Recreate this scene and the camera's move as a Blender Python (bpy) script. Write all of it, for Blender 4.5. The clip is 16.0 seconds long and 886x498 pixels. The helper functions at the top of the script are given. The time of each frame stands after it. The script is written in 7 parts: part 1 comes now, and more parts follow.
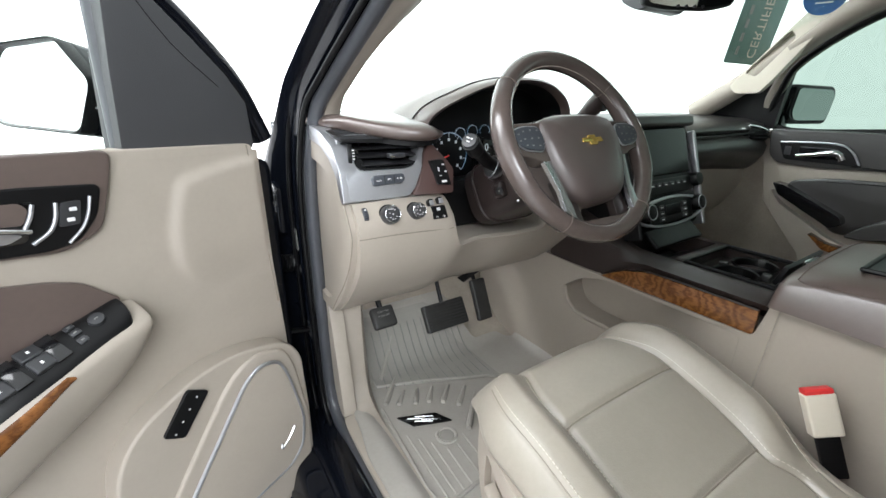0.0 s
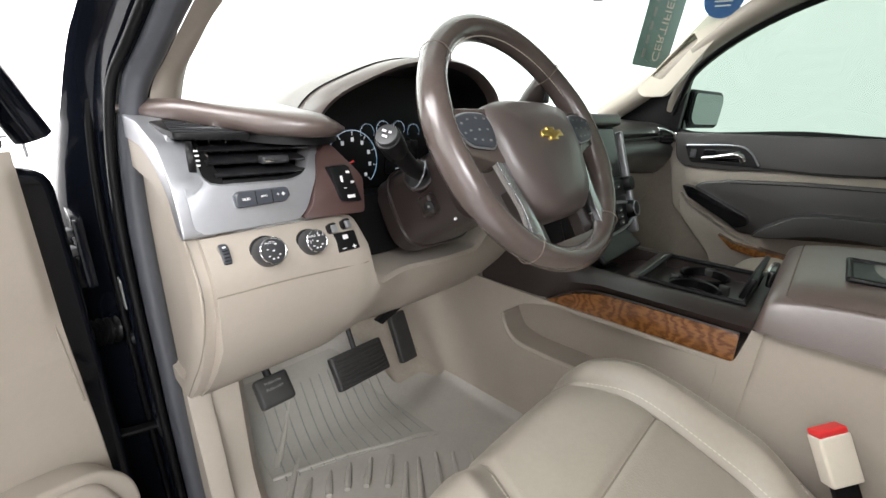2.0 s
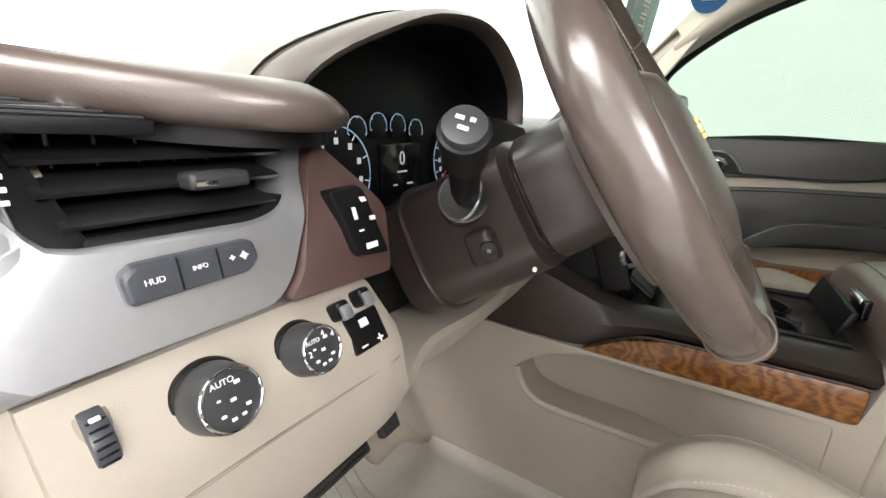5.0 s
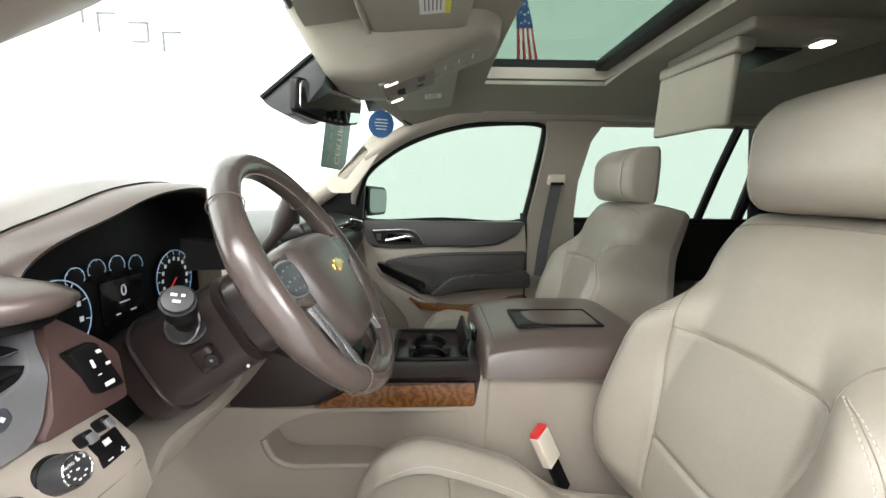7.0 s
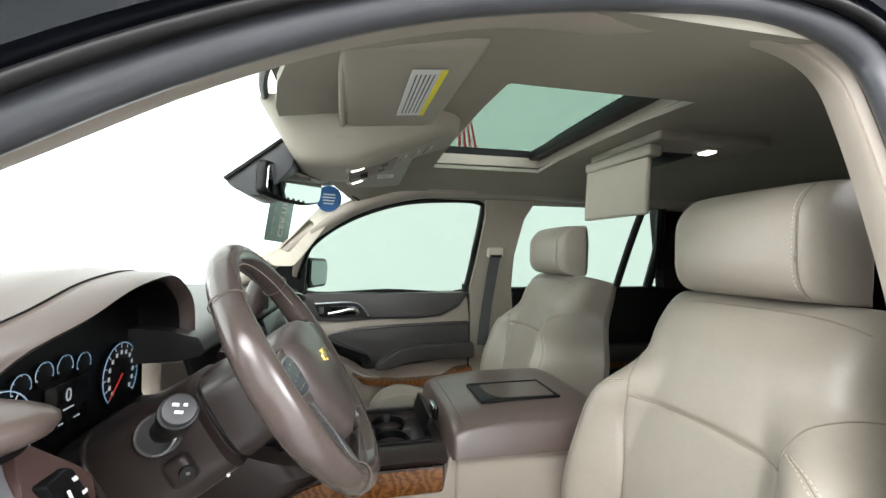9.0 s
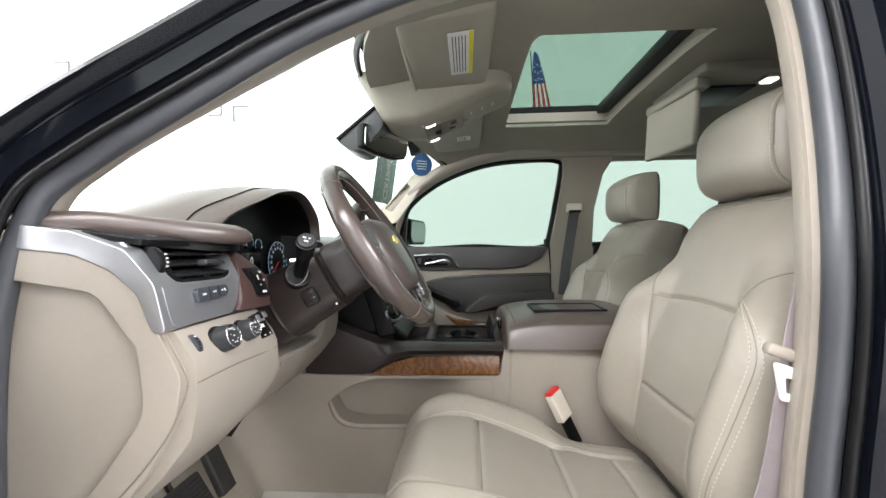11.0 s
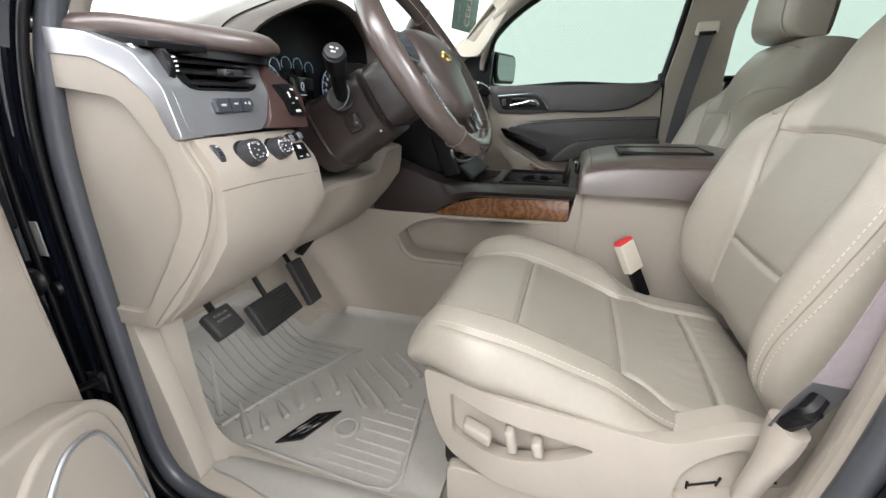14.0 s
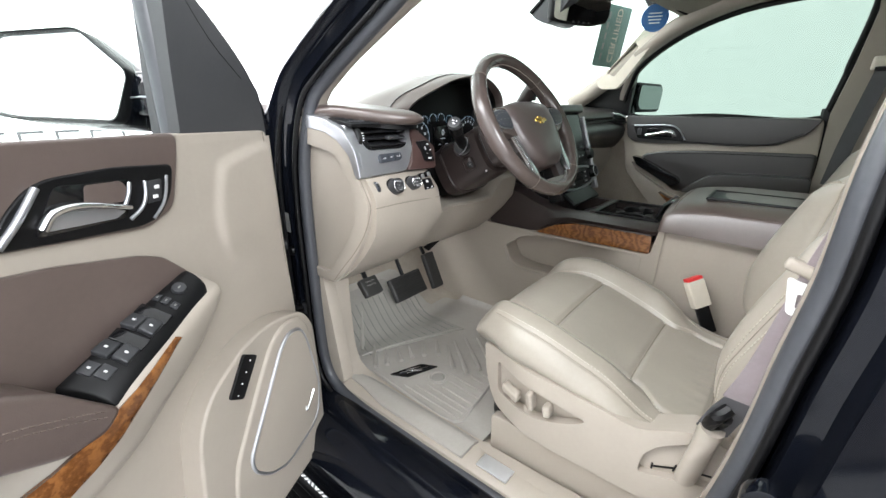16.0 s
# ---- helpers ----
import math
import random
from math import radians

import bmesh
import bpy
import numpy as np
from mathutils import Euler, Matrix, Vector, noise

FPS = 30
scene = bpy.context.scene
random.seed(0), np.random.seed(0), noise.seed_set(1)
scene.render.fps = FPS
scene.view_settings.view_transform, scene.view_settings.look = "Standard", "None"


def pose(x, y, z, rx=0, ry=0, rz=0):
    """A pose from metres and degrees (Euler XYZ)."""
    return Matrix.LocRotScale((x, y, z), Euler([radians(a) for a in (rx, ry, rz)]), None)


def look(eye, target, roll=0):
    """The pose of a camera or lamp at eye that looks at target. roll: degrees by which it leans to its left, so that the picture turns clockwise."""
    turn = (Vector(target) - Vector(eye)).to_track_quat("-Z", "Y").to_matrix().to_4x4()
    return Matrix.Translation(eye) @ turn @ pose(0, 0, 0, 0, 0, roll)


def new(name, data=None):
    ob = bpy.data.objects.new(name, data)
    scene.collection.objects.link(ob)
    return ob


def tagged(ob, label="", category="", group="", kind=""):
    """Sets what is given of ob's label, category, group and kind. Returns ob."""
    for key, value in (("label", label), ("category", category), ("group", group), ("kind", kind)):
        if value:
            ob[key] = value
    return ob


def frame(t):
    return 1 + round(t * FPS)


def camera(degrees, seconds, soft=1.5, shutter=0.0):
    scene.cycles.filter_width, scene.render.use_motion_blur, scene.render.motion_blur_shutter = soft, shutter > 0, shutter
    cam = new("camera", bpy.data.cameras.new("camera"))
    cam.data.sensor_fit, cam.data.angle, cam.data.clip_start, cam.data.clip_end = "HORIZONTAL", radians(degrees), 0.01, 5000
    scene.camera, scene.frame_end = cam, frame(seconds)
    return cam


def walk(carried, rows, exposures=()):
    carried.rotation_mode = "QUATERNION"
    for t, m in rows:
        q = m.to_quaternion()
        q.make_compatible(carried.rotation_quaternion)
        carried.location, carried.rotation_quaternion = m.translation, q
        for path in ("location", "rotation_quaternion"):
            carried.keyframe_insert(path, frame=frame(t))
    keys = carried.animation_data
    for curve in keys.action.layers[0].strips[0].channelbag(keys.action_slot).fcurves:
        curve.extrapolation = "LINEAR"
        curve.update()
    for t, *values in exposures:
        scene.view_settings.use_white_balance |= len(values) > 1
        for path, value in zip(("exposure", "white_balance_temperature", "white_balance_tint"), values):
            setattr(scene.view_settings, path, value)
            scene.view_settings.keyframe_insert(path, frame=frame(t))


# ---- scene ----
cam = camera(94.5, 16.0)
PATH = [
    (0, (-1.034, -0.506, 1.468), (-0.016, 1.078, 0.793), 0.4),
    (0.5, (-0.956, -0.44, 1.435), (0.142, 1.095, 0.772), 0.6),
    (1, (-0.888, -0.389, 1.439), (0.318, 1.067, 0.786), 1.0),
    (1.5, (-0.863, -0.332, 1.424), (0.444, 1.043, 0.79), 1.0),
    (2, (-0.913, -0.298, 1.425), (0.476, 1.005, 0.813), 0.9),
    (2.5, (-0.953, -0.232, 1.435), (0.506, 1.001, 0.843), 1.0),
    (3, (-0.895, -0.079, 1.408), (0.598, 1.128, 0.849), 0.5),
    (3.2, (-0.867, -0.019, 1.392), (0.638, 1.172, 0.833), 0.7),
    (5.3, (-0.809, -0.023, 1.409), (0.875, 0.904, 0.855), 1.2),
    (5.5, (-0.831, -0.046, 1.416), (0.901, 0.801, 0.884), 1.1),
    (6, (-0.932, -0.103, 1.43), (0.924, 0.484, 0.971), 0.7),
    (6.5, (-0.998, -0.132, 1.471), (0.948, 0.128, 1.09), 0.8),
    (7, (-0.991, -0.148, 1.511), (0.989, -0.207, 1.235), 0.4),
    (7.5, (-0.982, -0.12, 1.541), (0.984, -0.44, 1.37), 0.6),
    (8, (-0.952, -0.071, 1.557), (0.988, -0.553, 1.493), 0.4),
    (8.2, (-0.947, -0.048, 1.566), (0.985, -0.565, 1.536), 0.5),
    (10.3, (-1.209, -0.118, 1.461), (0.787, -0.185, 1.57), -0.6),
    (10.5, (-1.229, -0.138, 1.445), (0.769, -0.142, 1.532), -0.7),
    (11, (-1.25, -0.162, 1.392), (0.746, -0.044, 1.377), -0.7),
    (11.5, (-1.259, -0.172, 1.332), (0.728, 0.004, 1.182), -0.9),
    (12, (-1.258, -0.186, 1.274), (0.709, 0.006, 0.966), -1.0),
    (12.2, (-1.254, -0.192, 1.249), (0.697, 0.011, 0.862), -1.1),
    (12.5, (-1.258, -0.199, 1.233), (0.676, 0.004, 0.765), -1.0),
    (13, (-1.262, -0.209, 1.231), (0.637, 0.033, 0.652), -0.9),
    (13.5, (-1.239, -0.201, 1.285), (0.615, 0.15, 0.622), -0.8),
    (14, (-1.174, -0.248, 1.334), (0.615, 0.326, 0.649), -1.0),
    (14.5, (-1.13, -0.325, 1.371), (0.577, 0.457, 0.682), -0.5),
    (15, (-1.135, -0.38, 1.409), (0.468, 0.607, 0.734), -0.4),
    (15.5, (-1.224, -0.47, 1.442), (0.283, 0.661, 0.773), -0.3),
    (16, (-1.344, -0.498, 1.443), (0.099, 0.717, 0.776), -0.3),
]
walk(cam, [(t, look(eye, target, roll)) for t, eye, target, roll in PATH],
     [(0.0, 0.10, 6280, 10), (1.0, 0.16, 6450, 12), (2.0, 0.24, 6600, 13), (3.0, 0.34, 6750, 13), (5.5, 0.46, 6850, 13), (6.5, 0.36, 6750, 13), (7.5, 0.38, 6600, 11), (8.0, 0.38, 6550, 11), (10.5, 0.24, 6500, 13), (11.5, 0.26, 6500, 13), (12.5, 0.30, 6500, 13), (13.5, 0.28, 6480, 13), (14.5, 0.22, 6400, 12), (16.0, 0.22, 6350, 11)])

# world, light
world = bpy.data.worlds.new("studio_world")
scene.world = world
world.use_nodes = True
world.node_tree.nodes["Background"].inputs[0].default_value = (1, 1, 1, 1)
world.node_tree.nodes["Background"].inputs[1].default_value = 0.05


def area(name, place, target, w, h, power, colour=(1, 1, 1)):
    data = bpy.data.lights.new(name, "AREA")
    data.shape, data.size, data.size_y, data.energy, data.color = "RECTANGLE", w, h, power, colour
    ob = new(name, data)
    ob.matrix_world = look(place, target)
    return ob


# ceiling softboxes of the photo booth
area("ceiling_softbox", (-2.4, 0.2, 4.6), (-1.4, 0.0, 0.5), 1.6, 5.0, 235)
area("ceiling_softbox", (0.2, 4.2, 4.6), (0.0, 2.2, 0.8), 6.0, 2.0, 80)
area("ceiling_softbox", (-2.6, -4.6, 3.9), (-0.9, 0.2, 0.9), 3.6, 2.0, 255, (0.95, 0.98, 1.0))
area("ceiling_softbox", (-3.4, 2.3, 4.5), (-0.5, -0.5, 1.2), 2.6, 2.0, 235)

# ---- materials ----


def mat(name):
    m = bpy.data.materials.new(name)
    m.use_nodes = True
    nt = m.node_tree
    return m, nt, nt.nodes["Principled BSDF"]


def node(nt, kind, **kw):
    n = nt.nodes.new(kind)
    for k, v in kw.items():
        n.inputs[k.replace("_", " ")].default_value = v
    return n


def noise_tex(nt, scale, detail=3.0, rough=0.55, stretch=None):
    co = nt.nodes.new("ShaderNodeTexCoord")
    n = node(nt, "ShaderNodeTexNoise", Scale=scale, Detail=detail, Roughness=rough)
    if stretch:
        mp = nt.nodes.new("ShaderNodeMapping")
        mp.inputs["Scale"].default_value = stretch
        nt.links.new(co.outputs["Object"], mp.inputs[0])
        nt.links.new(mp.outputs[0], n.inputs["Vector"])
    else:
        nt.links.new(co.outputs["Object"], n.inputs["Vector"])
    return n


def tone(nt, fac, dark, light, lo=0.3, hi=0.7):
    r = nt.nodes.new("ShaderNodeValToRGB")
    r.color_ramp.elements[0].position, r.color_ramp.elements[1].position = lo, hi
    r.color_ramp.elements[0].color, r.color_ramp.elements[1].color = (*dark, 1), (*light, 1)
    nt.links.new(fac, r.inputs[0])
    return r.outputs[0]


def surface(name, colour, rough=0.5, metal=0.0, vary=0.10, grain=900.0, bump=0.12, coat=0.0, big=9.0, cells=False, dist=0.0006, spec=0.5):
    """A surface with stains at two scales and a fine grain in relief."""
    m, nt, b = mat(name)
    a, c = noise_tex(nt, big, 4), noise_tex(nt, big * 14, 3)
    mx = nt.nodes.new("ShaderNodeMix")
    mx.inputs[0].default_value = 0.35
    nt.links.new(a.outputs["Fac"], mx.inputs[2])
    nt.links.new(c.outputs["Fac"], mx.inputs[3])
    d = [k * (1 - vary) for k in colour]
    l = [min(1, k * (1 + vary)) for k in colour]
    nt.links.new(tone(nt, mx.outputs[0], d, l), b.inputs["Base Color"])
    rr = nt.nodes.new("ShaderNodeMapRange")
    rr.inputs[3].default_value, rr.inputs[4].default_value = max(0.02, rough * 0.85), min(1, rough * 1.15)
    nt.links.new(c.outputs["Fac"], rr.inputs[0])
    nt.links.new(rr.outputs[0], b.inputs["Roughness"])
    b.inputs["Metallic"].default_value = metal
    b.inputs["Coat Weight"].default_value = coat
    b.inputs["Coat Roughness"].default_value = 0.06
    b.inputs["Specular IOR Level"].default_value = spec
    if bump:
        bp = node(nt, "ShaderNodeBump", Strength=bump, Distance=dist)
        if cells:
            co = nt.nodes.new("ShaderNodeTexCoord")
            g = node(nt, "ShaderNodeTexVoronoi", Scale=grain)
            nt.links.new(co.outputs["Object"], g.inputs["Vector"])
            nt.links.new(g.outputs["Distance"], bp.inputs["Height"])
        else:
            g = noise_tex(nt, grain, 2)
            nt.links.new(g.outputs["Fac"], bp.inputs["Height"])
        nt.links.new(bp.outputs[0], b.inputs["Normal"])
    return m


BEIGE = surface("beige_plastic", (0.345, 0.306, 0.260), 0.5, vary=0.05, grain=1100, bump=0.10, cells=True)
LEATHER = surface("beige_leather", (0.300, 0.270, 0.228), 0.32, vary=0.07, grain=650, bump=0.25, cells=True)
PERF = surface("perforated_leather", (0.290, 0.263, 0.224), 0.36, vary=0.06, grain=420, bump=0.4, cells=True)
ROOFPL = surface("roof_plastic", (0.325, 0.305, 0.252), 0.6, vary=0.05, grain=900, bump=0.1)
HEADLINER = surface("headliner_fabric", (0.285, 0.270, 0.224), 0.92, vary=0.05, grain=1600, bump=0.3)
CHARCOAL = surface("charcoal_plastic", (0.040, 0.041, 0.044), 0.55, vary=0.07, grain=700, bump=0.25, cells=True)
BROWN = surface("cocoa_leather", (0.098, 0.073, 0.064), 0.33, vary=0.12, grain=600, bump=0.14, cells=True, spec=0.9)
BROWN_PL = surface("cocoa_plastic", (0.030, 0.0220, 0.0205), 0.32, vary=0.05, grain=900, bump=0.02, cells=True, spec=0.45)
DASH = surface("dash_skin", (0.018, 0.0165, 0.0155), 0.38, vary=0.1, grain=520, bump=0.3, cells=True, spec=0.9)
HUBPL = surface("cocoa_airbag_skin", (0.072, 0.056, 0.052), 0.34, vary=0.05, grain=700, bump=0.06, cells=True, spec=0.8)
MODULE = surface("cocoa_trim", (0.060, 0.033, 0.029), 0.42, vary=0.05, grain=700, bump=0.05, cells=True)
WHEEL = surface("wheel_leather", (0.080, 0.062, 0.056), 0.21, vary=0.12, grain=520, bump=0.07, cells=True, spec=0.8)
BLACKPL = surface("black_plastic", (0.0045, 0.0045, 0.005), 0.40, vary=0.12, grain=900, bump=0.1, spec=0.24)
GLOSSBLK = surface("gloss_black", (0.006, 0.006, 0.007), 0.10, vary=0.1, bump=0.0, coat=0.15)
SCREEN = surface("dark_screen", (0.006, 0.007, 0.008), 0.22, vary=0.1, bump=0.0, spec=0.28)
PAINT = surface("black_paint", (0.004, 0.005, 0.008), 0.10, vary=0.15, bump=0.0, coat=0.0, big=4, spec=0.27)
SEAL = surface("rubber_seal", (0.055, 0.058, 0.066), 0.33, vary=0.15, grain=700, bump=0.15)
SATIN = surface("satin_silver", (0.47, 0.48, 0.505), 0.36, metal=0.82, vary=0.05, grain=1500, bump=0.06)
BRUSHED = surface("brushed_metal", (0.72, 0.73, 0.74), 0.35, metal=0.7, vary=0.05, grain=1500, bump=0.05)
CHROME = surface("chrome", (0.80, 0.81, 0.82), 0.10, metal=1.0, vary=0.04, bump=0.0)
CARPET = surface("carpet", (0.36, 0.32, 0.265), 0.97, vary=0.16, grain=900, bump=0.8, dist=0.002)
MAT = surface("mat_rubber", (0.355, 0.336, 0.304), 0.52, vary=0.09, grain=500, bump=0.2, cells=True)
MATGRIP = surface("mat_grip", (0.300, 0.290, 0.262), 0.6, vary=0.09, grain=260, bump=0.5, cells=True)
PEDAL = surface("pedal_rubber", (0.024, 0.024, 0.023), 0.55, vary=0.3, grain=500, bump=0.3, big=25)
BELT = surface("belt_webbing", (0.26, 0.222, 0.235), 0.8, vary=0.15, grain=1200, bump=0.6)
# second belt webbing, with shade put into its colour
BELTDARK = surface("belt_webbing_shade", (0.07, 0.07, 0.075), 0.8, vary=0.15, grain=1200, bump=0.6)
STITCH = surface("pale_thread", (0.47, 0.42, 0.355), 0.8, vary=0.06, bump=0.0)
STITCHB = surface("brown_thread", (0.13, 0.10, 0.085), 0.8, vary=0.06, bump=0.0)
SEAMDARK = surface("seam_fold", (0.215, 0.188, 0.155), 0.7, vary=0.05, bump=0.0)
GREYSTICK = surface("grey_sticker", (0.20, 0.20, 0.19), 0.5, vary=0.1, bump=0.0)
PADGREY = surface("pad_grey", (0.045, 0.050, 0.060), 0.32, vary=0.06, bump=0.05)
RED = surface("red_plastic", (0.62, 0.03, 0.03), 0.4, vary=0.05, bump=0.0)
WHITE = surface("white_print", (0.72, 0.72, 0.72), 0.5, vary=0.03, bump=0.0)
PALE = surface("pale_plastic", (0.62, 0.57, 0.48), 0.4, vary=0.04, bump=0.0)
YELLOW = surface("yellow_print", (0.75, 0.68, 0.03), 0.55, vary=0.04, bump=0.0)
GOLD = surface("gold_badge", (0.85, 0.58, 0.16), 0.22, metal=0.9, vary=0.06, bump=0.0)
VOID = surface("vent_shade", (0.002, 0.002, 0.002), 0.7, vary=0.05, bump=0.0, spec=0.1)
SLAT = surface("vent_plastic", (0.010, 0.010, 0.011), 0.33, vary=0.06, bump=0.0, spec=0.6)
SPOKE = surface("spoke_silver", (0.56, 0.57, 0.59), 0.24, metal=0.9, vary=0.05, grain=1500, bump=0.04)
GREY = surface("grey_plastic", (0.030, 0.031, 0.034), 0.40, vary=0.06, bump=0.05)
BLUE = surface("blue_film", (0.03, 0.11, 0.30), 0.4, vary=0.15, bump=0.0)
FLAGRED = surface("flag_red", (0.55, 0.03, 0.05), 0.8, vary=0.05, bump=0.0)
FLAGBLUE = surface("flag_blue", (0.03, 0.06, 0.22), 0.8, vary=0.05, bump=0.0)
ORANGE = surface("needle_red", (0.85, 0.05, 0.04), 0.4, vary=0.02, bump=0.0)


def burl():
    m, nt, b = mat("burl_wood")
    warp = noise_tex(nt, 30, 5, 0.6, (1, 0.6, 1.2))
    fine = noise_tex(nt, 240, 4, 0.65, (1, 0.12, 1))
    co = nt.nodes.new("ShaderNodeTexCoord")
    add = nt.nodes.new("ShaderNodeVectorMath")
    add.operation = "MULTIPLY_ADD"
    add.inputs[1].default_value = (0.09, 0.09, 0.09)
    nt.links.new(warp.outputs["Color"], add.inputs[0])
    nt.links.new(co.outputs["Object"], add.inputs[2])
    w = node(nt, "ShaderNodeTexWave", Scale=15.0, Distortion=3.5, Detail=5.0)
    w.bands_direction = "Y"
    nt.links.new(add.outputs[0], w.inputs["Vector"])
    mx = nt.nodes.new("ShaderNodeMix")
    mx.inputs[0].default_value = 0.55
    nt.links.new(w.outputs["Fac"], mx.inputs[2])
    nt.links.new(fine.outputs["Fac"], mx.inputs[3])
    nt.links.new(tone(nt, mx.outputs[0], (0.085, 0.030, 0.009), (0.25, 0.102, 0.030), 0.15, 0.85), b.inputs["Base Color"])
    b.inputs["Roughness"].default_value = 0.22
    b.inputs["Coat Weight"].default_value = 0.45
    b.inputs["Coat Roughness"].default_value = 0.05
    return m


WOOD = burl()


def pane(name, tint, gloss=0.02):
    m, nt, b = mat(name)
    nt.nodes.remove(b)
    out = nt.nodes["Material Output"]
    tr = node(nt, "ShaderNodeBsdfTransparent", Color=(*tint, 1))
    gl = node(nt, "ShaderNodeBsdfGlossy", Color=(1, 1, 1, 1), Roughness=0.01)
    mx = nt.nodes.new("ShaderNodeMixShader")
    mx.inputs[0].default_value = gloss
    nt.links.new(tr.outputs[0], mx.inputs[1])
    nt.links.new(gl.outputs[0], mx.inputs[2])
    nt.links.new(mx.outputs[0], out.inputs["Surface"])
    return m


GLASS = pane("clear_glass", (0.93, 0.97, 0.95))
TINT = pane("tinted_glass", (0.285, 0.365, 0.32))
ROOFGLASS = pane("roof_glass", (0.36, 0.45, 0.40))


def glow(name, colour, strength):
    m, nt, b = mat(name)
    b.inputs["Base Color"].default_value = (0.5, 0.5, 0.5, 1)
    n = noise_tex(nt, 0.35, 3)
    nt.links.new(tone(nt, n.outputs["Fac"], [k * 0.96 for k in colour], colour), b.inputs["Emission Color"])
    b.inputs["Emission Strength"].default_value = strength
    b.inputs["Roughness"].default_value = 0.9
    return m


# walls and ceiling are no lamps; their emission is added to light the cabin
BACKDROP = glow("self_lit_backdrop", (1, 1, 1), 1.5)
WESTWALL = glow("self_lit_west_backdrop", (1, 1, 1), 1.35)
NORTHWALL = glow("self_lit_north_backdrop", (1, 1, 1), 3.4)
SIDEWALL = glow("self_lit_side_backdrop", (0.97, 1.0, 0.98), 0.98)
CEILING = glow("self_lit_ceiling", (0.95, 1.0, 0.97), 0.72)
LAMP = glow("lamp_lens", (1.0, 0.97, 0.9), 4.0)
# yellow print darkened in colour for the shade and film over it
DULLYEL = surface("shaded_yellow", (0.30, 0.26, 0.07), 0.4, vary=0.1, bump=0.0)
GAUGE = glow("gauge_light", (0.04, 0.38, 0.75), 0.24)
DIGIT = glow("digit_light", (0.70, 0.86, 0.95), 0.16)


def floor_tiles():
    m, nt, b = mat("ribbed_floor_tile")
    co = nt.nodes.new("ShaderNodeTexCoord")
    w1 = node(nt, "ShaderNodeTexWave", Scale=18.0)
    mp = nt.nodes.new("ShaderNodeMapping")
    mp.inputs["Rotation"].default_value = (0, 0, radians(45))
    ch = node(nt, "ShaderNodeTexChecker", Scale=10.0)
    w2 = node(nt, "ShaderNodeTexWave", Scale=18.0)
    w2.bands_direction = "Y"
    nt.links.new(co.outputs["Object"], mp.inputs[0])
    for k in (w1, w2, ch):
        nt.links.new(mp.outputs[0], k.inputs["Vector"])
    mx = nt.nodes.new("ShaderNodeMix")
    nt.links.new(ch.outputs["Fac"], mx.inputs[0])
    nt.links.new(w1.outputs["Fac"], mx.inputs[2])
    nt.links.new(w2.outputs["Fac"], mx.inputs[3])
    nt.links.new(tone(nt, mx.outputs[0], (0.06, 0.06, 0.065), (0.75, 0.75, 0.75), 0.4, 0.6), b.inputs["Base Color"])
    b.inputs["Roughness"].default_value = 0.5
    return m


TILES = floor_tiles()

# ---- mesh tools ----


def catmull(pts, n=6, closed=False):
    pts = [Vector(p) for p in pts]
    k, out = len(pts), []
    for i in range(k if closed else k - 1):
        if closed:
            a, b, c, d = (pts[(i + j) % k] for j in (-1, 0, 1, 2))
        else:
            b, c = pts[i], pts[i + 1]
            a = pts[i - 1] if i else b + (b - c)
            d = pts[i + 2] if i + 2 < k else c + (c - b)
        for s in range(n):
            t = s / n
            out.append(0.5 * (2 * b + (c - a) * t + (2 * a - 5 * b + 4 * c - d) * t * t + (3 * b - a - 3 * c + d) * t ** 3))
    if not closed:
        out.append(pts[-1])
    return out


def rounded(pts, r=0.02, seg=4):
    """A polygon with its corners rounded."""
    out, k = [], len(pts)
    for i in range(k):
        a, b, c = Vector(pts[i - 1]), Vector(pts[i]), Vector(pts[(i + 1) % k])
        ri = r[i] if isinstance(r, (list, tuple)) else r
        d = min(ri, 0.48 * (a - b).length, 0.48 * (c - b).length)
        p, q = b + (a - b).normalized() * d, b + (c - b).normalized() * d
        for s in range(seg + 1):
            t = s / seg
            out.append((1 - t) ** 2 * p + 2 * t * (1 - t) * b + t * t * q)
    return out


def to3(axis, p, h):
    return Vector((h, p[0], p[1])) if axis == "x" else Vector((p[0], h, p[1])) if axis == "y" else Vector((p[0], p[1], h))


def bevel_sharp(bm, r, seg=2, angle=30):
    if r <= 0:
        return bm
    bmesh.ops.recalc_face_normals(bm, faces=bm.faces)
    es = [e for e in bm.edges if len(e.link_faces) == 2 and e.calc_face_angle(0) > radians(angle)]
    bmesh.ops.bevel(bm, geom=es, offset=r, segments=seg, affect="EDGES", profile=0.6, clamp_overlap=True)
    return bm


def prism(outline, axis, a, b, r=0.003, seg=2):
    """An outline in the plane across axis, drawn out from a to b, with rounded edges."""
    bm = bmesh.new()
    lo = [bm.verts.new(to3(axis, p, a)) for p in outline]
    hi = [bm.verts.new(to3(axis, p, b)) for p in outline]
    k = len(outline)
    bm.faces.new(lo)
    bm.faces.new(hi)
    for i in range(k):
        bm.faces.new((lo[i], lo[(i + 1) % k], hi[(i + 1) % k], hi[i]))
    bmesh.ops.recalc_face_normals(bm, faces=bm.faces)
    return bevel_sharp(bm, r, seg)


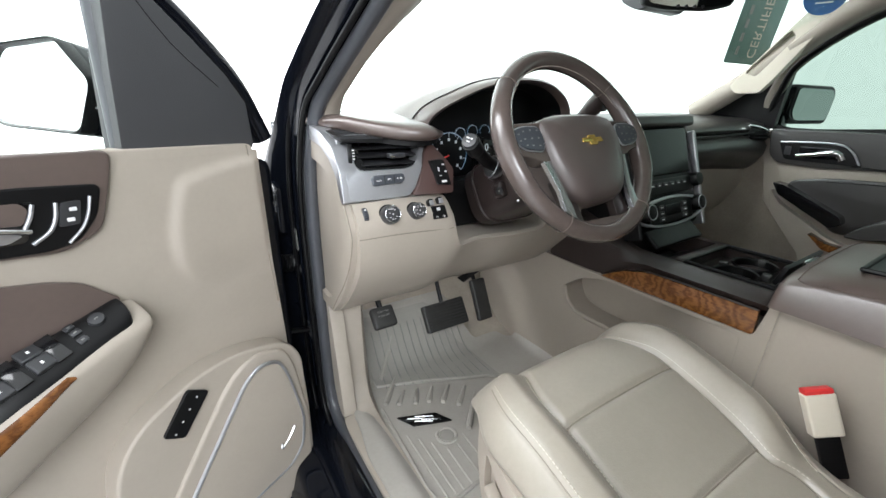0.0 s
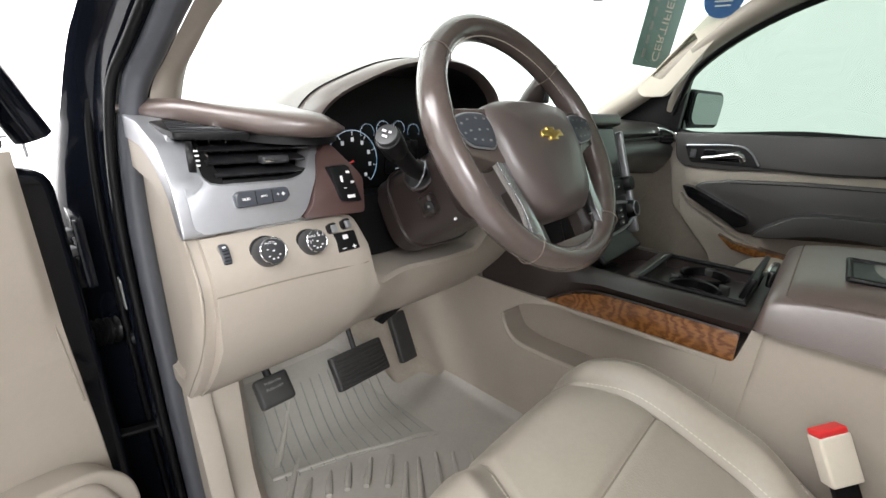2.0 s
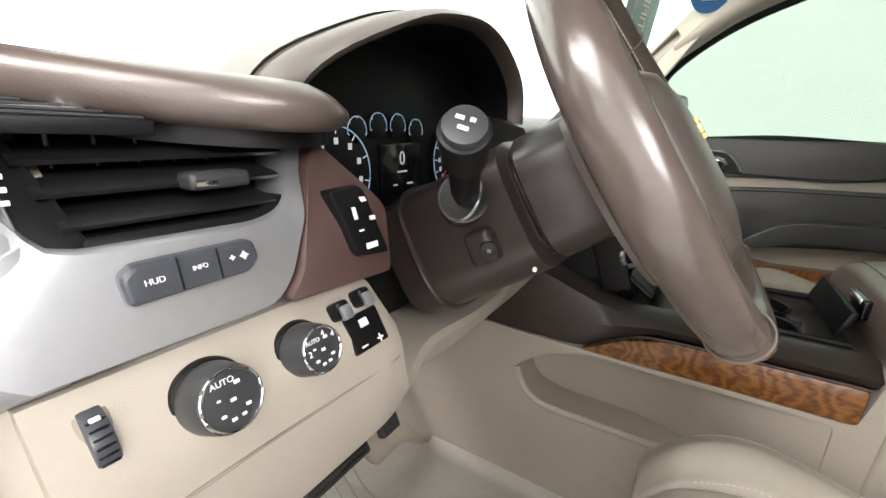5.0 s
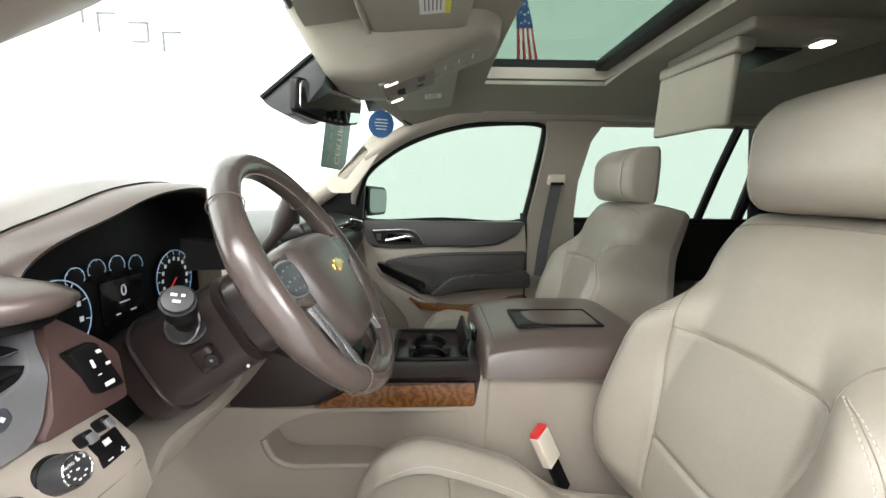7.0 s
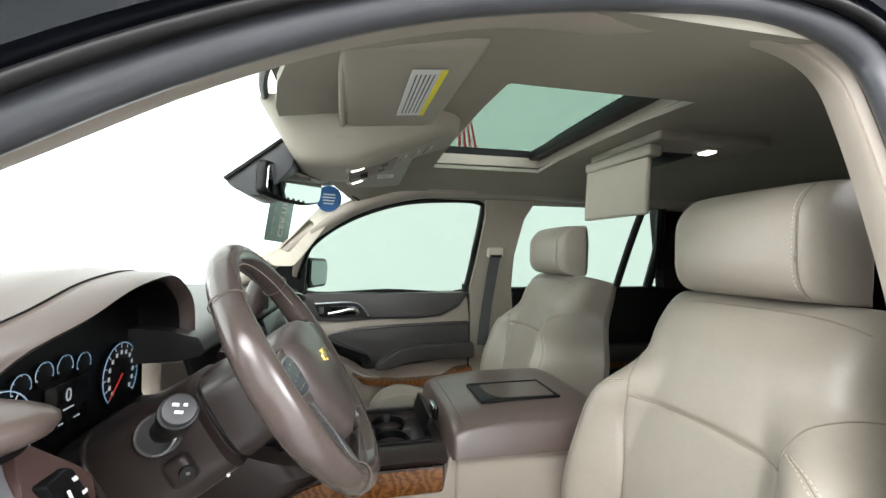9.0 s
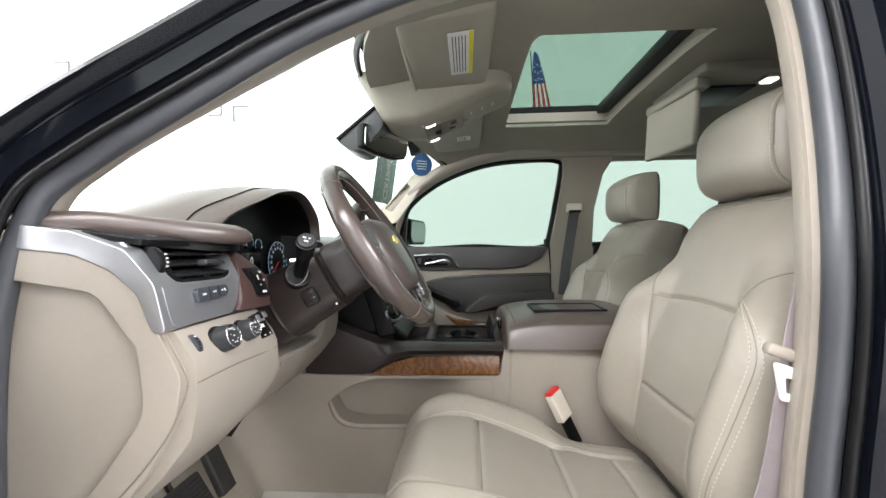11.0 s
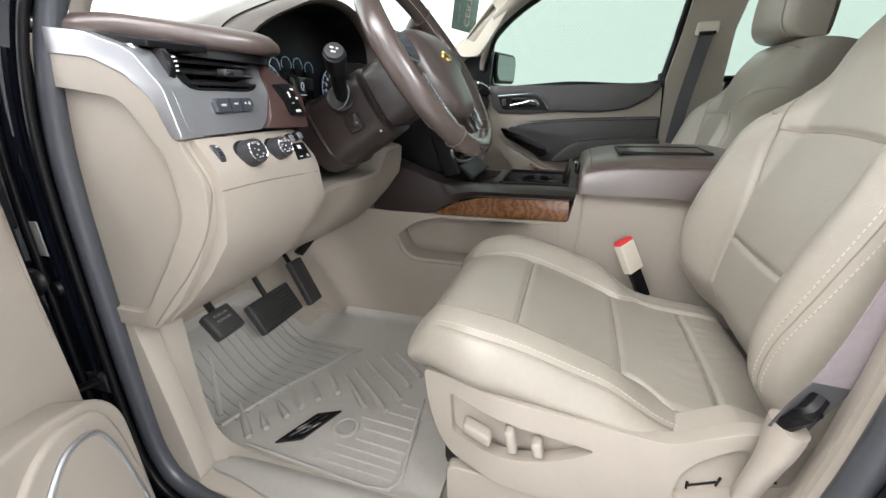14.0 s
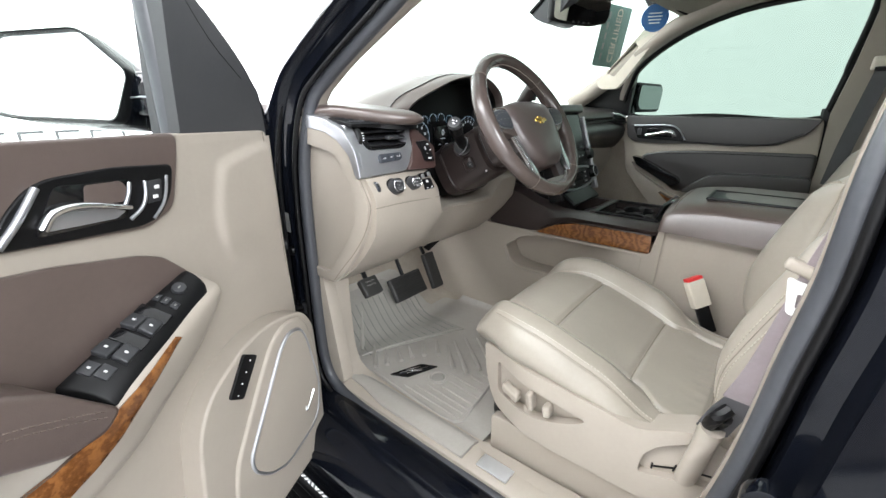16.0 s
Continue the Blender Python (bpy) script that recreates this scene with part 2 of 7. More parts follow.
def holed(outline, holes, axis, a, b, r=0.003, seg=2):
    """A plate with openings, drawn out from a to b, with rounded edges."""
    bm = bmesh.new()
    es = []
    for loop in [outline] + holes:
        vs = [bm.verts.new(to3(axis, p, a)) for p in loop]
        es += [bm.edges.new((vs[i - 1], vs[i])) for i in range(len(vs))]
    bmesh.ops.triangle_fill(bm, use_beauty=True, edges=es)
    out = bmesh.ops.extrude_face_region(bm, geom=bm.faces[:])["geom"]
    bmesh.ops.translate(bm, vec=to3(axis, (0, 0), b - a), verts=[v for v in out if isinstance(v, bmesh.types.BMVert)])
    bmesh.ops.recalc_face_normals(bm, faces=bm.faces)
    return bevel_sharp(bm, r, seg)


def rbox(c, s, r=0.004, seg=2, rot=None):
    bm = bmesh.new()
    bmesh.ops.create_cube(bm, size=1)
    bmesh.ops.scale(bm, vec=s, verts=bm.verts)
    bevel_sharp(bm, min(r, 0.49 * min(s)), seg)
    m = Matrix.Translation(c) @ (rot or Matrix())
    bmesh.ops.transform(bm, matrix=m, verts=bm.verts)
    return bm


def loft(rings, closed=True, caps=True):
    bm = bmesh.new()
    vs = [[bm.verts.new(p) for p in ring] for ring in rings]
    k = len(rings[0])
    for a, b in zip(vs, vs[1:]):
        for i in range(k if closed else k - 1):
            j = (i + 1) % k
            bm.faces.new((a[i], a[j], b[j], b[i]))
    if caps and closed:
        bm.faces.new(vs[0])
        bm.faces.new(vs[-1])
    bmesh.ops.recalc_face_normals(bm, faces=bm.faces)
    return bm


def tube(pts, r, seg=10, n=6, closed=False, flat=1.0, smooth=True, up=(0, 0, 1)):
    """A round or flattened rod along a curve; r may be a function of the way along it."""
    path = catmull(pts, n, closed) if smooth else [Vector(p) for p in pts]
    k, rings = len(path), []
    for i, p in enumerate(path):
        t = (path[(i + 1) % k] - path[i - 1]) if closed else (path[min(i + 1, k - 1)] - path[max(i - 1, 0)])
        t.normalize()
        s = t.cross(Vector(up))
        if s.length < 1e-3:
            s = t.cross(Vector((1, 0, 0)))
        s.normalize()
        w = s.cross(t)
        rr = r(i / max(1, k - 1)) if callable(r) else r
        rings.append([p + s * rr * math.cos(a) + w * rr * flat * math.sin(a) for a in (2 * math.pi * j / seg for j in range(seg))])
    if closed:
        return loft(rings + [rings[0]], caps=False)
    return loft(rings)


def rod(a, b, r0, r1=None, seg=20, bev=0.0):
    a, b = Vector(a), Vector(b)
    bm = bmesh.new()
    bmesh.ops.create_cone(bm, cap_ends=True, segments=seg, radius1=r0, radius2=r0 if r1 is None else r1, depth=(b - a).length)
    bevel_sharp(bm, bev, 2, 50)
    q = (b - a).to_track_quat("Z", "Y").to_matrix().to_4x4()
    bmesh.ops.transform(bm, matrix=Matrix.Translation((a + b) / 2) @ q, verts=bm.verts)
    return bm


def thicken(bm, t, up=None):
    """Gives an open surface a second side, t behind the first, and closes its edges."""
    bmesh.ops.recalc_face_normals(bm, faces=bm.faces)
    bm.normal_update()
    if up is not None and sum((f.normal for f in bm.faces), Vector()).dot(Vector(up)) < 0:
        bmesh.ops.reverse_faces(bm, faces=bm.faces)
        bm.normal_update()
    first = bm.faces[:]
    rim_edges = [e for e in bm.edges if len(e.link_faces) == 1]
    twin = {v: bm.verts.new(v.co - v.normal * t) for v in bm.verts[:]}
    for f in first:
        bm.faces.new([twin[v] for v in reversed(f.verts)])
    for e in rim_edges:
        a, b = e.verts
        bm.faces.new((a, b, twin[b], twin[a]))
    bmesh.ops.recalc_face_normals(bm, faces=bm.faces)
    return bm


def sheet(rows, thick=0.004, up=None):
    """A surface through a grid of points, given thickness."""
    bm = bmesh.new()
    vs = [[bm.verts.new(p) for p in row] for row in rows]
    for a, b in zip(vs, vs[1:]):
        for i in range(len(a) - 1):
            bm.faces.new((a[i], a[i + 1], b[i + 1], b[i]))
    bmesh.ops.recalc_face_normals(bm, faces=bm.faces)
    if thick:
        thicken(bm, thick, up)
    return bm


def moved(bm, m):
    bmesh.ops.transform(bm, matrix=m, verts=bm.verts)
    return bm


def part(name, bm, material, parent=None, label="", kind="", sharp=38, shadow=True):
    me = bpy.data.meshes.new(name)
    bm.to_mesh(me)
    bm.free()
    me.materials.append(material)
    me.shade_smooth()
    me.set_sharp_from_angle(angle=radians(sharp))
    ob = new(name, me)
    ob.visible_shadow = shadow
    if parent is not None:
        ob.parent = parent
        ob.matrix_parent_inverse = place_of(parent).inverted()
    if label:
        ob["label"] = label
    if kind:
        ob["kind"] = kind
    return ob


def place_of(ob):
    m = ob.matrix_basis.copy()
    while ob.parent is not None:
        m = ob.parent.matrix_basis @ ob.matrix_parent_inverse @ m
        ob = ob.parent
    return m


def thing(name, place, label, category, group="", kind=""):
    ob = new(name)
    ob.empty_display_size = 0.05
    ob.matrix_basis = Matrix.Translation(place)
    return tagged(ob, label, category, group, kind)


class Pillow:
    """A padded form on a frame m: x across, y along, z out of the face."""

    def __init__(self, m, width, length, height, pu=5.0, pv=5.0, deep=0.0, tuck=0.0):
        self.m, self.width, self.length, self.height, self.pu, self.pv, self.deep, self.tuck = m, width, length, height, pu, pv, deep, tuck

    def at(self, u, v, lift=0.0):
        w = self.width(v) if callable(self.width) else self.width
        c = w if isinstance(w, tuple) else (0.0, w)
        e = max(0, 1 - abs(u) ** self.pu) ** (1 / self.pu) * max(0, 1 - abs(v) ** self.pv) ** (1 / self.pv)
        k = 1 - self.tuck * (1 - ease(e, 0.0, 0.6)) ** 2
        return self.m @ Vector((c[0] + u * c[1] * k, v * self.length * (k if v > 0 else 1), -self.deep + (self.height(u, v) + self.deep) * e + lift))

    def mesh(self, nu=60, nv=60):
        def spread(k, n):
            a = -1 + 2 * k / n
            return 0.45 * math.sin(a * math.pi / 2) + 0.55 * a if abs(a) < 1 else a
        bm = bmesh.new()
        us, vs = [spread(i, nu) for i in range(nu + 1)], [spread(j, nv) for j in range(nv + 1)]
        g = [[bm.verts.new(self.at(u, v)) for u in us] for v in vs]
        for j in range(nv):
            for i in range(nu):
                bm.faces.new((g[j][i], g[j][i + 1], g[j + 1][i + 1], g[j + 1][i]))
        ring = g[0] + [g[j][-1] for j in range(1, nv + 1)] + g[nv][-2::-1] + [g[j][0] for j in range(nv - 1, 0, -1)]
        bm.faces.new(ring[::-1])
        bmesh.ops.recalc_face_normals(bm, faces=bm.faces)
        return bm

    def line(self, uv, n=8, lift=0.0):
        return [self.at(p[0], p[1], lift) for p in catmull([(u, v, 0) for u, v in uv], n)]


def stitches(path, step=0.007, size=(0.0011, 0.0044, 0.0009)):
    """Short threads along a path."""
    verts, faces, run, nxt = [], [], 0.0, 0.0
    for a, b in zip(path, path[1:]):
        d = b - a
        ln = d.length
        if ln < 1e-6:
            continue
        t = d / ln
        s = t.cross(Vector((0, 0, 1)))
        if s.length < 1e-3:
            s = Vector((1, 0, 0))
        s.normalize()
        w = s.cross(t)
        while nxt < run + ln:
            c = a + t * (nxt - run)
            k = len(verts)
            for q in (-t * size[1] / 2, t * size[1] / 2):
                for e in (s * size[0], w * size[2], -s * size[0], -w * size[2]):
                    verts.append(c + q * (1 if True else 0) + e)
            faces += [(k + i, k + (i + 1) % 4, k + 4 + (i + 1) % 4, k + 4 + i) for i in range(4)] + [(k, k + 1, k + 2, k + 3), (k + 4, k + 5, k + 6, k + 7)]
            nxt += step
        run += ln
    bm = bmesh.new()
    vs = [bm.verts.new(v) for v in verts]
    for f in faces:
        bm.faces.new([vs[i] for i in f])
    return bm


def bump1(x, c, w):
    return math.exp(-((x - c) / w) ** 2)


def ease(x, a, b):
    t = max(0.0, min(1.0, (x - a) / (b - a)))
    return t * t * (3 - 2 * t)

# ---- studio ----
tagged(part("ground", rbox((0, 0, -0.05), (14, 17, 0.1), 0.0), TILES), "grey and white ribbed garage floor tiles", "floor", kind="structure")
# each wall gives off its own light, strongest to the north
tagged(part("wall_north", rbox((0, 7.05, 2.35), (14, 0.1, 4.7), 0.0), NORTHWALL), "plain white studio wall with an added glow", "wall", kind="structure")
tagged(part("wall_west", rbox((-6.05, 0, 2.35), (0.1, 14, 4.7), 0.0), WESTWALL), "plain white studio wall with an added glow", "wall", kind="structure")
tagged(part("wall_south", rbox((0, -7.05, 2.35), (14, 0.1, 4.7), 0.0), BACKDROP), "plain white studio wall with an added glow", "wall", kind="structure")
tagged(part("wall_east", rbox((5.05, 0, 2.35), (0.1, 14, 4.7), 0.0), SIDEWALL), "plain white studio wall, faintly self-lit", "wall", kind="structure")
tagged(part("ceiling", rbox((0, 0, 4.76), (14, 17, 0.1), 0.0), CEILING), "pale grey studio ceiling with a weak added glow", "ceiling", kind="structure")

# thin raised letter strokes on the front wall, kept as plain bars
GREYBAR = surface("wall_lettering", (0.18, 0.18, 0.19), 0.6, bump=0.0)
sign = thing("wall_sign", (4.98, 5.0, 4.0), "thin dark raised lettering high on the white wall", "sign")
for k in range(8):
    y, z = 6.3 - 0.42 * k, 4.42 - 0.115 * k
    part("bar", rbox((4.985, y, z), (0.02, 0.26, 0.024), 0.003), GREYBAR, sign)
    part("bar", rbox((4.985, y + 0.11 * (1 if k % 2 else -1), z - 0.12), (0.02, 0.024, 0.25), 0.003), GREYBAR, sign)
    if k % 3 == 0:
        part("bar", rbox((4.985, y, z - 0.24), (0.02, 0.20, 0.024), 0.003), GREYBAR, sign)
sign = thing("wall_sign", (0, 6.98, 1.1), "low row of dark raised lettering on the white wall", "sign")
for k in range(6):
    x = -1.3 + 0.36 * k
    part("bar", rbox((x, 6.985, 1.13), (0.26, 0.03, 0.035), 0.004), GREYBAR, sign)
    part("bar", rbox((x - 0.11, 6.985, 1.0), (0.035, 0.03, 0.24), 0.004), GREYBAR, sign)

# ---- car body ----
# door opening, as points of its seal; x out to the driver's side is negative
LOOP = [(-0.787, 0.398, 0.755), (-0.787, 0.408, 0.85), (-0.787, 0.408, 1.03), (-0.785, 0.40, 1.28), (-0.772, 0.366, 1.435), (-0.750, 0.318, 1.50), (-0.717, 0.185, 1.597),
        (-0.692, 0.061, 1.679), (-0.672, -0.082, 1.745), (-0.660, -0.238, 1.786), (-0.653, -0.402, 1.808), (-0.655, -0.523, 1.803), (-0.666, -0.587, 1.768),
        (-0.687, -0.599, 1.694), (-0.733, -0.584, 1.541), (-0.770, -0.563, 1.392), (-0.772, -0.558, 1.27), (-0.772, -0.546, 1.155), (-0.772, -0.538, 1.06),
        (-0.772, -0.527, 0.97), (-0.772, -0.508, 0.875), (-0.774, -0.474, 0.795), (-0.78, -0.42, 0.724), (-0.785, -0.33, 0.684), (-0.788, -0.15, 0.676), (-0.788, 0.10, 0.674), (-0.788, 0.27, 0.678), (-0.788, 0.36, 0.70)]
ring0 = catmull(LOOP, 6, True)


def grown(ring, out, dx):
    """A ring pushed outwards in its own plane by out(y, z) and sideways by dx(y, z)."""
    res, k = [], len(ring)
    for i, p in enumerate(ring):
        t = ring[(i + 2) % k] - ring[i - 2]
        n = Vector((0, t.z, -t.y)).normalized()
        if n.dot(Vector((0, p.y + 0.10, p.z - 1.25))) < 0:
            n = -n
        o = out(p) if callable(out) else out
        d = dx(p) if callable(dx) else dx
        res.append(p + n * o + Vector((d, 0, 0)))
    return res


def low(p):
    return 1 - ease(p.z, 1.15, 1.5)


def front(p):
    return ease(p.y, 0.2, 0.33) * low(p)


def crown(p):
    return ease(p.z, 1.30, 1.43) * ease(p.y, -0.5, -0.2)


body = thing("car_body", (0, 0, 0.3), "gloss black car body round the open driver door", "car body", kind="structure")
jamb = [ring0, grown(ring0, 0.018, -0.004), grown(ring0, 0.026, -0.036), grown(ring0, lambda p: 0.046 + 0.03 * front(p), -0.042),
        grown(ring0, lambda p: 0.052 + 0.04 * front(p), lambda p: -0.058 - 0.026 * low(p)),
        grown(ring0, lambda p: 0.082 + 0.05 * front(p) - 0.020 * crown(p), lambda p: -0.066 - 0.034 * low(p)),
        grown(ring0, lambda p: 0.100 + 0.05 * front(p) - 0.028 * crown(p), lambda p: -0.060 - 0.045 * low(p)), grown(ring0, lambda p: 0.108 - 0.028 * crown(p), 0.05)]
part("door_jamb", loft([r + [r[0]] for r in jamb], closed=False), PAINT, body, sharp=50)
part("door_seal", tube([p + Vector((-0.012, 0, 0)) for p in ring0[::2]], 0.0145, 12, 3, True, up=(1, 0, 0)), SEAL, body, "grey rubber weatherstrip", sharp=80)
part("seal_lip", tube([p + Vector((-0.034, 0, 0)) for p in grown(ring0, 0.008, 0)[::2]], 0.006, 8, 3, True, up=(1, 0, 0)), BLACKPL, body, sharp=80)
part("outer_seal", tube([p for p in grown(ring0, 0.056, -0.046)[::2]], 0.005, 8, 3, True, up=(1, 0, 0)), BLACKPL, body, sharp=80)
def rear(p):
    return ease(-p.y, 0.30, 0.48)


def foot(p):
    return ease(p.y, 0.10, 0.30) * ease(p.z, 1.30, 1.40)


trim = [grown(ring0, -0.003, 0.004), grown(ring0, lambda p: -0.012 + 0.004 * rear(p) + 0.007 * crown(p), 0.012), grown(ring0, lambda p: -0.018 + 0.003 * rear(p) + 0.021 * crown(p) - 0.010 * low(p) * (1 - rear(p)), lambda p: 0.045 - 0.034 * rear(p) - 0.012 * foot(p)),
        grown(ring0, lambda p: -0.016 + 0.001 * rear(p) + 0.044 * crown(p) - 0.010 * low(p) * (1 - rear(p)), lambda p: 0.078 - 0.060 * rear(p) + 0.014 * crown(p) - 0.042 * foot(p)), grown(ring0, lambda p: 0.004 + 0.034 * crown(p) - 0.010 * rear(p), lambda p: 0.095 - 0.055 * rear(p) + 0.008 * crown(p) - 0.048 * foot(p))]
inner = tagged(part("door_frame_trim", loft([r + [r[0]] for r in trim], closed=False), BEIGE), "beige plastic trim round the door opening", "trim", kind="structure")

# hood side, rear door and sill below the opening
part("rear_door_skin", prism(rounded([(-0.665, 0.45), (-1.75, 0.45), (-1.75, 1.40), (-0.70, 1.42), (-0.645, 1.0)], 0.03), "x", -0.985, -0.90, 0.02, 3), PAINT, body)
part("rear_door_edge", prism([(-0.69, 1.39), (-1.7, 1.39), (-1.7, 1.76), (-0.735, 1.76)], "x", -0.80, -0.745, 0.01), PAINT, body)
part("fender", prism(rounded([(0.50, 0.55), (0.50, 1.22), (0.70, 1.26), (1.5, 1.22), (1.5, 0.55)], 0.03), "x", -0.99, -0.90, 0.02, 3), PAINT, body)
part("rocker", prism(rounded([(-0.87, 0.69), (-0.925, 0.675), (-0.95, 0.60), (-0.93, 0.46), (-0.80, 0.46), (-0.80, 0.69)], 0.015), "y", -0.62, 0.62, 0.0), PAINT, body)
part("sill_flange", rbox((-0.855, -0.08, 0.692), (0.05, 0.74, 0.02), 0.008), PAINT, body)
part("striker_plate", prism(rounded([(-0.535, 0.935), (-0.59, 0.945), (-0.595, 1.04), (-0.55, 1.06), (-0.53, 1.04)], 0.012), "x", -0.882, -0.858, 0.004), PAINT, body)
part("striker", tube([(-0.875, -0.538, 1.006), (-0.900, -0.538, 1.006), (-0.906, -0.548, 1.001), (-0.906, -0.570, 0.991), (-0.90, -0.580, 0.986), (-0.875, -0.580, 0.986)], 0.006, 10), CHROME, body, "bright steel latch striker")

# hinge, check strap, plug and sticker on the front of the jamb
part("hinge_leaf", prism(rounded([(0.430, 1.185), (0.475, 1.185), (0.475, 1.30), (0.430, 1.29)], 0.008), "x", -0.868, -0.855, 0.003), PAINT, body)
for z in (1.195, 1.222):
    part("hinge_knuckle", rod((-0.892, 0.446, z - 0.010), (-0.892, 0.446, z + 0.010), 0.012, None, 20, 0.002), BLACKPL, body)
part("hinge_arm", rbox((-0.880, 0.452, 1.208), (0.034, 0.014, 0.05), 0.005, 3), PAINT, body)
for x, y, z in ((-0.872, 0.440, 1.268), (-0.872, 0.442, 1.242), (-0.889, 0.432, 0.942)):
    part("hinge_bolt", rod((x, y, z), (x - 0.008, y - 0.010, z), 0.0085, None, 6, 0.001), SATIN, body, "bright steel bolt")
part("check_strap", tube([(-0.905, 0.436, 0.950), (-0.875, 0.434, 0.938), (-0.845, 0.436, 0.930), (-0.815, 0.440, 0.922)], 0.010, 10, 4, flat=0.6), BLACKPL, body)
part("check_plate", rbox((-0.822, 0.442, 0.922), (0.012, 0.045, 0.035), 0.005, 3), GREY, body)
part("wiring_boot", tube([(-0.90, 0.452, 1.11), (-0.875, 0.462, 1.105), (-0.845, 0.468, 1.10)], lambda t: 0.020 + 0.003 * math.sin(t * 40), 14, 10), BLACKPL, body, "black rubber wiring boot")
part("jamb_sticker", rbox((-0.8300, 0.452, 1.162), (0.002, 0.020, 0.050), 0.0005), GREYSTICK, body, "small grey sticker")
part("jamb_plug", rod((-0.822, 0.450, 1.085), (-0.834, 0.450, 1.085), 0.014, 0.011, 24, 0.002), BLACKPL, body)
part("jamb_flange", tube([p + Vector((-0.003, 0, 0)) for p in grown(ring0, 0.030, -0.036) if p.y > 0.30 and 0.75 < p.z < 1.42], 0.0035, 6, 1), PAINT, body)

# running board
board = thing("running_board", (-0.99, 0, 0.40), "black ribbed running board below the sill", "running board")
part("tread", rbox((-1.0, 0.0, 0.40), (0.17, 2.4, 0.05), 0.015), BLACKPL, board)
for k in range(7):
    part("rib", rbox((-0.935 - 0.021 * k, 0.0, 0.427), (0.010, 2.2, 0.008), 0.003), BLACKPL, board)
part("edge_strip", rbox((-1.088, 0.0, 0.405), (0.014, 2.4, 0.03), 0.005), SATIN, board)

# floor pan, toe board, far side and rear closings
tagged(part("floor", rbox((0, -1.05, 0.655), (1.63, 3.3, 0.05), 0.01), CARPET), "beige carpeted car floor", "floor", kind="structure")
toe = [[Vector((x, y, z)) for x in (-0.80, -0.5, -0.2, 0.2, 0.5, 0.80)] for y, z in ((0.42, 0.668), (0.52, 0.70), (0.62, 0.79), (0.72, 0.91), (0.78, 1.05), (0.80, 1.30))]
tagged(part("toe_board", sheet(toe, 0.02), CARPET), "beige carpeted sloping toe board", "floor", kind="structure")
tagged(part("kick_panel", prism(rounded([(0.33, 0.70), (0.385, 1.03), (0.80, 1.10), (0.80, 0.70)], 0.02), "x", -0.79, -0.755, 0.006), BEIGE), "beige kick panel beside the footwell", "trim", kind="structure")
tagged(part("kick_panel", prism(rounded([(-0.20, 0.66), (-0.20, 1.32), (0.80, 1.32), (0.80, 0.66)], 0.02), "x", 0.843, 0.86, 0.006), CARPET), "beige kick panel beside the passenger footwell", "trim", kind="structure")
sill = [[Vector((x, y, z)) for y in (-0.62, -0.3, 0.0, 0.2, 0.30, 0.38)] for x, z in ((-0.796, 0.674), (-0.792, 0.696), (-0.775, 0.706), (-0.735, 0.704), (-0.722, 0.69), (-0.718, 0.665))]
sill_trim = tagged(part("sill_trim", sheet(sill, 0.004), BEIGE), "beige plastic door sill cover", "trim", kind="structure")
part("sill_badge", rbox((-0.762, -0.150, 0.709), (0.036, 0.075, 0.005), 0.002), BRUSHED, sill_trim, "brushed metal sill badge")

# headliner with the sunroof opening
SX0, SX1, SY0, SY1 = -0.34, 0.355, -0.70, -0.315


def lining(x, y):
    a = min(1.0, abs(x) / 0.66)
    return 1.872 - 0.075 * a ** 3 - 0.035 * ease(y, -0.25, 0.12) - 0.02 * ease(-y, 1.2, 2.6)


xs = [-0.665, -0.6, -0.5, -0.42, SX0, -0.2, 0, 0.2, SX1, 0.42, 0.5, 0.6, 0.665]
ys = [0.105, 0.06, 0.0, -0.08, -0.16, -0.24, SY1, -0.45, -0.6, SY0, -0.8, -1.0, -1.3, -1.7, -2.2, -2.6]
bm = bmesh.new()
g = [[bm.verts.new((x, y - (0.17 * (abs(x) / 0.665) ** 2.2 if y > 0.05 else 0.17 * (abs(x) / 0.665) ** 2.2 * ease(y, -0.3, 0.1)), lining(x, y))) for x in xs] for y in ys]
for j in range(len(ys) - 1):
    for i in range(len(xs) - 1):
        if SX0 <= xs[i] < SX1 and SY0 < ys[j] <= SY1:
            continue
        bm.faces.new((g[j][i], g[j][i + 1], g[j + 1][i + 1], g[j + 1][i]))
bmesh.ops.recalc_face_normals(bm, faces=bm.faces)
thicken(bm, 0.012)
tagged(part("headliner", bm, HEADLINER, sharp=60), "beige-grey fabric headliner with a sunroof opening", "headliner", kind="structure")
roof = bmesh.new()
g = [[roof.verts.new((x * 1.09, y, lining(x, y) + 0.075)) for x in xs] for y in ys]
for j in range(len(ys) - 1):
    for i in range(len(xs) - 1):
        if SX0 <= xs[i] < SX1 and SY0 < ys[j] <= SY1:
            continue
        roof.faces.new((g[j][i], g[j][i + 1], g[j + 1][i + 1], g[j + 1][i]))
thicken(roof, 0.01)
part("roof_skin", roof, PAINT, body)
sunroof = thing("sunroof", (0, -0.5, 1.88), "tinted glass sunroof with a black frame", "sunroof")
hole = rounded([(SX0, SY0), (SX1, SY0), (SX1, SY1), (SX0, SY1)], [0.02, 0.02, 0.02, 0.10], 6)
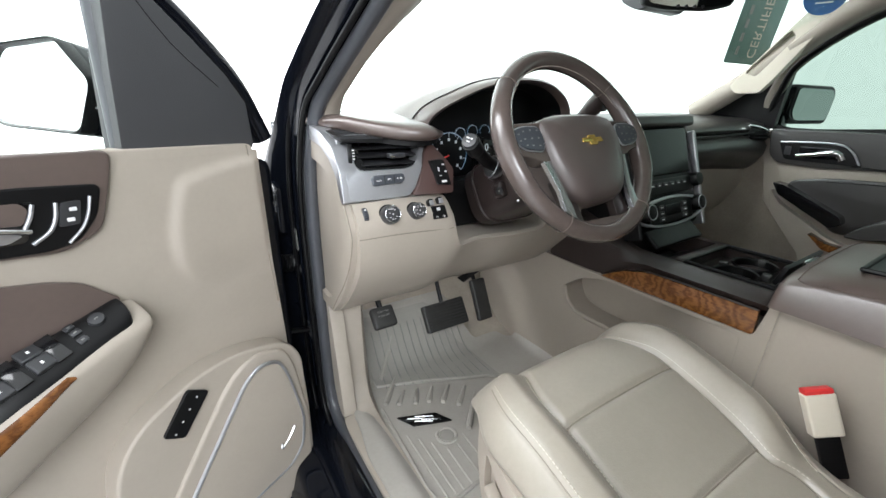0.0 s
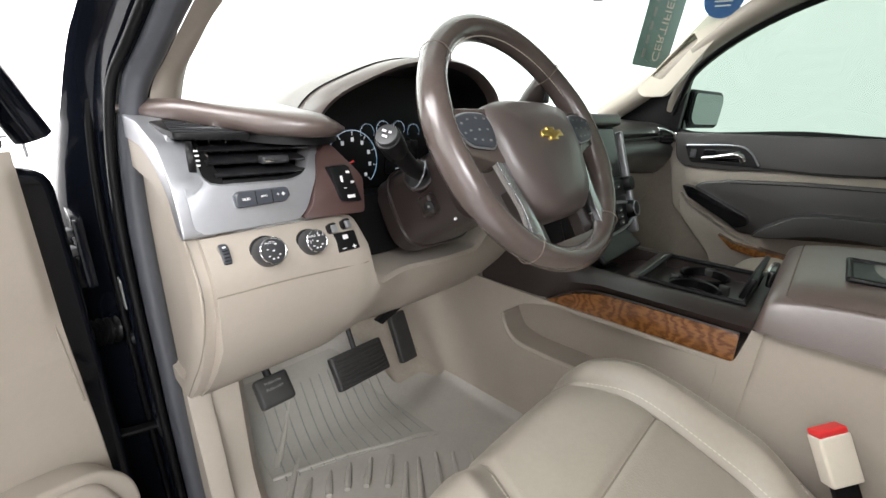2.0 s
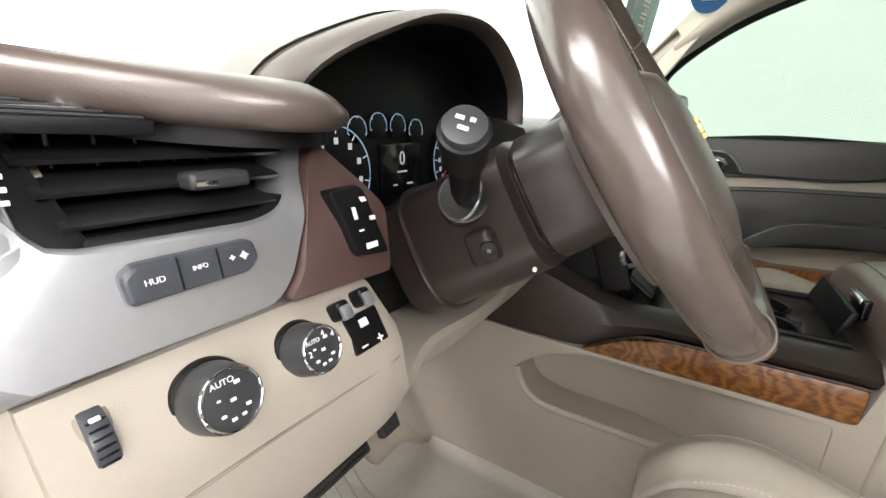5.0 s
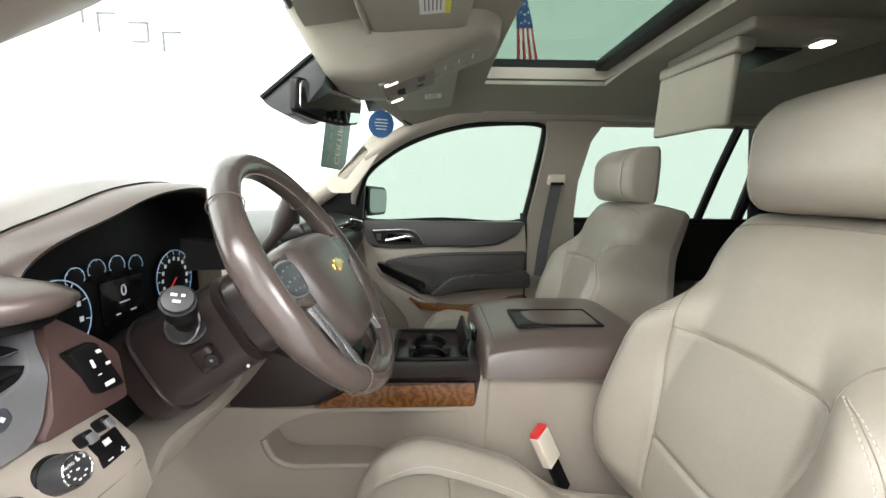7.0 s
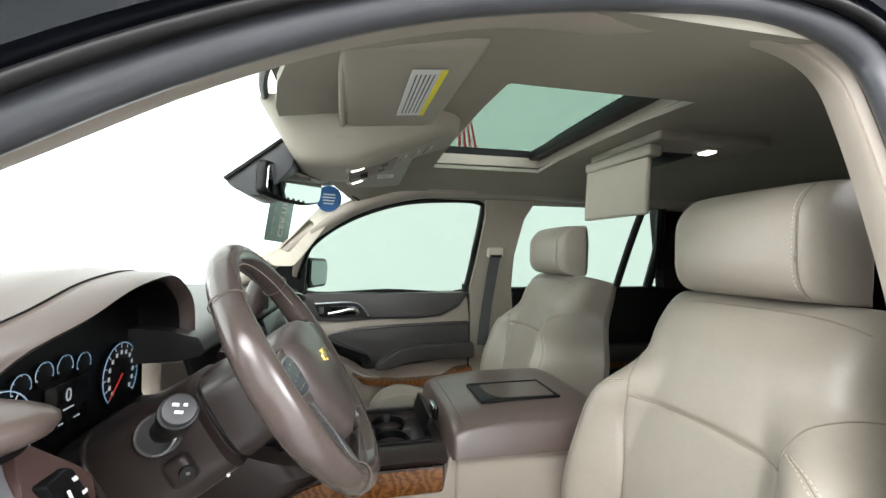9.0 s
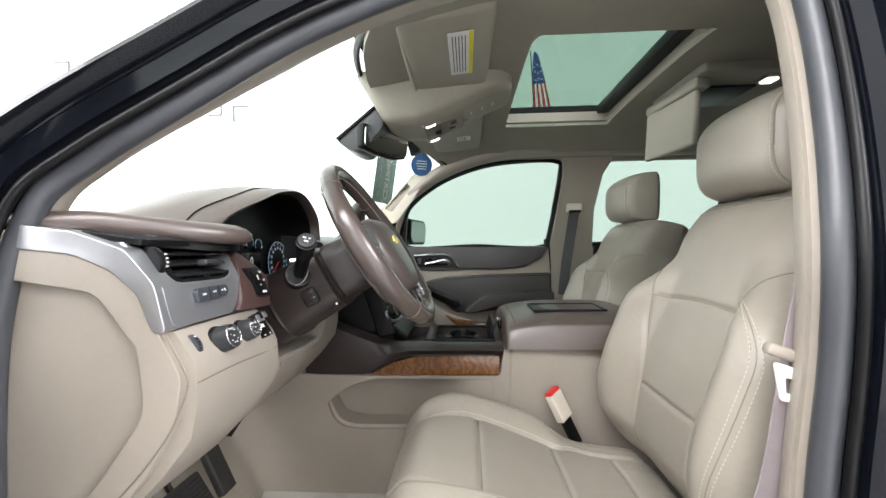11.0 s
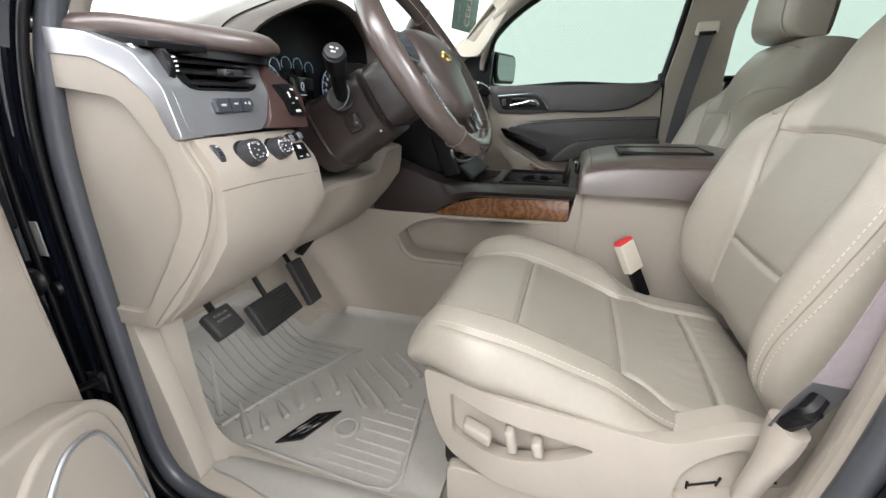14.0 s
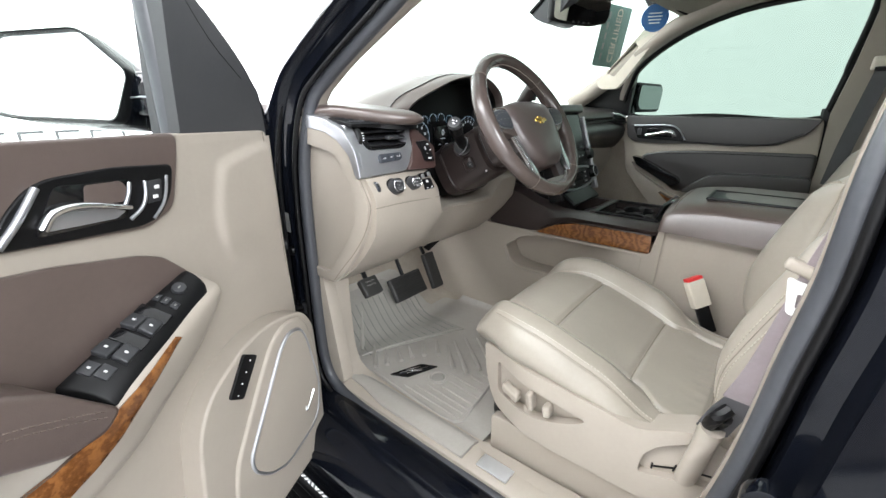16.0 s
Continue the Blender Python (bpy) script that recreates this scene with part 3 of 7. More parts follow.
for nm, grow, z0, z1, mt in (("lip", 0.0, 1.866, 1.90, BEIGE), ("frame", 0.014, 1.886, 1.932, BLACKPL)):
    c = Vector(((SX0 + SX1) / 2, (SY0 + SY1) / 2))
    big_ = [c + Vector(((p.x - c.x) * (1 + 2 * (0.022 + 3 * grow) / 0.69), (p.y - c.y) * (1 + 2 * (0.022 + grow) / 0.385))) for p in hole]
    sm_ = [c + Vector(((p.x - c.x) * (1.075 if nm == "frame" else 0.995), (p.y - c.y) * (1.02 if nm == "frame" else 0.995))) for p in hole]
    rings = [[Vector((p.x, p.y, z)) for p in ps] for ps, z in ((big_, z0), (sm_, z0), (sm_, z1), (big_, z1), (big_, z0))]
    part(nm, loft([r + [r[0]] for r in rings], closed=False), mt, sunroof, sharp=50)
part("rear_bar", rbox((0.0, SY0 + 0.012, 1.905), (0.70, 0.055, 0.03), 0.008), BLACKPL, sunroof)
part("pane", rbox((0.0075, -0.51, 1.938), (0.86, 0.50, 0.005), 0.001), ROOFGLASS, sunroof, "tinted glass pane", shadow=False)

# windscreen
ws = []
for k in range(9):
    t = k / 8
    row = []
    for i in range(13):
        s = -1 + i / 6
        x = s * (0.645 + 0.125 * t)
        y = (0.135 + 0.80 * t) - (0.215 + 0.20 * t) * abs(s) ** 2.3
        z = (1.868 - 0.105 * abs(s) ** 2.4) * (1 - t) + 1.365 * t + 0.03 * math.sin(math.pi * t)
        row.append(Vector((x, y, z)))
    ws.append(row)
screen = tagged(part("windscreen", sheet(ws, 0.005), GLASS, shadow=False), "clear laminated windscreen", "windscreen", kind="structure")
part("frit_band", tube([p + Vector((0, -0.006, -0.004)) for p in ws[0]], 0.008, 8, 3), BLACKPL, screen, "black edge band")

# ---- dashboard ----
dash = thing("dashboard", (0, 0.4, 1.0), "beige and cocoa brown dashboard with satin trim", "dashboard")
end = rounded([(0.420, 1.02), (0.420, 1.421), (0.30, 1.408), (0.245, 1.384), (0.212, 1.348), (0.198, 1.295), (0.170, 1.243), (0.178, 1.19), (0.212, 1.13), (0.262, 1.07), (0.32, 1.02)], 0.012, 3)
cap = rounded([(0.408, 1.045), (0.408, 1.362), (0.275, 1.342), (0.250, 1.312), (0.236, 1.290), (0.224, 1.280), (0.216, 1.20), (0.258, 1.138), (0.335, 1.045)], 0.018, 4)
part("end_panel", holed(end, [cap], "x", -0.7965, -0.745, 0.009, 4), BEIGE, dash)
part("end_cap", prism([(0.412, 1.04), (0.412, 1.366), (0.27, 1.346), (0.22, 1.285), (0.212, 1.20), (0.255, 1.132), (0.33, 1.04)], "x", -0.7865, -0.76, 0.0), BEIGE, dash)
rim_ = rounded([(0.38, 1.425), (0.30, 1.415), (0.235, 1.392), (0.20, 1.352), (0.186, 1.294), (0.203, 1.294), (0.221, 1.340), (0.254, 1.368), (0.30, 1.387), (0.38, 1.396)], 0.008, 3)
part("corner_strip", prism(rim_, "x", -0.7985, -0.765, 0.006, 3), SATIN, dash, "satin silver edge strip")

part("end_joint", tube([(-0.7965, y, z) for y, z in ((0.190, 1.293), (0.166, 1.250), (0.164, 1.226), (0.189, 1.172), (0.230, 1.120), (0.270, 1.080), (0.320, 1.028))], 0.0011, 6, 4), SEAMDARK, dash)


def knee(x):
    k = ease(x, -0.60, -0.36)
    g = ease(x, -0.60, -0.54)
    c = 0.050 * ease(x, -0.578, -0.560) * (1 - ease(x, -0.30, -0.22))
    pr = [(0.187, 1.294 - 0.052 * g - c), (0.164, 1.262 - 0.025 * g - c), (0.158, 1.243 - 0.012 * g - c), (0.160, 1.205 - 0.5 * c), (0.168, 1.165), (0.205, 1.118), (0.255, 1.068), (0.31, 1.025), (0.40, 1.01), (0.44, 1.05), (0.44, 1.22 - c), (0.30, 1.285 - 0.04 * g - c)]
    return [Vector((x, y + 0.035 * k + 0.02 * math.sin(math.pi * k), z - 0.012 * k)) for y, z in pr]


part("knee_panel", loft([knee(-0.784 + 0.008 * i) for i in range(81)]), BEIGE, dash, sharp=30)
part("panel_joint", tube([(-0.784, 0.1590, 1.2335), (-0.70, 0.1580, 1.2325), (-0.60, 0.1600, 1.2265), (-0.580, 0.1610, 1.2260)], 0.0011, 6), SEAMDARK, dash)
part("release_lever", prism(rounded([(-0.440, 1.012), (-0.372, 1.034), (-0.366, 1.022), (-0.425, 0.998)], 0.004), "y", 0.335, 0.347, 0.003), BLACKPL, dash, "black brake release lever")


def facey(x, z):
    """How far forward the upper front face of the dash lies."""
    return 0.1865 + 0.22 * max(0, z - 1.295) + 0.9 * max(0, z - 1.345) ** 1.35 * 2.2 - 0.10 * (x + 0.79) * 0.5


def plate(outer, inner, fy, thick=0.012, n=72):
    """A plate with an opening, laid on a face y = fy(x, z)."""
    def resample(poly):
        c = sum((Vector(p) for p in poly), Vector((0, 0))) / len(poly)
        res = []
        for k in range(n):
            d = Vector((math.cos(2 * math.pi * k / n), math.sin(2 * math.pi * k / n)))
            best = None
            for i in range(len(poly)):
                a, b = Vector(poly[i]) - c, Vector(poly[(i + 1) % len(poly)]) - c
                e = b - a
                den = d.x * e.y - d.y * e.x
                if abs(den) < 1e-9:
                    continue
                s = (a.x * e.y - a.y * e.x) / den
                t = (a.x * d.y - a.y * d.x) / den
                if s > 0 and -1e-6 <= t <= 1 + 1e-6 and (best is None or s > best):
                    best = s
            res.append(c + d * best)
        return res
    o, i = resample(outer), resample(inner)
    lay = lambda p, dy: Vector((p.x, fy(p.x, p.y) + dy, p.y))
    rings = [[lay(p, thick) for p in o], [lay(p, 0.002) for p in o], [lay(p + (q - p) * 0.03, 0) for p, q in zip(o, i)], [lay(q + (p - q) * 0.05, 0) for p, q in zip(o, i)],
             [lay(q, 0.002) for q in i], [lay(q, thick + 0.02) for q in i]]
    return loft([r + [r[0]] for r in rings], closed=False)


bez_out = rounded([(-0.787, 1.2965), (-0.668, 1.2985), (-0.654, 1.312), (-0.625, 1.372), (-0.596, 1.399), (-0.602, 1.411), (-0.778, 1.409), (-0.787, 1.39)], 0.008, 3)
vent_hole = rounded([(-0.778, 1.4075), (-0.772, 1.374), (-0.760, 1.3495), (-0.668, 1.3485), (-0.648, 1.354), (-0.624, 1.385), (-0.606, 1.4065)], [0.004, 0.02, 0.008, 0.012, 0.012, 0.01, 0.004], 4)
part("vent_bezel", plate(bez_out, vent_hole, facey), SATIN, dash, "satin silver vent surround")
mod_out = rounded([(-0.666, 1.2995), (-0.576, 1.2965), (-0.570, 1.342), (-0.577, 1.356), (-0.598, 1.393), (-0.624, 1.371), (-0.652, 1.313)], 0.006, 3)
bm = prism(mod_out, "y", 0.0, 0.02, 0.004)
for v in bm.verts:
    v.co.y += facey(v.co.x, v.co.z) - 0.006
part("switch_panel", bm, MODULE, dash, "cocoa brown switch panel")


def on_face(bm, lift=0.0):
    for v in bm.verts:
        v.co.y += facey(v.co.x, v.co.z) - lift
    return bm


blk = part("switch_block", on_face(prism(rounded([(-0.611, 1.316), (-0.581, 1.313), (-0.590, 1.362), (-0.620, 1.360)], 0.004), "y", -0.008, 0.01, 0.003), 0.004), BLACKPL, dash, "black switch block with white symbols")
for x, z, w, h in ((-0.607, 1.345, 0.003, 0.008), (-0.595, 1.353, 0.005, 0.003), (-0.592, 1.340, 0.005, 0.003), (-0.604, 1.333, 0.004, 0.0012), (-0.597, 1.3215, 0.011, 0.004)):
    part("symbol", on_face(rbox((x, -0.0125, z), (w, 0.001, h), 0.0003)), WHITE, blk)
# vent inside: near-black plate painting the shade of its depth, slats, vanes and tab
vent = thing("air_vent", (-0.69, 0.23, 1.37), "black dashboard air vent with slats and a thumb tab", "air vent")
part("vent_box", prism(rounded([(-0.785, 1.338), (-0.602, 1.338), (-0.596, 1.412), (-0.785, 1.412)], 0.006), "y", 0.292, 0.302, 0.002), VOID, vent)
cheek = rounded([(-0.779, 1.4085), (-0.7735, 1.374), (-0.7615, 1.3485), (-0.744, 1.3485), (-0.750, 1.374), (-0.758, 1.4085)], 0.004, 3)
part("cheek", on_face(prism(cheek, "y", 0.004, 0.020, 0.002)), BLACKPL, vent, "black vent side cheek")
sill_ = rounded([(-0.748, 1.3480), (-0.668, 1.3470), (-0.646, 1.353), (-0.640, 1.361), (-0.668, 1.3525), (-0.746, 1.3530)], 0.002, 2)
part("lower_lip", on_face(prism(sill_, "y", 0.003, 0.024, 0.001)), BLACKPL, vent)
for k in range(4):
    z = 1.3575 + 0.0135 * k
    x1 = -0.650 + 0.012 * k
    prof = ((-0.003, -0.0016), (-0.004, 0.0004), (-0.001, 0.0022), (0.030, 0.0085), (0.030, 0.0062), (0.0, -0.0018))
    part("slat", loft([[Vector((x, facey(x, z) + 0.006 + d, z + h)) for d, h in prof] for x in (-0.752 - 0.0025 * k, -0.72, -0.69, -0.67, x1)]), SLAT, vent)
for k in range(6):
    x = -0.738 + 0.019 * k
    part("vane", rbox((x, 0.262, 1.374), (0.002, 0.020, 0.056), 0.0005), SLAT, vent)
tab = part("tab", rbox((-0.681, facey(-0.681, 1.3735) - 0.004, 1.3725), (0.034, 0.016, 0.0095), 0.0035, 3), GREY, vent, "grey thumb tab")
part("tab_tip", rbox((-0.690, facey(-0.690, 1.3735) - 0.0125, 1.3715), (0.012, 0.0015, 0.003), 0.0006), CHROME, tab)
wheel_ = part("thumbwheel", rod((-0.7715, 0.2285, 1.3745), (-0.7640, 0.2265, 1.3745), 0.0215, None, 32, 0.002), BLACKPL, vent)
for k in range(4):
    a_ = radians(150 + 14 * k)
    part("mark", rbox((-0.7670, 0.2275 + 0.0214 * math.cos(a_), 1.3745 + 0.0214 * math.sin(a_) + 0.001), (0.0042, 0.0012, 0.0022), 0.0004), WHITE, wheel_)
# buttons below the vent
strip = part("button_strip", on_face(prism(rounded([(-0.741, 1.3225), (-0.684, 1.3245), (-0.677, 1.331), (-0.679, 1.341), (-0.736, 1.3405), (-0.742, 1.336)], 0.003), "y", -0.0065, 0.006, 0.003, 3)), PADGREY, dash, "dark grey three-button strip")
for x in (-0.7185, -0.6995):
    part("gap", on_face(rbox((x, -0.0067, 1.3325), (0.0008, 0.001, 0.0160), 0.0002)), BLACKPL, strip)


def letters(text, place, size, rot, material, parent, depth=0.0003, name="lettering"):
    c = bpy.data.curves.new(name, "FONT")
    c.body, c.size, c.extrude, c.align_x, c.align_y = text, size, depth, "CENTER", "CENTER"
    tmp = bpy.data.objects.new(name, c)
    me = bpy.data.meshes.new_from_object(tmp)
    bpy.data.objects.remove(tmp)
    me.materials.clear()
    me.materials.append(material)
    ob = new(name, me)
    m = Matrix.Translation(place) @ rot
    me.transform(m)
    ob.parent = parent
    ob.matrix_parent_inverse = place_of(parent).inverted()
    return ob


FACE = Euler((radians(78), 0, radians(3))).to_matrix().to_4x4()
letters("HUD", (-0.7295, facey(-0.7295, 1.332) - 0.0073, 1.3320), 0.0042, FACE, WHITE, strip)
letters("INFO", (-0.7090, facey(-0.709, 1.3335) - 0.0073, 1.3335), 0.0034, FACE, WHITE, strip)
for x, w, h in ((-0.6925, 0.0028, 0.0008), (-0.6925, 0.0008, 0.0028), (-0.6860, 0.0046, 0.0008), (-0.6860, 0.0008, 0.0046), (-0.6860, 0.0026, 0.0026)):
    part("symbol", on_face(rbox((x, -0.0070, 1.3340), (w, 0.001, h), 0.0002)), WHITE, strip)


def kneey(z):
    return 0.158 + (z - 1.243) * 0.57


TILTF = Matrix.Rotation(radians(-30), 4, "X")
for nm, x, rr in (("headlight_knob", -0.7195, 0.0185), ("drive_mode_knob", -0.6635, 0.0168)):
    k = thing(nm, (x, kneey(1.268), 1.268), "black rotary knob with white symbols and a chrome ring", "knob", "dashboard knobs")
    c, d = Vector((x, kneey(1.268) + 0.002, 1.268)), Vector((0.0, -0.90, 0.30)).normalized()
    part("collar", rod(c, c + d * 0.005, rr + 0.0022, rr + 0.0008, 36, 0.0015), BLACKPL, k)
    part("grip", rod(c + d * 0.004, c + d * 0.024, rr, rr - 0.002, 36, 0.002), GREY, k)
    part("ring", tube([c + d * 0.0243 + (rr - 0.0035) * (Vector((1, 0, 0)) * math.cos(a) + d.cross(Vector((1, 0, 0))) * math.sin(a)) for a in (2 * math.pi * i / 24 for i in range(24))], 0.0008, 6, 2, True), CHROME, k)
    fx = d.cross(Vector((1, 0, 0)))
    for a, r_, w in ((0.7, 0.55, 0.0026), (1.25, 0.62, 0.0024), (1.8, 0.62, 0.0026), (2.4, 0.56, 0.0024), (3.5, 0.45, 0.0018), (5.2, 0.55, 0.0030), (0, 0, 0.0028)):
        p = c + d * 0.0245 + (Vector((1, 0, 0)) * math.cos(a) - fx * math.sin(a)) * rr * r_ * 0.82
        part("symbol", rbox(p, (w, 0.0008, w * 0.6), 0.0002, 1, Matrix.Rotation(radians(-18), 4, "X")), WHITE, k)
KF = Matrix.Rotation(radians(71.5), 4, "X")
for nm, x, txts in (("headlight_knob", -0.7195, (("AUTO", -0.003, 0.0098, 0.0042),)), ("drive_mode_knob", -0.6635, (("AUTO", -0.006, 0.0070, 0.0036), ("4", 0.002, 0.0092, 0.0050), ("4", 0.0085, 0.0062, 0.0050), ("2", -0.0095, 0.0005, 0.0050)))):
    c, d = Vector((x, kneey(1.268) + 0.002, 1.268)), Vector((0.0, -0.90, 0.30)).normalized()
    up = Vector((1, 0, 0)).cross(-d)
    host = [o for o in scene.objects if o.name == nm][0]
    for s_, a_, b_, sz in txts:
        letters(s_, c + d * 0.0250 + Vector((a_, 0, 0)) + up * b_, sz, KF, WHITE, host, 0.0002)
tw = thing("dimmer_wheel", (-0.768, 0.16, 1.268), "black ribbed dimmer thumbwheel", "thumbwheel")
part("slot", rbox((-0.7645, kneey(1.268) + 0.0035, 1.268), (0.014, 0.012, 0.036), 0.004, 2, TILTF), SEAMDARK, tw)
part("disc", rod((-0.7690, 0.1850, 1.268), (-0.7600, 0.1850, 1.268), 0.0185, None, 28, 0.0015), PADGREY, tw)
for k in range(9):
    a_ = radians(125 + 12 * k)
    part("rib", rbox((-0.7645, 0.1850 + 0.0186 * math.cos(a_), 1.268 + 0.0186 * math.sin(a_)), (0.0070, 0.0012, 0.0012), 0.0004, 1, Matrix.Rotation(a_, 4, "X")), BLACKPL, tw)
part("symbol", rbox((-0.7645, 0.1745, 1.2840), (0.0040, 0.0010, 0.0022), 0.0003, 1, Matrix.Rotation(radians(-55), 4, "X")), WHITE, tw)
for x, z in ((-0.630, 1.281), (-0.608, 1.283)):
    b = thing("tilt_button", (x, kneey(z), z), "small satin rocker button on the dash", "button", "rocker buttons")
    part("rocker", rbox((x, kneey(z) - 0.006, z), (0.011, 0.018, 0.013), 0.004, 3, TILTF), BLACKPL, b)
    part("face", rbox((x, kneey(z) - 0.0145, z + 0.002), (0.009, 0.004, 0.010), 0.0015, 2, TILTF), SATIN, b)
b = thing("trailer_brake_switch", (-0.612, kneey(1.26), 1.26), "square black switch with white plus and minus signs", "switch")
part("body", rbox((-0.612, kneey(1.261) - 0.001, 1.261), (0.033, 0.008, 0.027), 0.002, 2, TILTF), BLACKPL, b)
for x, z, w, h in ((-0.620, 1.2545, 0.006, 0.0014), (-0.604, 1.2545, 0.006, 0.0014), (-0.604, 1.2545, 0.0014, 0.006), (-0.613, 1.268, 0.008, 0.006)):
    part("symbol", rbox((x, kneey(z) - 0.0056, z), (w, 0.001, h), 0.0002, 1, TILTF), WHITE, b)

# padded top over the vent; its front edge runs from the pillar forward to the instruments
EDGE = catmull([(-0.800, 0.395, 1.424), (-0.768, 0.335, 1.417), (-0.735, 0.275, 1.409), (-0.700, 0.228, 1.403), (-0.660, 0.196, 1.399), (-0.622, 0.187, 1.398), (-0.588, 0.203, 1.400), (-0.560, 0.240, 1.405)], 5)


def brow(p, t):
    """Section of the pad at a point p of its front edge, t along it."""
    h = 0.030 * (1 - 0.72 * ease(t, 0.70, 1.0)) * (0.45 + 0.55 * ease(t, 0.0, 0.25))
    y, z = p.y, p.z
    top = 1.4465 - 0.006 * ease(t, 0.75, 1.0)
    zm = z + h * 1.02
    return [Vector((p.x, a, b)) for a, b in ((y + 0.16, z + 0.001), (y + 0.018, z + 0.001), (y + 0.006, z), (y - 0.003, z + 0.15 * h), (y - 0.007, z + 0.38 * h), (y - 0.006, z + 0.62 * h), (y + 0.002, z + 0.85 * h), (y + 0.016, zm), (y + 0.038, zm + 0.16 * (top - zm)), (y + 0.075, zm + 0.36 * (top - zm)), (y + 0.13, zm + 0.66 * (top - zm)), (max(0.42, y + 0.20), top), (0.62, 1.444), (0.62, 1.40))]


part("top_pad", loft([brow(p, i / (len(EDGE) - 1)) for i, p in enumerate(EDGE)]), BROWN, dash, "cocoa padded dash top", sharp=60)
# added black strip that paints the shade below the pad's front edge
part("pad_shadow_gap", loft([[p + Vector((0, a, b)) for a, b in ((0.016, 0.002), (0.016, -0.010), (0.080, -0.010), (0.080, 0.002))] for p in EDGE[10:]]), BLACKPL, dash, "black band for the shade under the padded edge")
dem = part("demist_panel", prism(rounded([(-0.786, 0.300), (-0.779, 0.232), (-0.700, 0.222), (-0.728, 0.262), (-0.760, 0.318)], 0.004), "z", 1.400, 1.4075, 0.001), BLACKPL, dash, "black side demister outlet")
for v in dem.data.vertices:
    v.co.z += 0.16 * (v.co.y - 0.25)
for k in range(5):
    a_, b_ = Vector((-0.780 + 0.002 * k, 0.238 + 0.014 * k, 1.4075)), Vector((-0.705 - 0.011 * k, 0.226 + 0.016 * k, 1.4075))
    part("demist_slot", tube([q + Vector((0, 0, 0.16 * (q.y - 0.25) + 0.0006)) for q in (a_, (a_ + b_) / 2, b_)], 0.0012, 5, 2), GREY, dem)


# hood over the instruments
def arch(y, grow=0.0, drop=0.0):
    pts = [(-0.592, 1.402), (-0.580, 1.432), (-0.545, 1.466), (-0.48, 1.496), (-0.41, 1.511), (-0.33, 1.515), (-0.26, 1.505), (-0.21, 1.478), (-0.190, 1.443), (-0.188, 1.38)]
    return [Vector((p.x, y + 0.05 * bump1(p.x, -0.59, 0.05) + 0.02 * ease(p.x, -0.40, -0.22), p.z - drop)) for p in catmull([((x + 0.405) * (1 + grow) - 0.405, 0, 1.36 + (z - 1.36) * (1 + grow)) for x, z in pts], 4)]


hood_in = [arch(0.42, -0.10, 0.0), arch(0.245, -0.055, 0.0), arch(0.228, -0.044, 0.0)]
part("hood_lining", loft(hood_in, closed=False), BLACKPL, dash, "black hood lining", sharp=70)
hood = [arch(0.228, -0.044, 0.0), arch(0.212, -0.03, 0.0), arch(0.206, 0.0, 0.0), arch(0.215, 0.035, 0.0), arch(0.25, 0.045, 0.0)]
part("hood_lip", loft(hood, closed=False), BROWN, dash, "cocoa leather hood lip", sharp=70)
hood2 = [arch(0.25, 0.045, 0.0), arch(0.254, 0.040, 0.0), arch(0.30, 0.055, -0.004), arch(0.38, 0.055, 0.0), arch(0.48, 0.05, 0.018), arch(0.62, 0.05, 0.055), arch(0.78, 0.05, 0.10)]
part("hood_top", loft(hood2, closed=False), BROWN, dash, sharp=70)
part("hood_seam", tube([p + Vector((0, -0.001, 0.0005)) for p in arch(0.262, 0.047, 0.0)], 0.0014, 6, 1), BLACKPL, dash)

# instrument cluster
cluster = thing("instrument_cluster", (-0.41, 0.33, 1.3), "dark instrument cluster with blue-lit gauges and a red needle", "instrument cluster")
part("face", prism(rounded([(-0.585, 1.26), (-0.185, 1.26), (-0.185, 1.45), (-0.25, 1.50), (-0.52, 1.49), (-0.585, 1.43)], 0.02), "y", 0.31, 0.33, 0.003), BLACKPL, cluster)
part("tray", prism(rounded([(-0.60, 1.19), (-0.185, 1.19), (-0.185, 1.30), (-0.60, 1.30)], 0.01), "y", 0.262, 0.323, 0.006), BLACKPL, cluster)


def dial(cx, cz, r, a0, a1, n, needle=None, numbers=True):
    d = part("dial", rod((cx, 0.309, cz), (cx, 0.304, cz), r, None, 40, 0.001), BLACKPL, cluster)
    part("scale_ring", tube([(cx + r * 0.97 * math.cos(a), 0.3035, cz + r * 0.97 * math.sin(a)) for a in (radians(a0 + (a1 - a0) * i / 30) for i in range(31))], 0.0008 if r > 0.03 else 0.0005, 5, 1), GAUGE, d, "blue lit ring")
    for k in range(n):
        a = radians(a0 + (a1 - a0) * k / (n - 1))
        e = Vector((math.cos(a), 0, math.sin(a)))
        p = Vector((cx, 0.3032, cz)) + e * r * 0.88
        part("tick", rbox(p, (r * 0.13, 0.0006, 0.0014 if r > 0.03 else 0.0007), 0.0001, 1, Matrix.Rotation(-a, 4, "Y")), DIGIT, d)
        if numbers:
            p = Vector((cx, 0.3032, cz)) + e * r * 0.68
            part("numeral", rbox(p, (r * 0.11, 0.0006, r * 0.13), 0.0001, 1), DIGIT, d)
    if needle is not None:
        a = radians(needle)
        e = Vector((math.cos(a), 0, math.sin(a)))
        part("needle", tube([Vector((cx, 0.3015, cz)), Vector((cx, 0.3015, cz)) + e * r * 0.92], lambda t: 0.0017 - 0.0009 * t, 6, 2), ORANGE, d, "red needle")


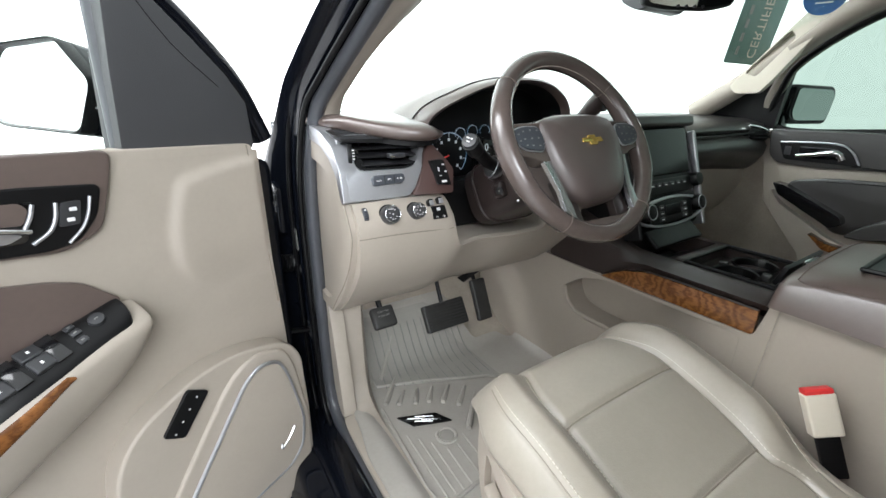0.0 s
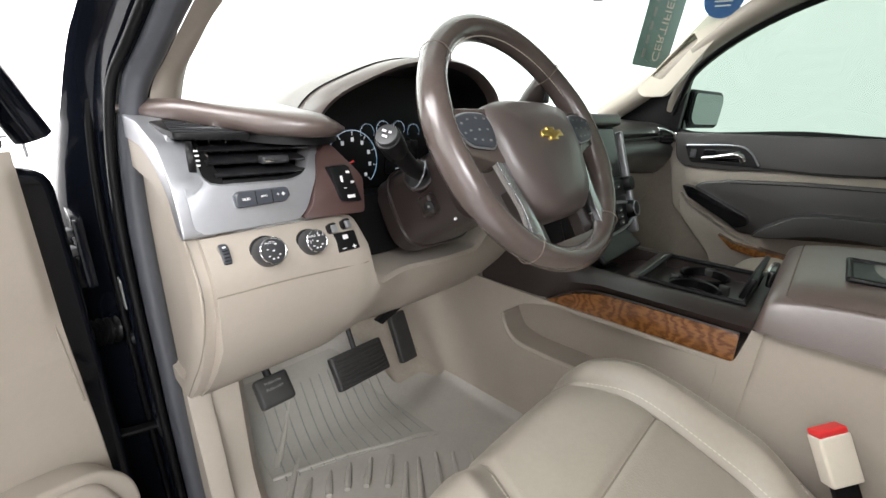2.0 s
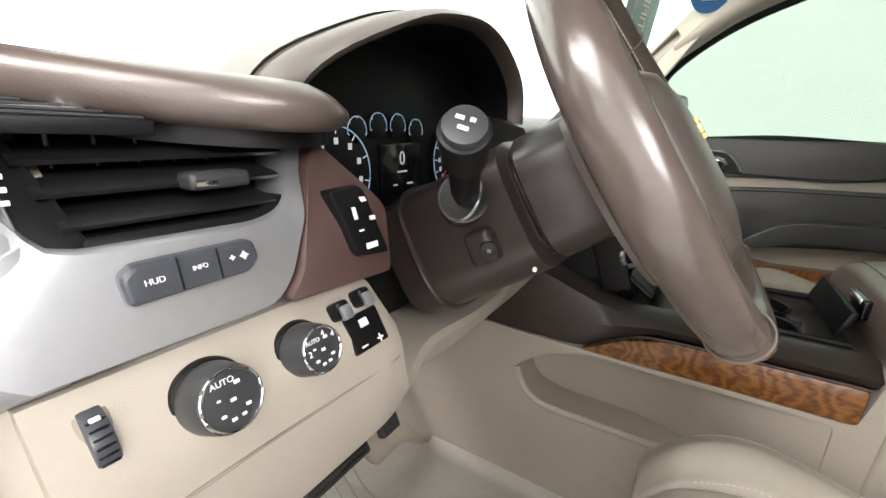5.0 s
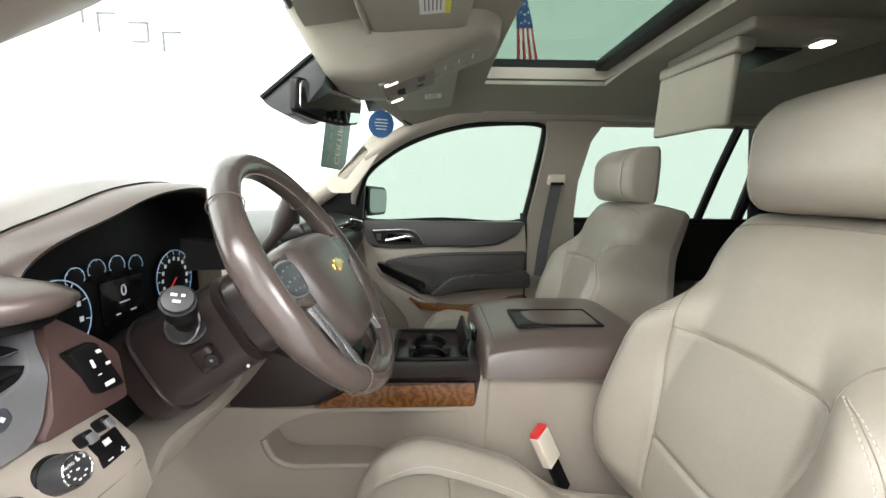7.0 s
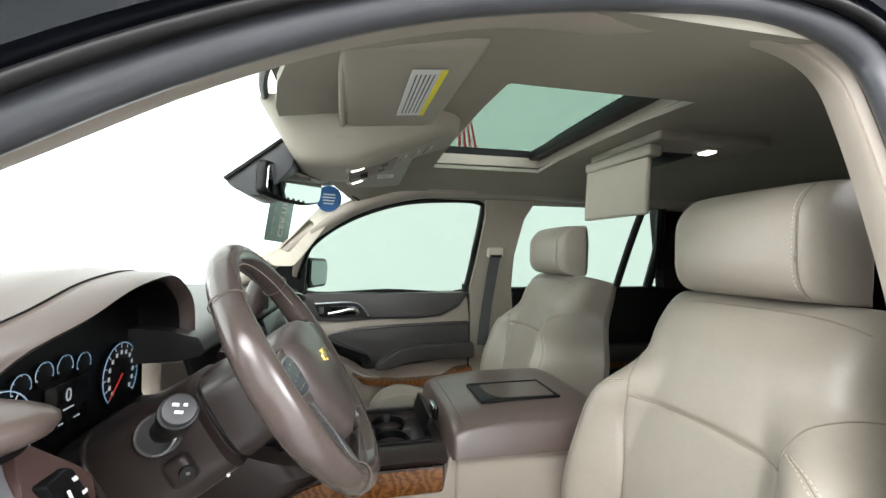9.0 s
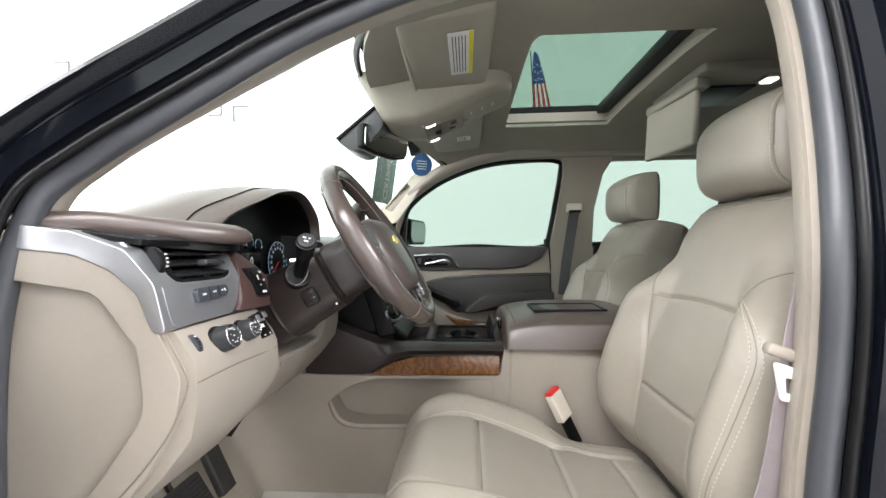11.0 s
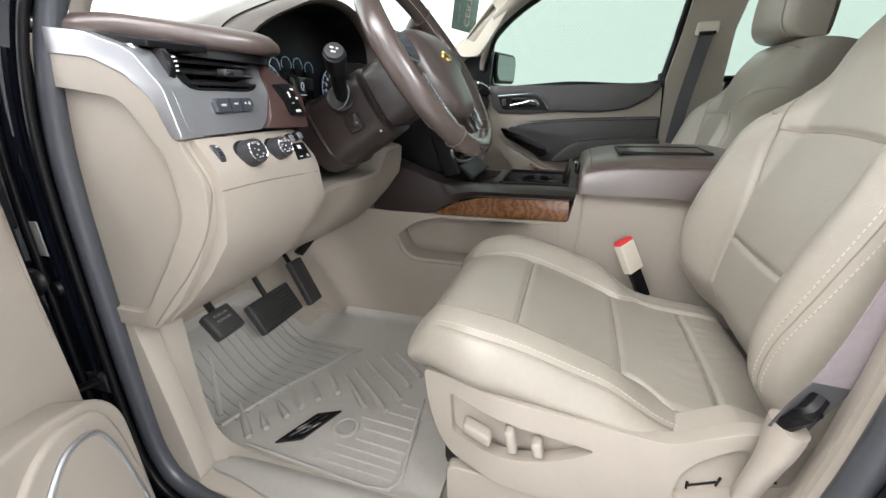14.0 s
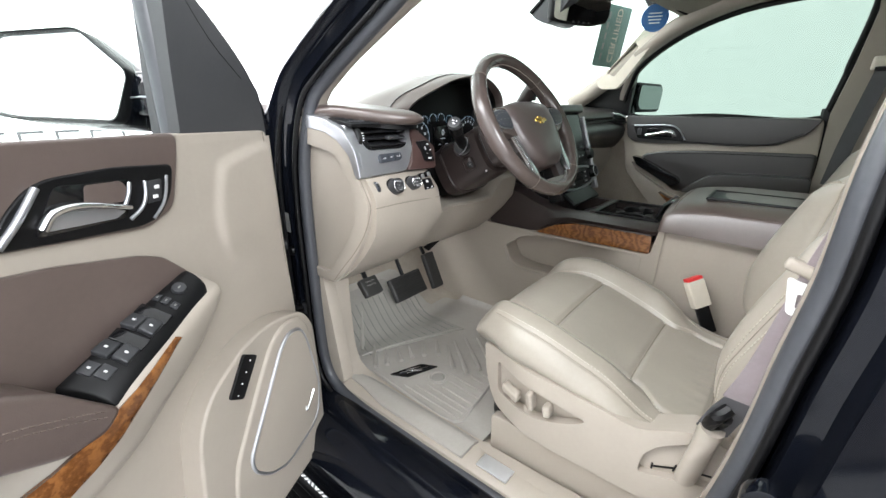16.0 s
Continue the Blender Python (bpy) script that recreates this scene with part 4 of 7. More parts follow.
dial(-0.500, 1.352, 0.052, 225, -45, 9, 200)
dial(-0.268, 1.358, 0.050, 225, -45, 13, 222)
for x, z in ((-0.468, 1.398), (-0.433, 1.403), (-0.397, 1.403), (-0.360, 1.398)):
    dial(x, z, 0.0150, 200, -20, 5, None, False)
part("display", rbox((-0.388, 0.307, 1.352), (0.082, 0.004, 0.062), 0.003), GLOSSBLK, cluster)
letters("0", (-0.388, 0.3045, 1.364), 0.024, Matrix.Rotation(radians(90), 4, "X"), DIGIT, cluster)
for x, z, w in ((-0.388, 1.348, 0.020), (-0.402, 1.332, 0.008), (-0.372, 1.332, 0.012)):
    part("readout_bar", rbox((x, 0.3045, z), (w, 0.0006, 0.0022), 0.0001), DIGIT, cluster)

# passenger side and middle of the dash
def ptop(x):
    k = ease(x, 0.55, 0.78)
    m = bump1(x, 0.12, 0.16)
    pr = [(0.42, 1.36), (0.235, 1.366), (0.205, 1.372), (0.195 - 0.01 * m, 1.384), (0.205 - 0.01 * m, 1.404 + 0.008 * m), (0.26, 1.418 + 0.008 * m), (0.40, 1.432), (0.60, 1.43), (0.90, 1.385), (0.90, 1.34)]
    return [Vector((x, y - (0.03 * k if y < 0.3 else 0.0), z)) for y, z in pr]


part("top_skin", loft([ptop(-0.235 + 0.0338 * i) for i in range(31)]), DASH, dash, sharp=60)


def pface(x):
    k = ease(x, 0.5, 0.78)
    b_ = bump1(x, 0.5, 0.22)
    pr = [(0.25, 1.372), (0.215, 1.368), (0.200 - 0.02 * b_, 1.34), (0.205 - 0.03 * b_, 1.31), (0.225 - 0.03 * b_, 1.275), (0.245 - 0.02 * b_, 1.252), (0.30, 1.25)]
    return [Vector((x, y - 0.05 * k, z - 0.015 * (1 - b_))) for y, z in pr]


part("passenger_face", loft([pface(0.235 + 0.0181 * i) for i in range(31)]), DASH, dash, sharp=60)


def pglove(x):
    k = ease(x, 0.5, 0.78)
    pr = [(0.30, 1.26), (0.232, 1.252), (0.226, 1.21), (0.245, 1.15), (0.29, 1.08), (0.36, 1.02), (0.45, 1.0), (0.45, 1.25)]
    return [Vector((x, y - 0.03 * k, z)) for y, z in pr]


part("glovebox_panel", loft([pglove(0.235 + 0.0181 * i) for i in range(31)]), BEIGE, dash, sharp=50)
part("passenger_trim", tube([(0.24, 0.196, 1.366), (0.45, 0.182, 1.368), (0.60, 0.176, 1.370), (0.70, 0.165, 1.374)], 0.003, 8), BLACKPL, dash)
ev = thing("air_vent", (0.72, 0.27, 1.38), "passenger end air vent with a chrome edge", "air vent")
part("body", rbox((0.740, 0.182, 1.368), (0.10, 0.05, 0.05), 0.015, 3, Matrix.Rotation(radians(-14), 4, "Z")), BLACKPL, ev)
part("chrome_edge", tube([(0.675, 0.176, 1.399), (0.715, 0.164, 1.394), (0.757, 0.150, 1.380), (0.778, 0.146, 1.355)], 0.0045, 8), CHROME, ev)
for k in range(3):
    part("slat", rbox((0.735, 0.157 + 0.002 * k, 1.356 + 0.012 * k), (0.08, 0.008, 0.002), 0.0008, 1, Matrix.Rotation(radians(-14), 4, "Z")), GREY, ev)

# ---- centre stack ----
stack = thing("centre_stack", (0.08, 0.2, 1.1), "dark centre stack with screen, radio and climate controls", "centre stack")
SR = Matrix.Rotation(radians(-18), 4, "X")


def sbox(name, x, z, w, h, d, mt, parent, r=0.004, out=0.0, label=""):
    y = 0.118 - (1.31 - z) * 0.34 - out
    return part(name, rbox((x, y, z), (w, d, h), r, 3, SR), mt, parent, label)


sbox("stack_body", 0.075, 1.255, 0.30, 0.28, 0.16, BLACKPL, stack, 0.02, -0.084)
for x in (-0.078, 0.228):
    sbox("side_trim", x, 1.262, 0.012, 0.27, 0.05, SATIN if x > 0 else BLACKPL, stack, 0.006, -0.012, "satin silver side trim" if x > 0 else "")
scr = sbox("screen", 0.075, 1.345, 0.235, 0.125, 0.012, SCREEN, stack, 0.004, 0.002, "dark touch screen")
sbox("screen_hood", 0.075, 1.418, 0.30, 0.03, 0.06, DASH, stack, 0.01, -0.01)
rad_ = sbox("radio_panel", 0.075, 1.257, 0.26, 0.042, 0.012, BLACKPL, stack, 0.004, 0.002)
for k in range(6):
    sbox("key", 0.0 + 0.03 * k, 1.264, 0.022, 0.010, 0.008, GREY, rad_, 0.002, 0.007)
    sbox("mark", 0.0 + 0.03 * k, 1.264, 0.008, 0.003, 0.002, WHITE, rad_, 0.0005, 0.0115)
clim = sbox("climate_panel", 0.075, 1.195, 0.20, 0.062, 0.014, BLACKPL, stack, 0.006, 0.004)
part("climate_trim", tube([Vector((0.075 + 0.148 * math.cos(a) * (1 + 0.1 * math.cos(a) ** 2), 0.070 + 0.011 * math.sin(a), 1.195 + 0.036 * math.sin(a))) for a in (2 * math.pi * i / 24 for i in range(24))], 0.0045, 8, 2, True), SATIN, stack, "satin climate surround")
dsp = sbox("climate_display", 0.075, 1.20, 0.07, 0.03, 0.004, SCREEN, clim, 0.002, 0.012)
for x in (0.02, 0.13):
    for z in (1.21, 1.195, 1.18):
        sbox("key", x, z, 0.024, 0.011, 0.006, GREY, clim, 0.002, 0.012)
        sbox("mark", x, z, 0.010, 0.003, 0.002, WHITE, clim, 0.0005, 0.0155)
for x in (-0.045, 0.195):
    c = Vector((x, 0.082, 1.20))
    d = Vector((0, -0.95, 0.31))
    k = part("knob", rod(c, c + d * 0.03, 0.024, 0.021, 28, 0.003), BLACKPL, stack)
    part("ring", tube([c + d * 0.03 + 0.019 * (Vector((1, 0, 0)) * math.cos(a) + d.cross(Vector((1, 0, 0))) * math.sin(a)) for a in (2 * math.pi * i / 16 for i in range(16))], 0.0015, 6, 2, True), SATIN, k)
c, d = Vector((0.205, 0.104, 1.262)), Vector((0, -0.95, 0.31))
part("volume_knob", rod(c, c + d * 0.028, 0.021, 0.018, 28, 0.003), BLACKPL, stack)
low_ = sbox("lower_keys", 0.075, 1.142, 0.17, 0.034, 0.012, BLACKPL, stack, 0.005, 0.004)
for k in range(5):
    sbox("key", 0.015 + 0.03 * k, 1.142, 0.024, 0.014, 0.006, GREY, low_, 0.002, 0.009)
    sbox("mark", 0.015 + 0.03 * k, 1.142, 0.009, 0.003, 0.002, WHITE, low_, 0.0005, 0.0125)

# ---- centre console ----
console = thing("centre_console", (0.03, -0.1, 0.68), "beige and dark brown centre console with burl wood strip", "console")
CX = 0.03
side = rounded([(0.62, 0.69), (-0.62, 0.69), (-0.62, 1.10), (-0.262, 1.125), (-0.245, 1.04), (0.085, 1.038), (0.24, 1.04), (0.62, 1.06)], 0.012, 3)
part("base", prism(side, "x", CX - 0.098, CX + 0.168, 0.012, 3), BEIGE, console)
pock = rounded([(0.223, 0.968), (0.198, 0.916), (0.145, 0.902), (-0.225, 0.905), (-0.225, 1.030), (0.10, 1.030), (0.167, 1.010)], [0.012, 0.02, 0.03, 0.02, 0.01, 0.02, 0.02], 4)
part("side_panel", holed(side, [pock], "x", CX - 0.1725, CX - 0.092, 0.006, 3), BEIGE, console)
# the pocket's floor runs out towards the seat; its lower lip is rounded
floor_ = [[Vector((CX - 0.100 - 0.070 * ease(-y, -0.03, 0.205), y, z)) for z in (0.885, 0.93, 0.98, 1.036)] for y in (0.23, 0.15, 0.08, 0.03, 0.0, -0.03, -0.06, -0.09, -0.12, -0.15, -0.18, -0.205, -0.235)]
part("pocket_floor", sheet(floor_, 0.003), BEIGE, console, sharp=70)
part("pocket_lip", tube([(CX - 0.1690, y, z) for y, z in ((0.222, 0.966), (0.209, 0.932), (0.190, 0.911), (0.150, 0.899), (0.02, 0.899), (-0.12, 0.901), (-0.225, 0.903))], lambda t: 0.0075 * (1 - 0.7 * ease(t, 0.75, 1.0)), 12, 5), BEIGE, console)


def brownside(y):
    k = ease(y, 0.02, 0.30)
    z0 = 1.094 - 0.055 * ease(y, 0.0, 0.12) if y < 0.12 else 1.039
    t = 1.118 + 0.075 * k
    w = 0.160 + 0.008 * k
    deep = 0.062 * ease(y, -0.240, -0.236) * (1 - ease(y, 0.092, 0.098))
    return [Vector((CX + a, y, b)) for a, b in ((-w, z0), (-w - 0.006, (z0 + t) / 2), (-w + 0.008, t - 0.008), (-w + 0.03, t), (-0.105, t), (-0.100, t - deep), (0.100, t - deep), (0.105, t), (w - 0.03, t), (w - 0.008, t - 0.008), (w + 0.006, (z0 + t) / 2), (w, z0))]


part("upper_shell", loft([brownside(y) for y in (-0.262, -0.250, -0.2405, -0.2355, -0.20, -0.15, -0.10, -0.05, 0.0, 0.05, 0.0915, 0.0985, 0.13, 0.17, 0.21, 0.25, 0.29)]), BROWN_PL, console, sharp=40)
for s in (-1, 1):
    woodp = rounded([(-0.245, 1.043), (-0.245, 1.094), (-0.02, 1.092), (0.045, 1.075), (0.10, 1.045), (0.105, 1.041)], 0.006, 3)
    bm = prism(woodp, "x", 0, 0.012, 0.004)
    part("wood_strip", moved(bm, Matrix.Translation((CX - 0.1755 if s < 0 else CX + 0.163, 0, 0))), WOOD, console, "glossy burl wood strip")
    part("strip_edge", tube([(CX + s * 0.176, y, z) for y, z in ((-0.245, 1.0965), (-0.02, 1.095), (0.047, 1.0785), (0.104, 1.0455))], 0.0018, 8), BROWN_PL, console)
# open tray and cup holders
part("front_bin", rbox((CX, 0.03, 1.066), (0.196, 0.118, 0.012), 0.004), GLOSSBLK, console)
part("divider", rbox((CX, -0.045, 1.092), (0.198, 0.022, 0.062), 0.006, 3), BROWN_PL, console)
part("bin_lid", rbox((CX + 0.02, 0.040, 1.140), (0.215, 0.012, 0.055), 0.006, 3, Matrix.Rotation(radians(-52), 4, "X")), BLACKPL, console)
part("rubber_mat", rbox((CX - 0.01, 0.02, 1.078), (0.10, 0.075, 0.012), 0.006, 3), PEDAL, console)
cups = thing("cup_holder", (CX, -0.145, 1.06), "black twin cup holder in the console", "cup holder")
part("floor", rbox((CX, -0.145, 1.066), (0.196, 0.175, 0.012), 0.004), GLOSSBLK, cups)
part("rim", tube([(CX - 0.10, -0.235, 1.120), (CX - 0.10, -0.06, 1.120), (CX + 0.10, -0.06, 1.120), (CX + 0.10, -0.235, 1.120)], 0.005, 8, 1, True, smooth=False), BLACKPL, cups)
for x, y in ((CX - 0.048, -0.145), (CX + 0.048, -0.145)):
    part("cup_well", loft([[Vector((x + r * math.cos(a), y + r * math.sin(a), z)) for a in (2 * math.pi * i / 28 for i in range(29))] for r, z in ((0.047, 1.108), (0.045, 1.112), (0.042, 1.110), (0.039, 1.076))], closed=False), BLACKPL, cups)
for x, y in ((CX - 0.095, -0.145), (CX, -0.10), (CX, -0.19), (CX + 0.095, -0.145)):
    part("finger", rbox((x, y, 1.098), (0.014, 0.02, 0.030), 0.005, 3), PEDAL, cups)
part("flap", rbox((CX + 0.02, -0.232, 1.140), (0.19, 0.010, 0.045), 0.004, 2, Matrix.Rotation(radians(18), 4, "X")), BLACKPL, cups)
# armrest bin with its lid
part("bin_box", prism(rounded([(-0.262, 0.80), (-0.66, 0.80), (-0.66, 1.125), (-0.275, 1.128)], 0.012), "x", CX - 0.178, CX + 0.178, 0.014, 3), BEIGE, console)
lidm = Matrix.Translation((CX, -0.455, 1.13))
lid = Pillow(lidm, lambda v: 0.205 - 0.006 * v, 0.195, lambda u, v: 0.078 - 0.010 * ease(v, 0.2, 1.0) - 0.010 * abs(u) ** 3, 6, 6, 0.012)
arm = part("armrest_lid", lid.mesh(40, 40), BROWN, console, "padded cocoa leather armrest lid", sharp=70)
part("lid_stitching", stitches([lid.at(-0.940, v / 20, 0.001) for v in range(-18, 17)] + [lid.at(u / 20, 0.86, 0.001) for u in range(-18, 19)]), STITCHB, arm, kind="stuff")
part("lid_tray", prism(rounded([(-0.090, -0.545), (0.037, -0.545), (0.037, -0.350), (-0.090, -0.350)], 0.010), "z", 1.2000, 1.2065, 0.002), BLACKPL, arm)
for a, b in (((-0.090, -0.350), (0.037, -0.350)), ((-0.090, -0.545), (0.037, -0.545)), ((-0.090, -0.545), (-0.090, -0.350)), ((0.037, -0.545), (0.037, -0.350))):
    part("tray_edge", tube([(a[0], a[1], 1.2065), (b[0], b[1], 1.2065)], 0.0042, 8, 2), BLACKPL, arm)
part("latch", rbox((CX, -0.258, 1.155), (0.075, 0.012, 0.032), 0.005, 3), GLOSSBLK, arm)
part("latch_edge", rbox((CX, -0.253, 1.166), (0.06, 0.006, 0.008), 0.002), CHROME, arm)

# ---- steering wheel, column, pedals ----
WC = Vector((-0.401, 0.0170, 1.3970))
WT = radians(32)
WM = Matrix.Translation(WC) @ Matrix(((1, 0, 0, 0), (0, math.sin(WT), -math.cos(WT), 0), (0, math.cos(WT), math.sin(WT), 0), (0, 0, 0, 1)))
wheel = thing("steering_wheel", WC, "brown leather steering wheel with silver spokes", "steering wheel")
RR = 0.174


def W(x, y, z=0.0):
    return WM @ Vector((x, y, z))


rings = []
for i in range(96):
    a = 2 * math.pi * i / 96
    tr = 0.0165 + 0.0022 * (bump1(math.cos(a), 1, 0.12) + bump1(math.cos(a), -1, 0.12)) * (1 if math.sin(a) > -0.4 else 0.4)
    rings.append([W((RR + tr * math.cos(b)) * math.cos(a), (RR + tr * math.cos(b)) * math.sin(a), tr * 1.12 * math.sin(b)) for b in (2 * math.pi * j / 16 for j in range(16))])
part("rim", loft(rings + [rings[0]], caps=False), WHEEL, wheel, sharp=80)
part("rim_stitching", stitches([W((RR - 0.0158) * math.cos(a), (RR - 0.0158) * math.sin(a), 0.0055) for a in (math.pi * (0.08 + 0.84 * i / 60) for i in range(61))], 0.006), STITCH, wheel, kind="stuff")
for a in (2.42, 4.08, 0.72, 5.35):
    part("rim_seam", tube([W((RR + 0.0185 * math.cos(b)) * math.cos(a), (RR + 0.0185 * math.cos(b)) * math.sin(a), 0.0202 * math.sin(b)) for b in (2 * math.pi * j / 14 for j in range(14))], 0.0008, 6, 2, True), STITCHB, wheel)
# hub cover
hub_out = rounded([(-0.094, 0.046), (-0.05, 0.055), (0.05, 0.055), (0.094, 0.046), (0.104, 0.010), (0.095, -0.045), (0.070, -0.098), (0.042, -0.116), (-0.042, -0.116), (-0.070, -0.098), (-0.095, -0.045), (-0.104, 0.010)], [0.012, 0.02, 0.02, 0.012, 0.02, 0.02, 0.016, 0.016, 0.016, 0.016, 0.02, 0.02], 4)
hr = [[W(p.x * s, (p.y + 0.03) * s - 0.03, z) for p in hub_out] for s, z in ((0.97, -0.045), (1.0, -0.02), (1.0, 0.0), (0.97, 0.012), (0.86, 0.022), (0.6, 0.028), (0.3, 0.030))]
hubp = part("airbag_cover", loft(hr), HUBPL, wheel, "cocoa airbag cover", sharp=60)
badge = [(-0.030, -0.0045), (-0.010, -0.0045), (-0.010, -0.0105), (0.012, -0.0105), (0.012, -0.0045), (0.030, -0.0045), (0.027, 0.0055), (0.010, 0.0055), (0.010, 0.0105), (-0.012, 0.0105), (-0.012, 0.0055), (-0.027, 0.0055)]
part("badge", moved(prism([(x * 0.9, y * 0.9 - 0.008) for x, y in badge], "z", 0.027, 0.0325, 0.0012), WM), GOLD, hubp, "gold emblem")
part("emboss", moved(rbox((0.016, -0.062, 0.0285), (0.016, 0.003, 0.001), 0.0003), WM), GREY, hubp)
# side spokes with buttons, lower silver spokes
for s in (-1, 1):
    sp = [(s * 0.07, 0.040), (s * 0.12, 0.040), (s * 0.172, 0.038), (s * 0.176, -0.016), (s * 0.14, -0.022), (s * 0.108, -0.034), (s * 0.07, -0.03)]
    if s > 0:
        sp = sp[::-1]
    k = part("spoke", moved(prism(rounded(sp, 0.012, 3), "z", -0.018, 0.010, 0.006, 3), WM), WHEEL, wheel)
    pad = [(s * 0.104, 0.030), (s * 0.138, 0.031), (s * 0.164, 0.024), (s * 0.164, 0.003), (s * 0.148, -0.011), (s * 0.106, -0.016), (s * 0.099, 0.010)]
    if s > 0:
        pad = pad[::-1]
    b = part("button_pad", moved(prism(rounded(pad, 0.010, 3), "z", 0.006, 0.016, 0.003, 3), WM), PADGREY, k, "grey button pad")
    part("pad_edge", tube([W(p.x, p.y, 0.0125) for p in rounded(pad, 0.010, 3)], 0.0018, 6, 1, True), SATIN, k)
    for x, y in ((0.112, 0.022), (0.127, 0.023), (0.143, 0.021), (0.155, 0.016), (0.113, 0.008), (0.128, 0.008), (0.144, 0.007), (0.155, 0.004), (0.115, -0.006), (0.130, -0.005), (0.143, -0.004)):
        part("symbol", moved(rbox((s * x, y, 0.0165), (0.0036, 0.0022, 0.0008), 0.0002), WM), GREYSTICK, b)
    lower = [(s * 0.100, -0.012), (s * 0.132, -0.019), (s * 0.112, -0.028), (s * 0.104, -0.060), (s * 0.097, -0.090), (s * 0.098, -0.120), (s * 0.110, -0.146), (s * 0.078, -0.158), (s * 0.079, -0.118), (s * 0.084, -0.088), (s * 0.090, -0.060), (s * 0.094, -0.032)]
    if s > 0:
        lower = lower[::-1]
    part("spoke_trim", moved(prism(rounded(lower, 0.004, 3), "z", 0.000, 0.009, 0.004, 3), WM), SPOKE, wheel, "satin silver spoke trim")
    dark_ = [(s * 0.050, -0.07), (s * 0.088, -0.06), (s * 0.080, -0.115), (s * 0.085, -0.160), (s * 0.045, -0.165), (s * 0.048, -0.12)]
    part("lower_spoke", moved(prism(rounded(dark_[::-1] if s > 0 else dark_, 0.006, 3), "z", -0.022, -0.006, 0.005, 3), WM), BROWN_PL, wheel)
part("lower_bridge", moved(prism(rounded([(-0.10, -0.152), (-0.06, -0.146), (0.06, -0.146), (0.10, -0.152), (0.07, -0.172), (-0.07, -0.172)], 0.01, 4), "z", -0.014, 0.004, 0.006, 3), WM), WHEEL, wheel)

# column shroud: rings along the column axis
column = thing("steering_column", (-0.405, 0.2, 1.3), "cocoa plastic steering column shroud", "steering column")
CO = Vector((-0.401, 0.019, 1.388))  # where the column meets the wheel
CR = Matrix(((1, 0, 0), (0, 0.5, -0.866), (0, 0.866, 0.5)))
ax = (CR @ Vector((0, 0, -1))).normalized()
cr = []
for d, w, h, dz in ((0.035, 0.054, 0.054, 0), (0.050, 0.062, 0.059, 0.002), (0.096, 0.066, 0.062, 0.002), (0.101, 0.060, 0.057, 0.002), (0.106, 0.060, 0.057, 0.002), (0.110, 0.071, 0.066, 0.001), (0.16, 0.076, 0.067, -0.001), (0.20, 0.080, 0.068, 0.0), (0.225, 0.084, 0.070, 0.0), (0.26, 0.084, 0.070, 0.0)):
    o = CO + ax * d
    ring = []
    for i in range(28):
        a = 2 * math.pi * i / 28
        cs, sn = math.cos(a), math.sin(a)
        e = 0.55
        ring.append(o + Vector((w * math.copysign(abs(cs) ** e, cs), 0, 0)) + (CR @ Vector((0, h * math.copysign(abs(sn) ** e, sn) + dz, 0))))
    cr.append(ring)
part("shroud", loft(cr), BROWN_PL, column, sharp=50)
part("flare", tube(cr[-2], 0.0035, 8, 2, True), BROWN_PL, column)
part("flare_edge", tube(cr[-2][8:20], 0.0022, 6, 2), SATIN, column, "thin bright edge of the shroud")
part("trim_ring", tube(cr[3], 0.0025, 6, 2, True), BLACKPL, column)
part("ignition_bezel", rbox((-0.478, 0.140, 1.297), (0.020, 0.030, 0.034), 0.009, 4, Matrix.Rotation(radians(-28), 4, "X")), BROWN_PL, column)
part("ignition_lock", rod((-0.476, 0.137, 1.297), (-0.4905, 0.129, 1.298), 0.0085, 0.0080, 24, 0.0012), BLACKPL, column)
part("ignition_mark", rbox((-0.4908, 0.1288, 1.298), (0.001, 0.005, 0.0035), 0.0003), GREYSTICK, column)
part("column_screw", rod((-0.470, 0.092, 1.283), (-0.4735, 0.091, 1.283), 0.0020, None, 12), WHITE, column)
part("stalk_boot", rod((-0.464, 0.170, 1.334), (-0.4815, 0.162, 1.3415), 0.0265, 0.0245, 28, 0.003), BROWN_PL, column)
part("stalk_rim", tube([Vector((-0.482, 0.1617, 1.3417)) + 0.0228 * (Vector((0.41, 0.91, 0.0)).normalized() * math.cos(a) + Vector((0.36, -0.16, 0.92)).normalized() * math.sin(a)) for a in (2 * math.pi * i / 24 for i in range(24))], 0.0014, 6, 2, True), SATIN, column, "thin bright ring round the stalk hole")
part("stalk_socket", rod((-0.478, 0.1635, 1.340), (-0.4825, 0.1615, 1.342), 0.0215, 0.0215, 28, 0.0005), BLACKPL, column)
stalk = part("turn_stalk", tube([(-0.475, 0.162, 1.343), (-0.515, 0.142, 1.358), (-0.552, 0.122, 1.380), (-0.578, 0.108, 1.396)], 0.0125, 14, 4), BLACKPL, column, "black indicator stalk")
part("stalk_head", rod((-0.560, 0.118, 1.382), (-0.586, 0.104, 1.402), 0.0155, 0.0175, 28, 0.003), BLACKPL, stalk)
part("stalk_cap", rod((-0.584, 0.105, 1.4005), (-0.5895, 0.102, 1.405), 0.0150, 0.0140, 28, 0.001), GREY, stalk)
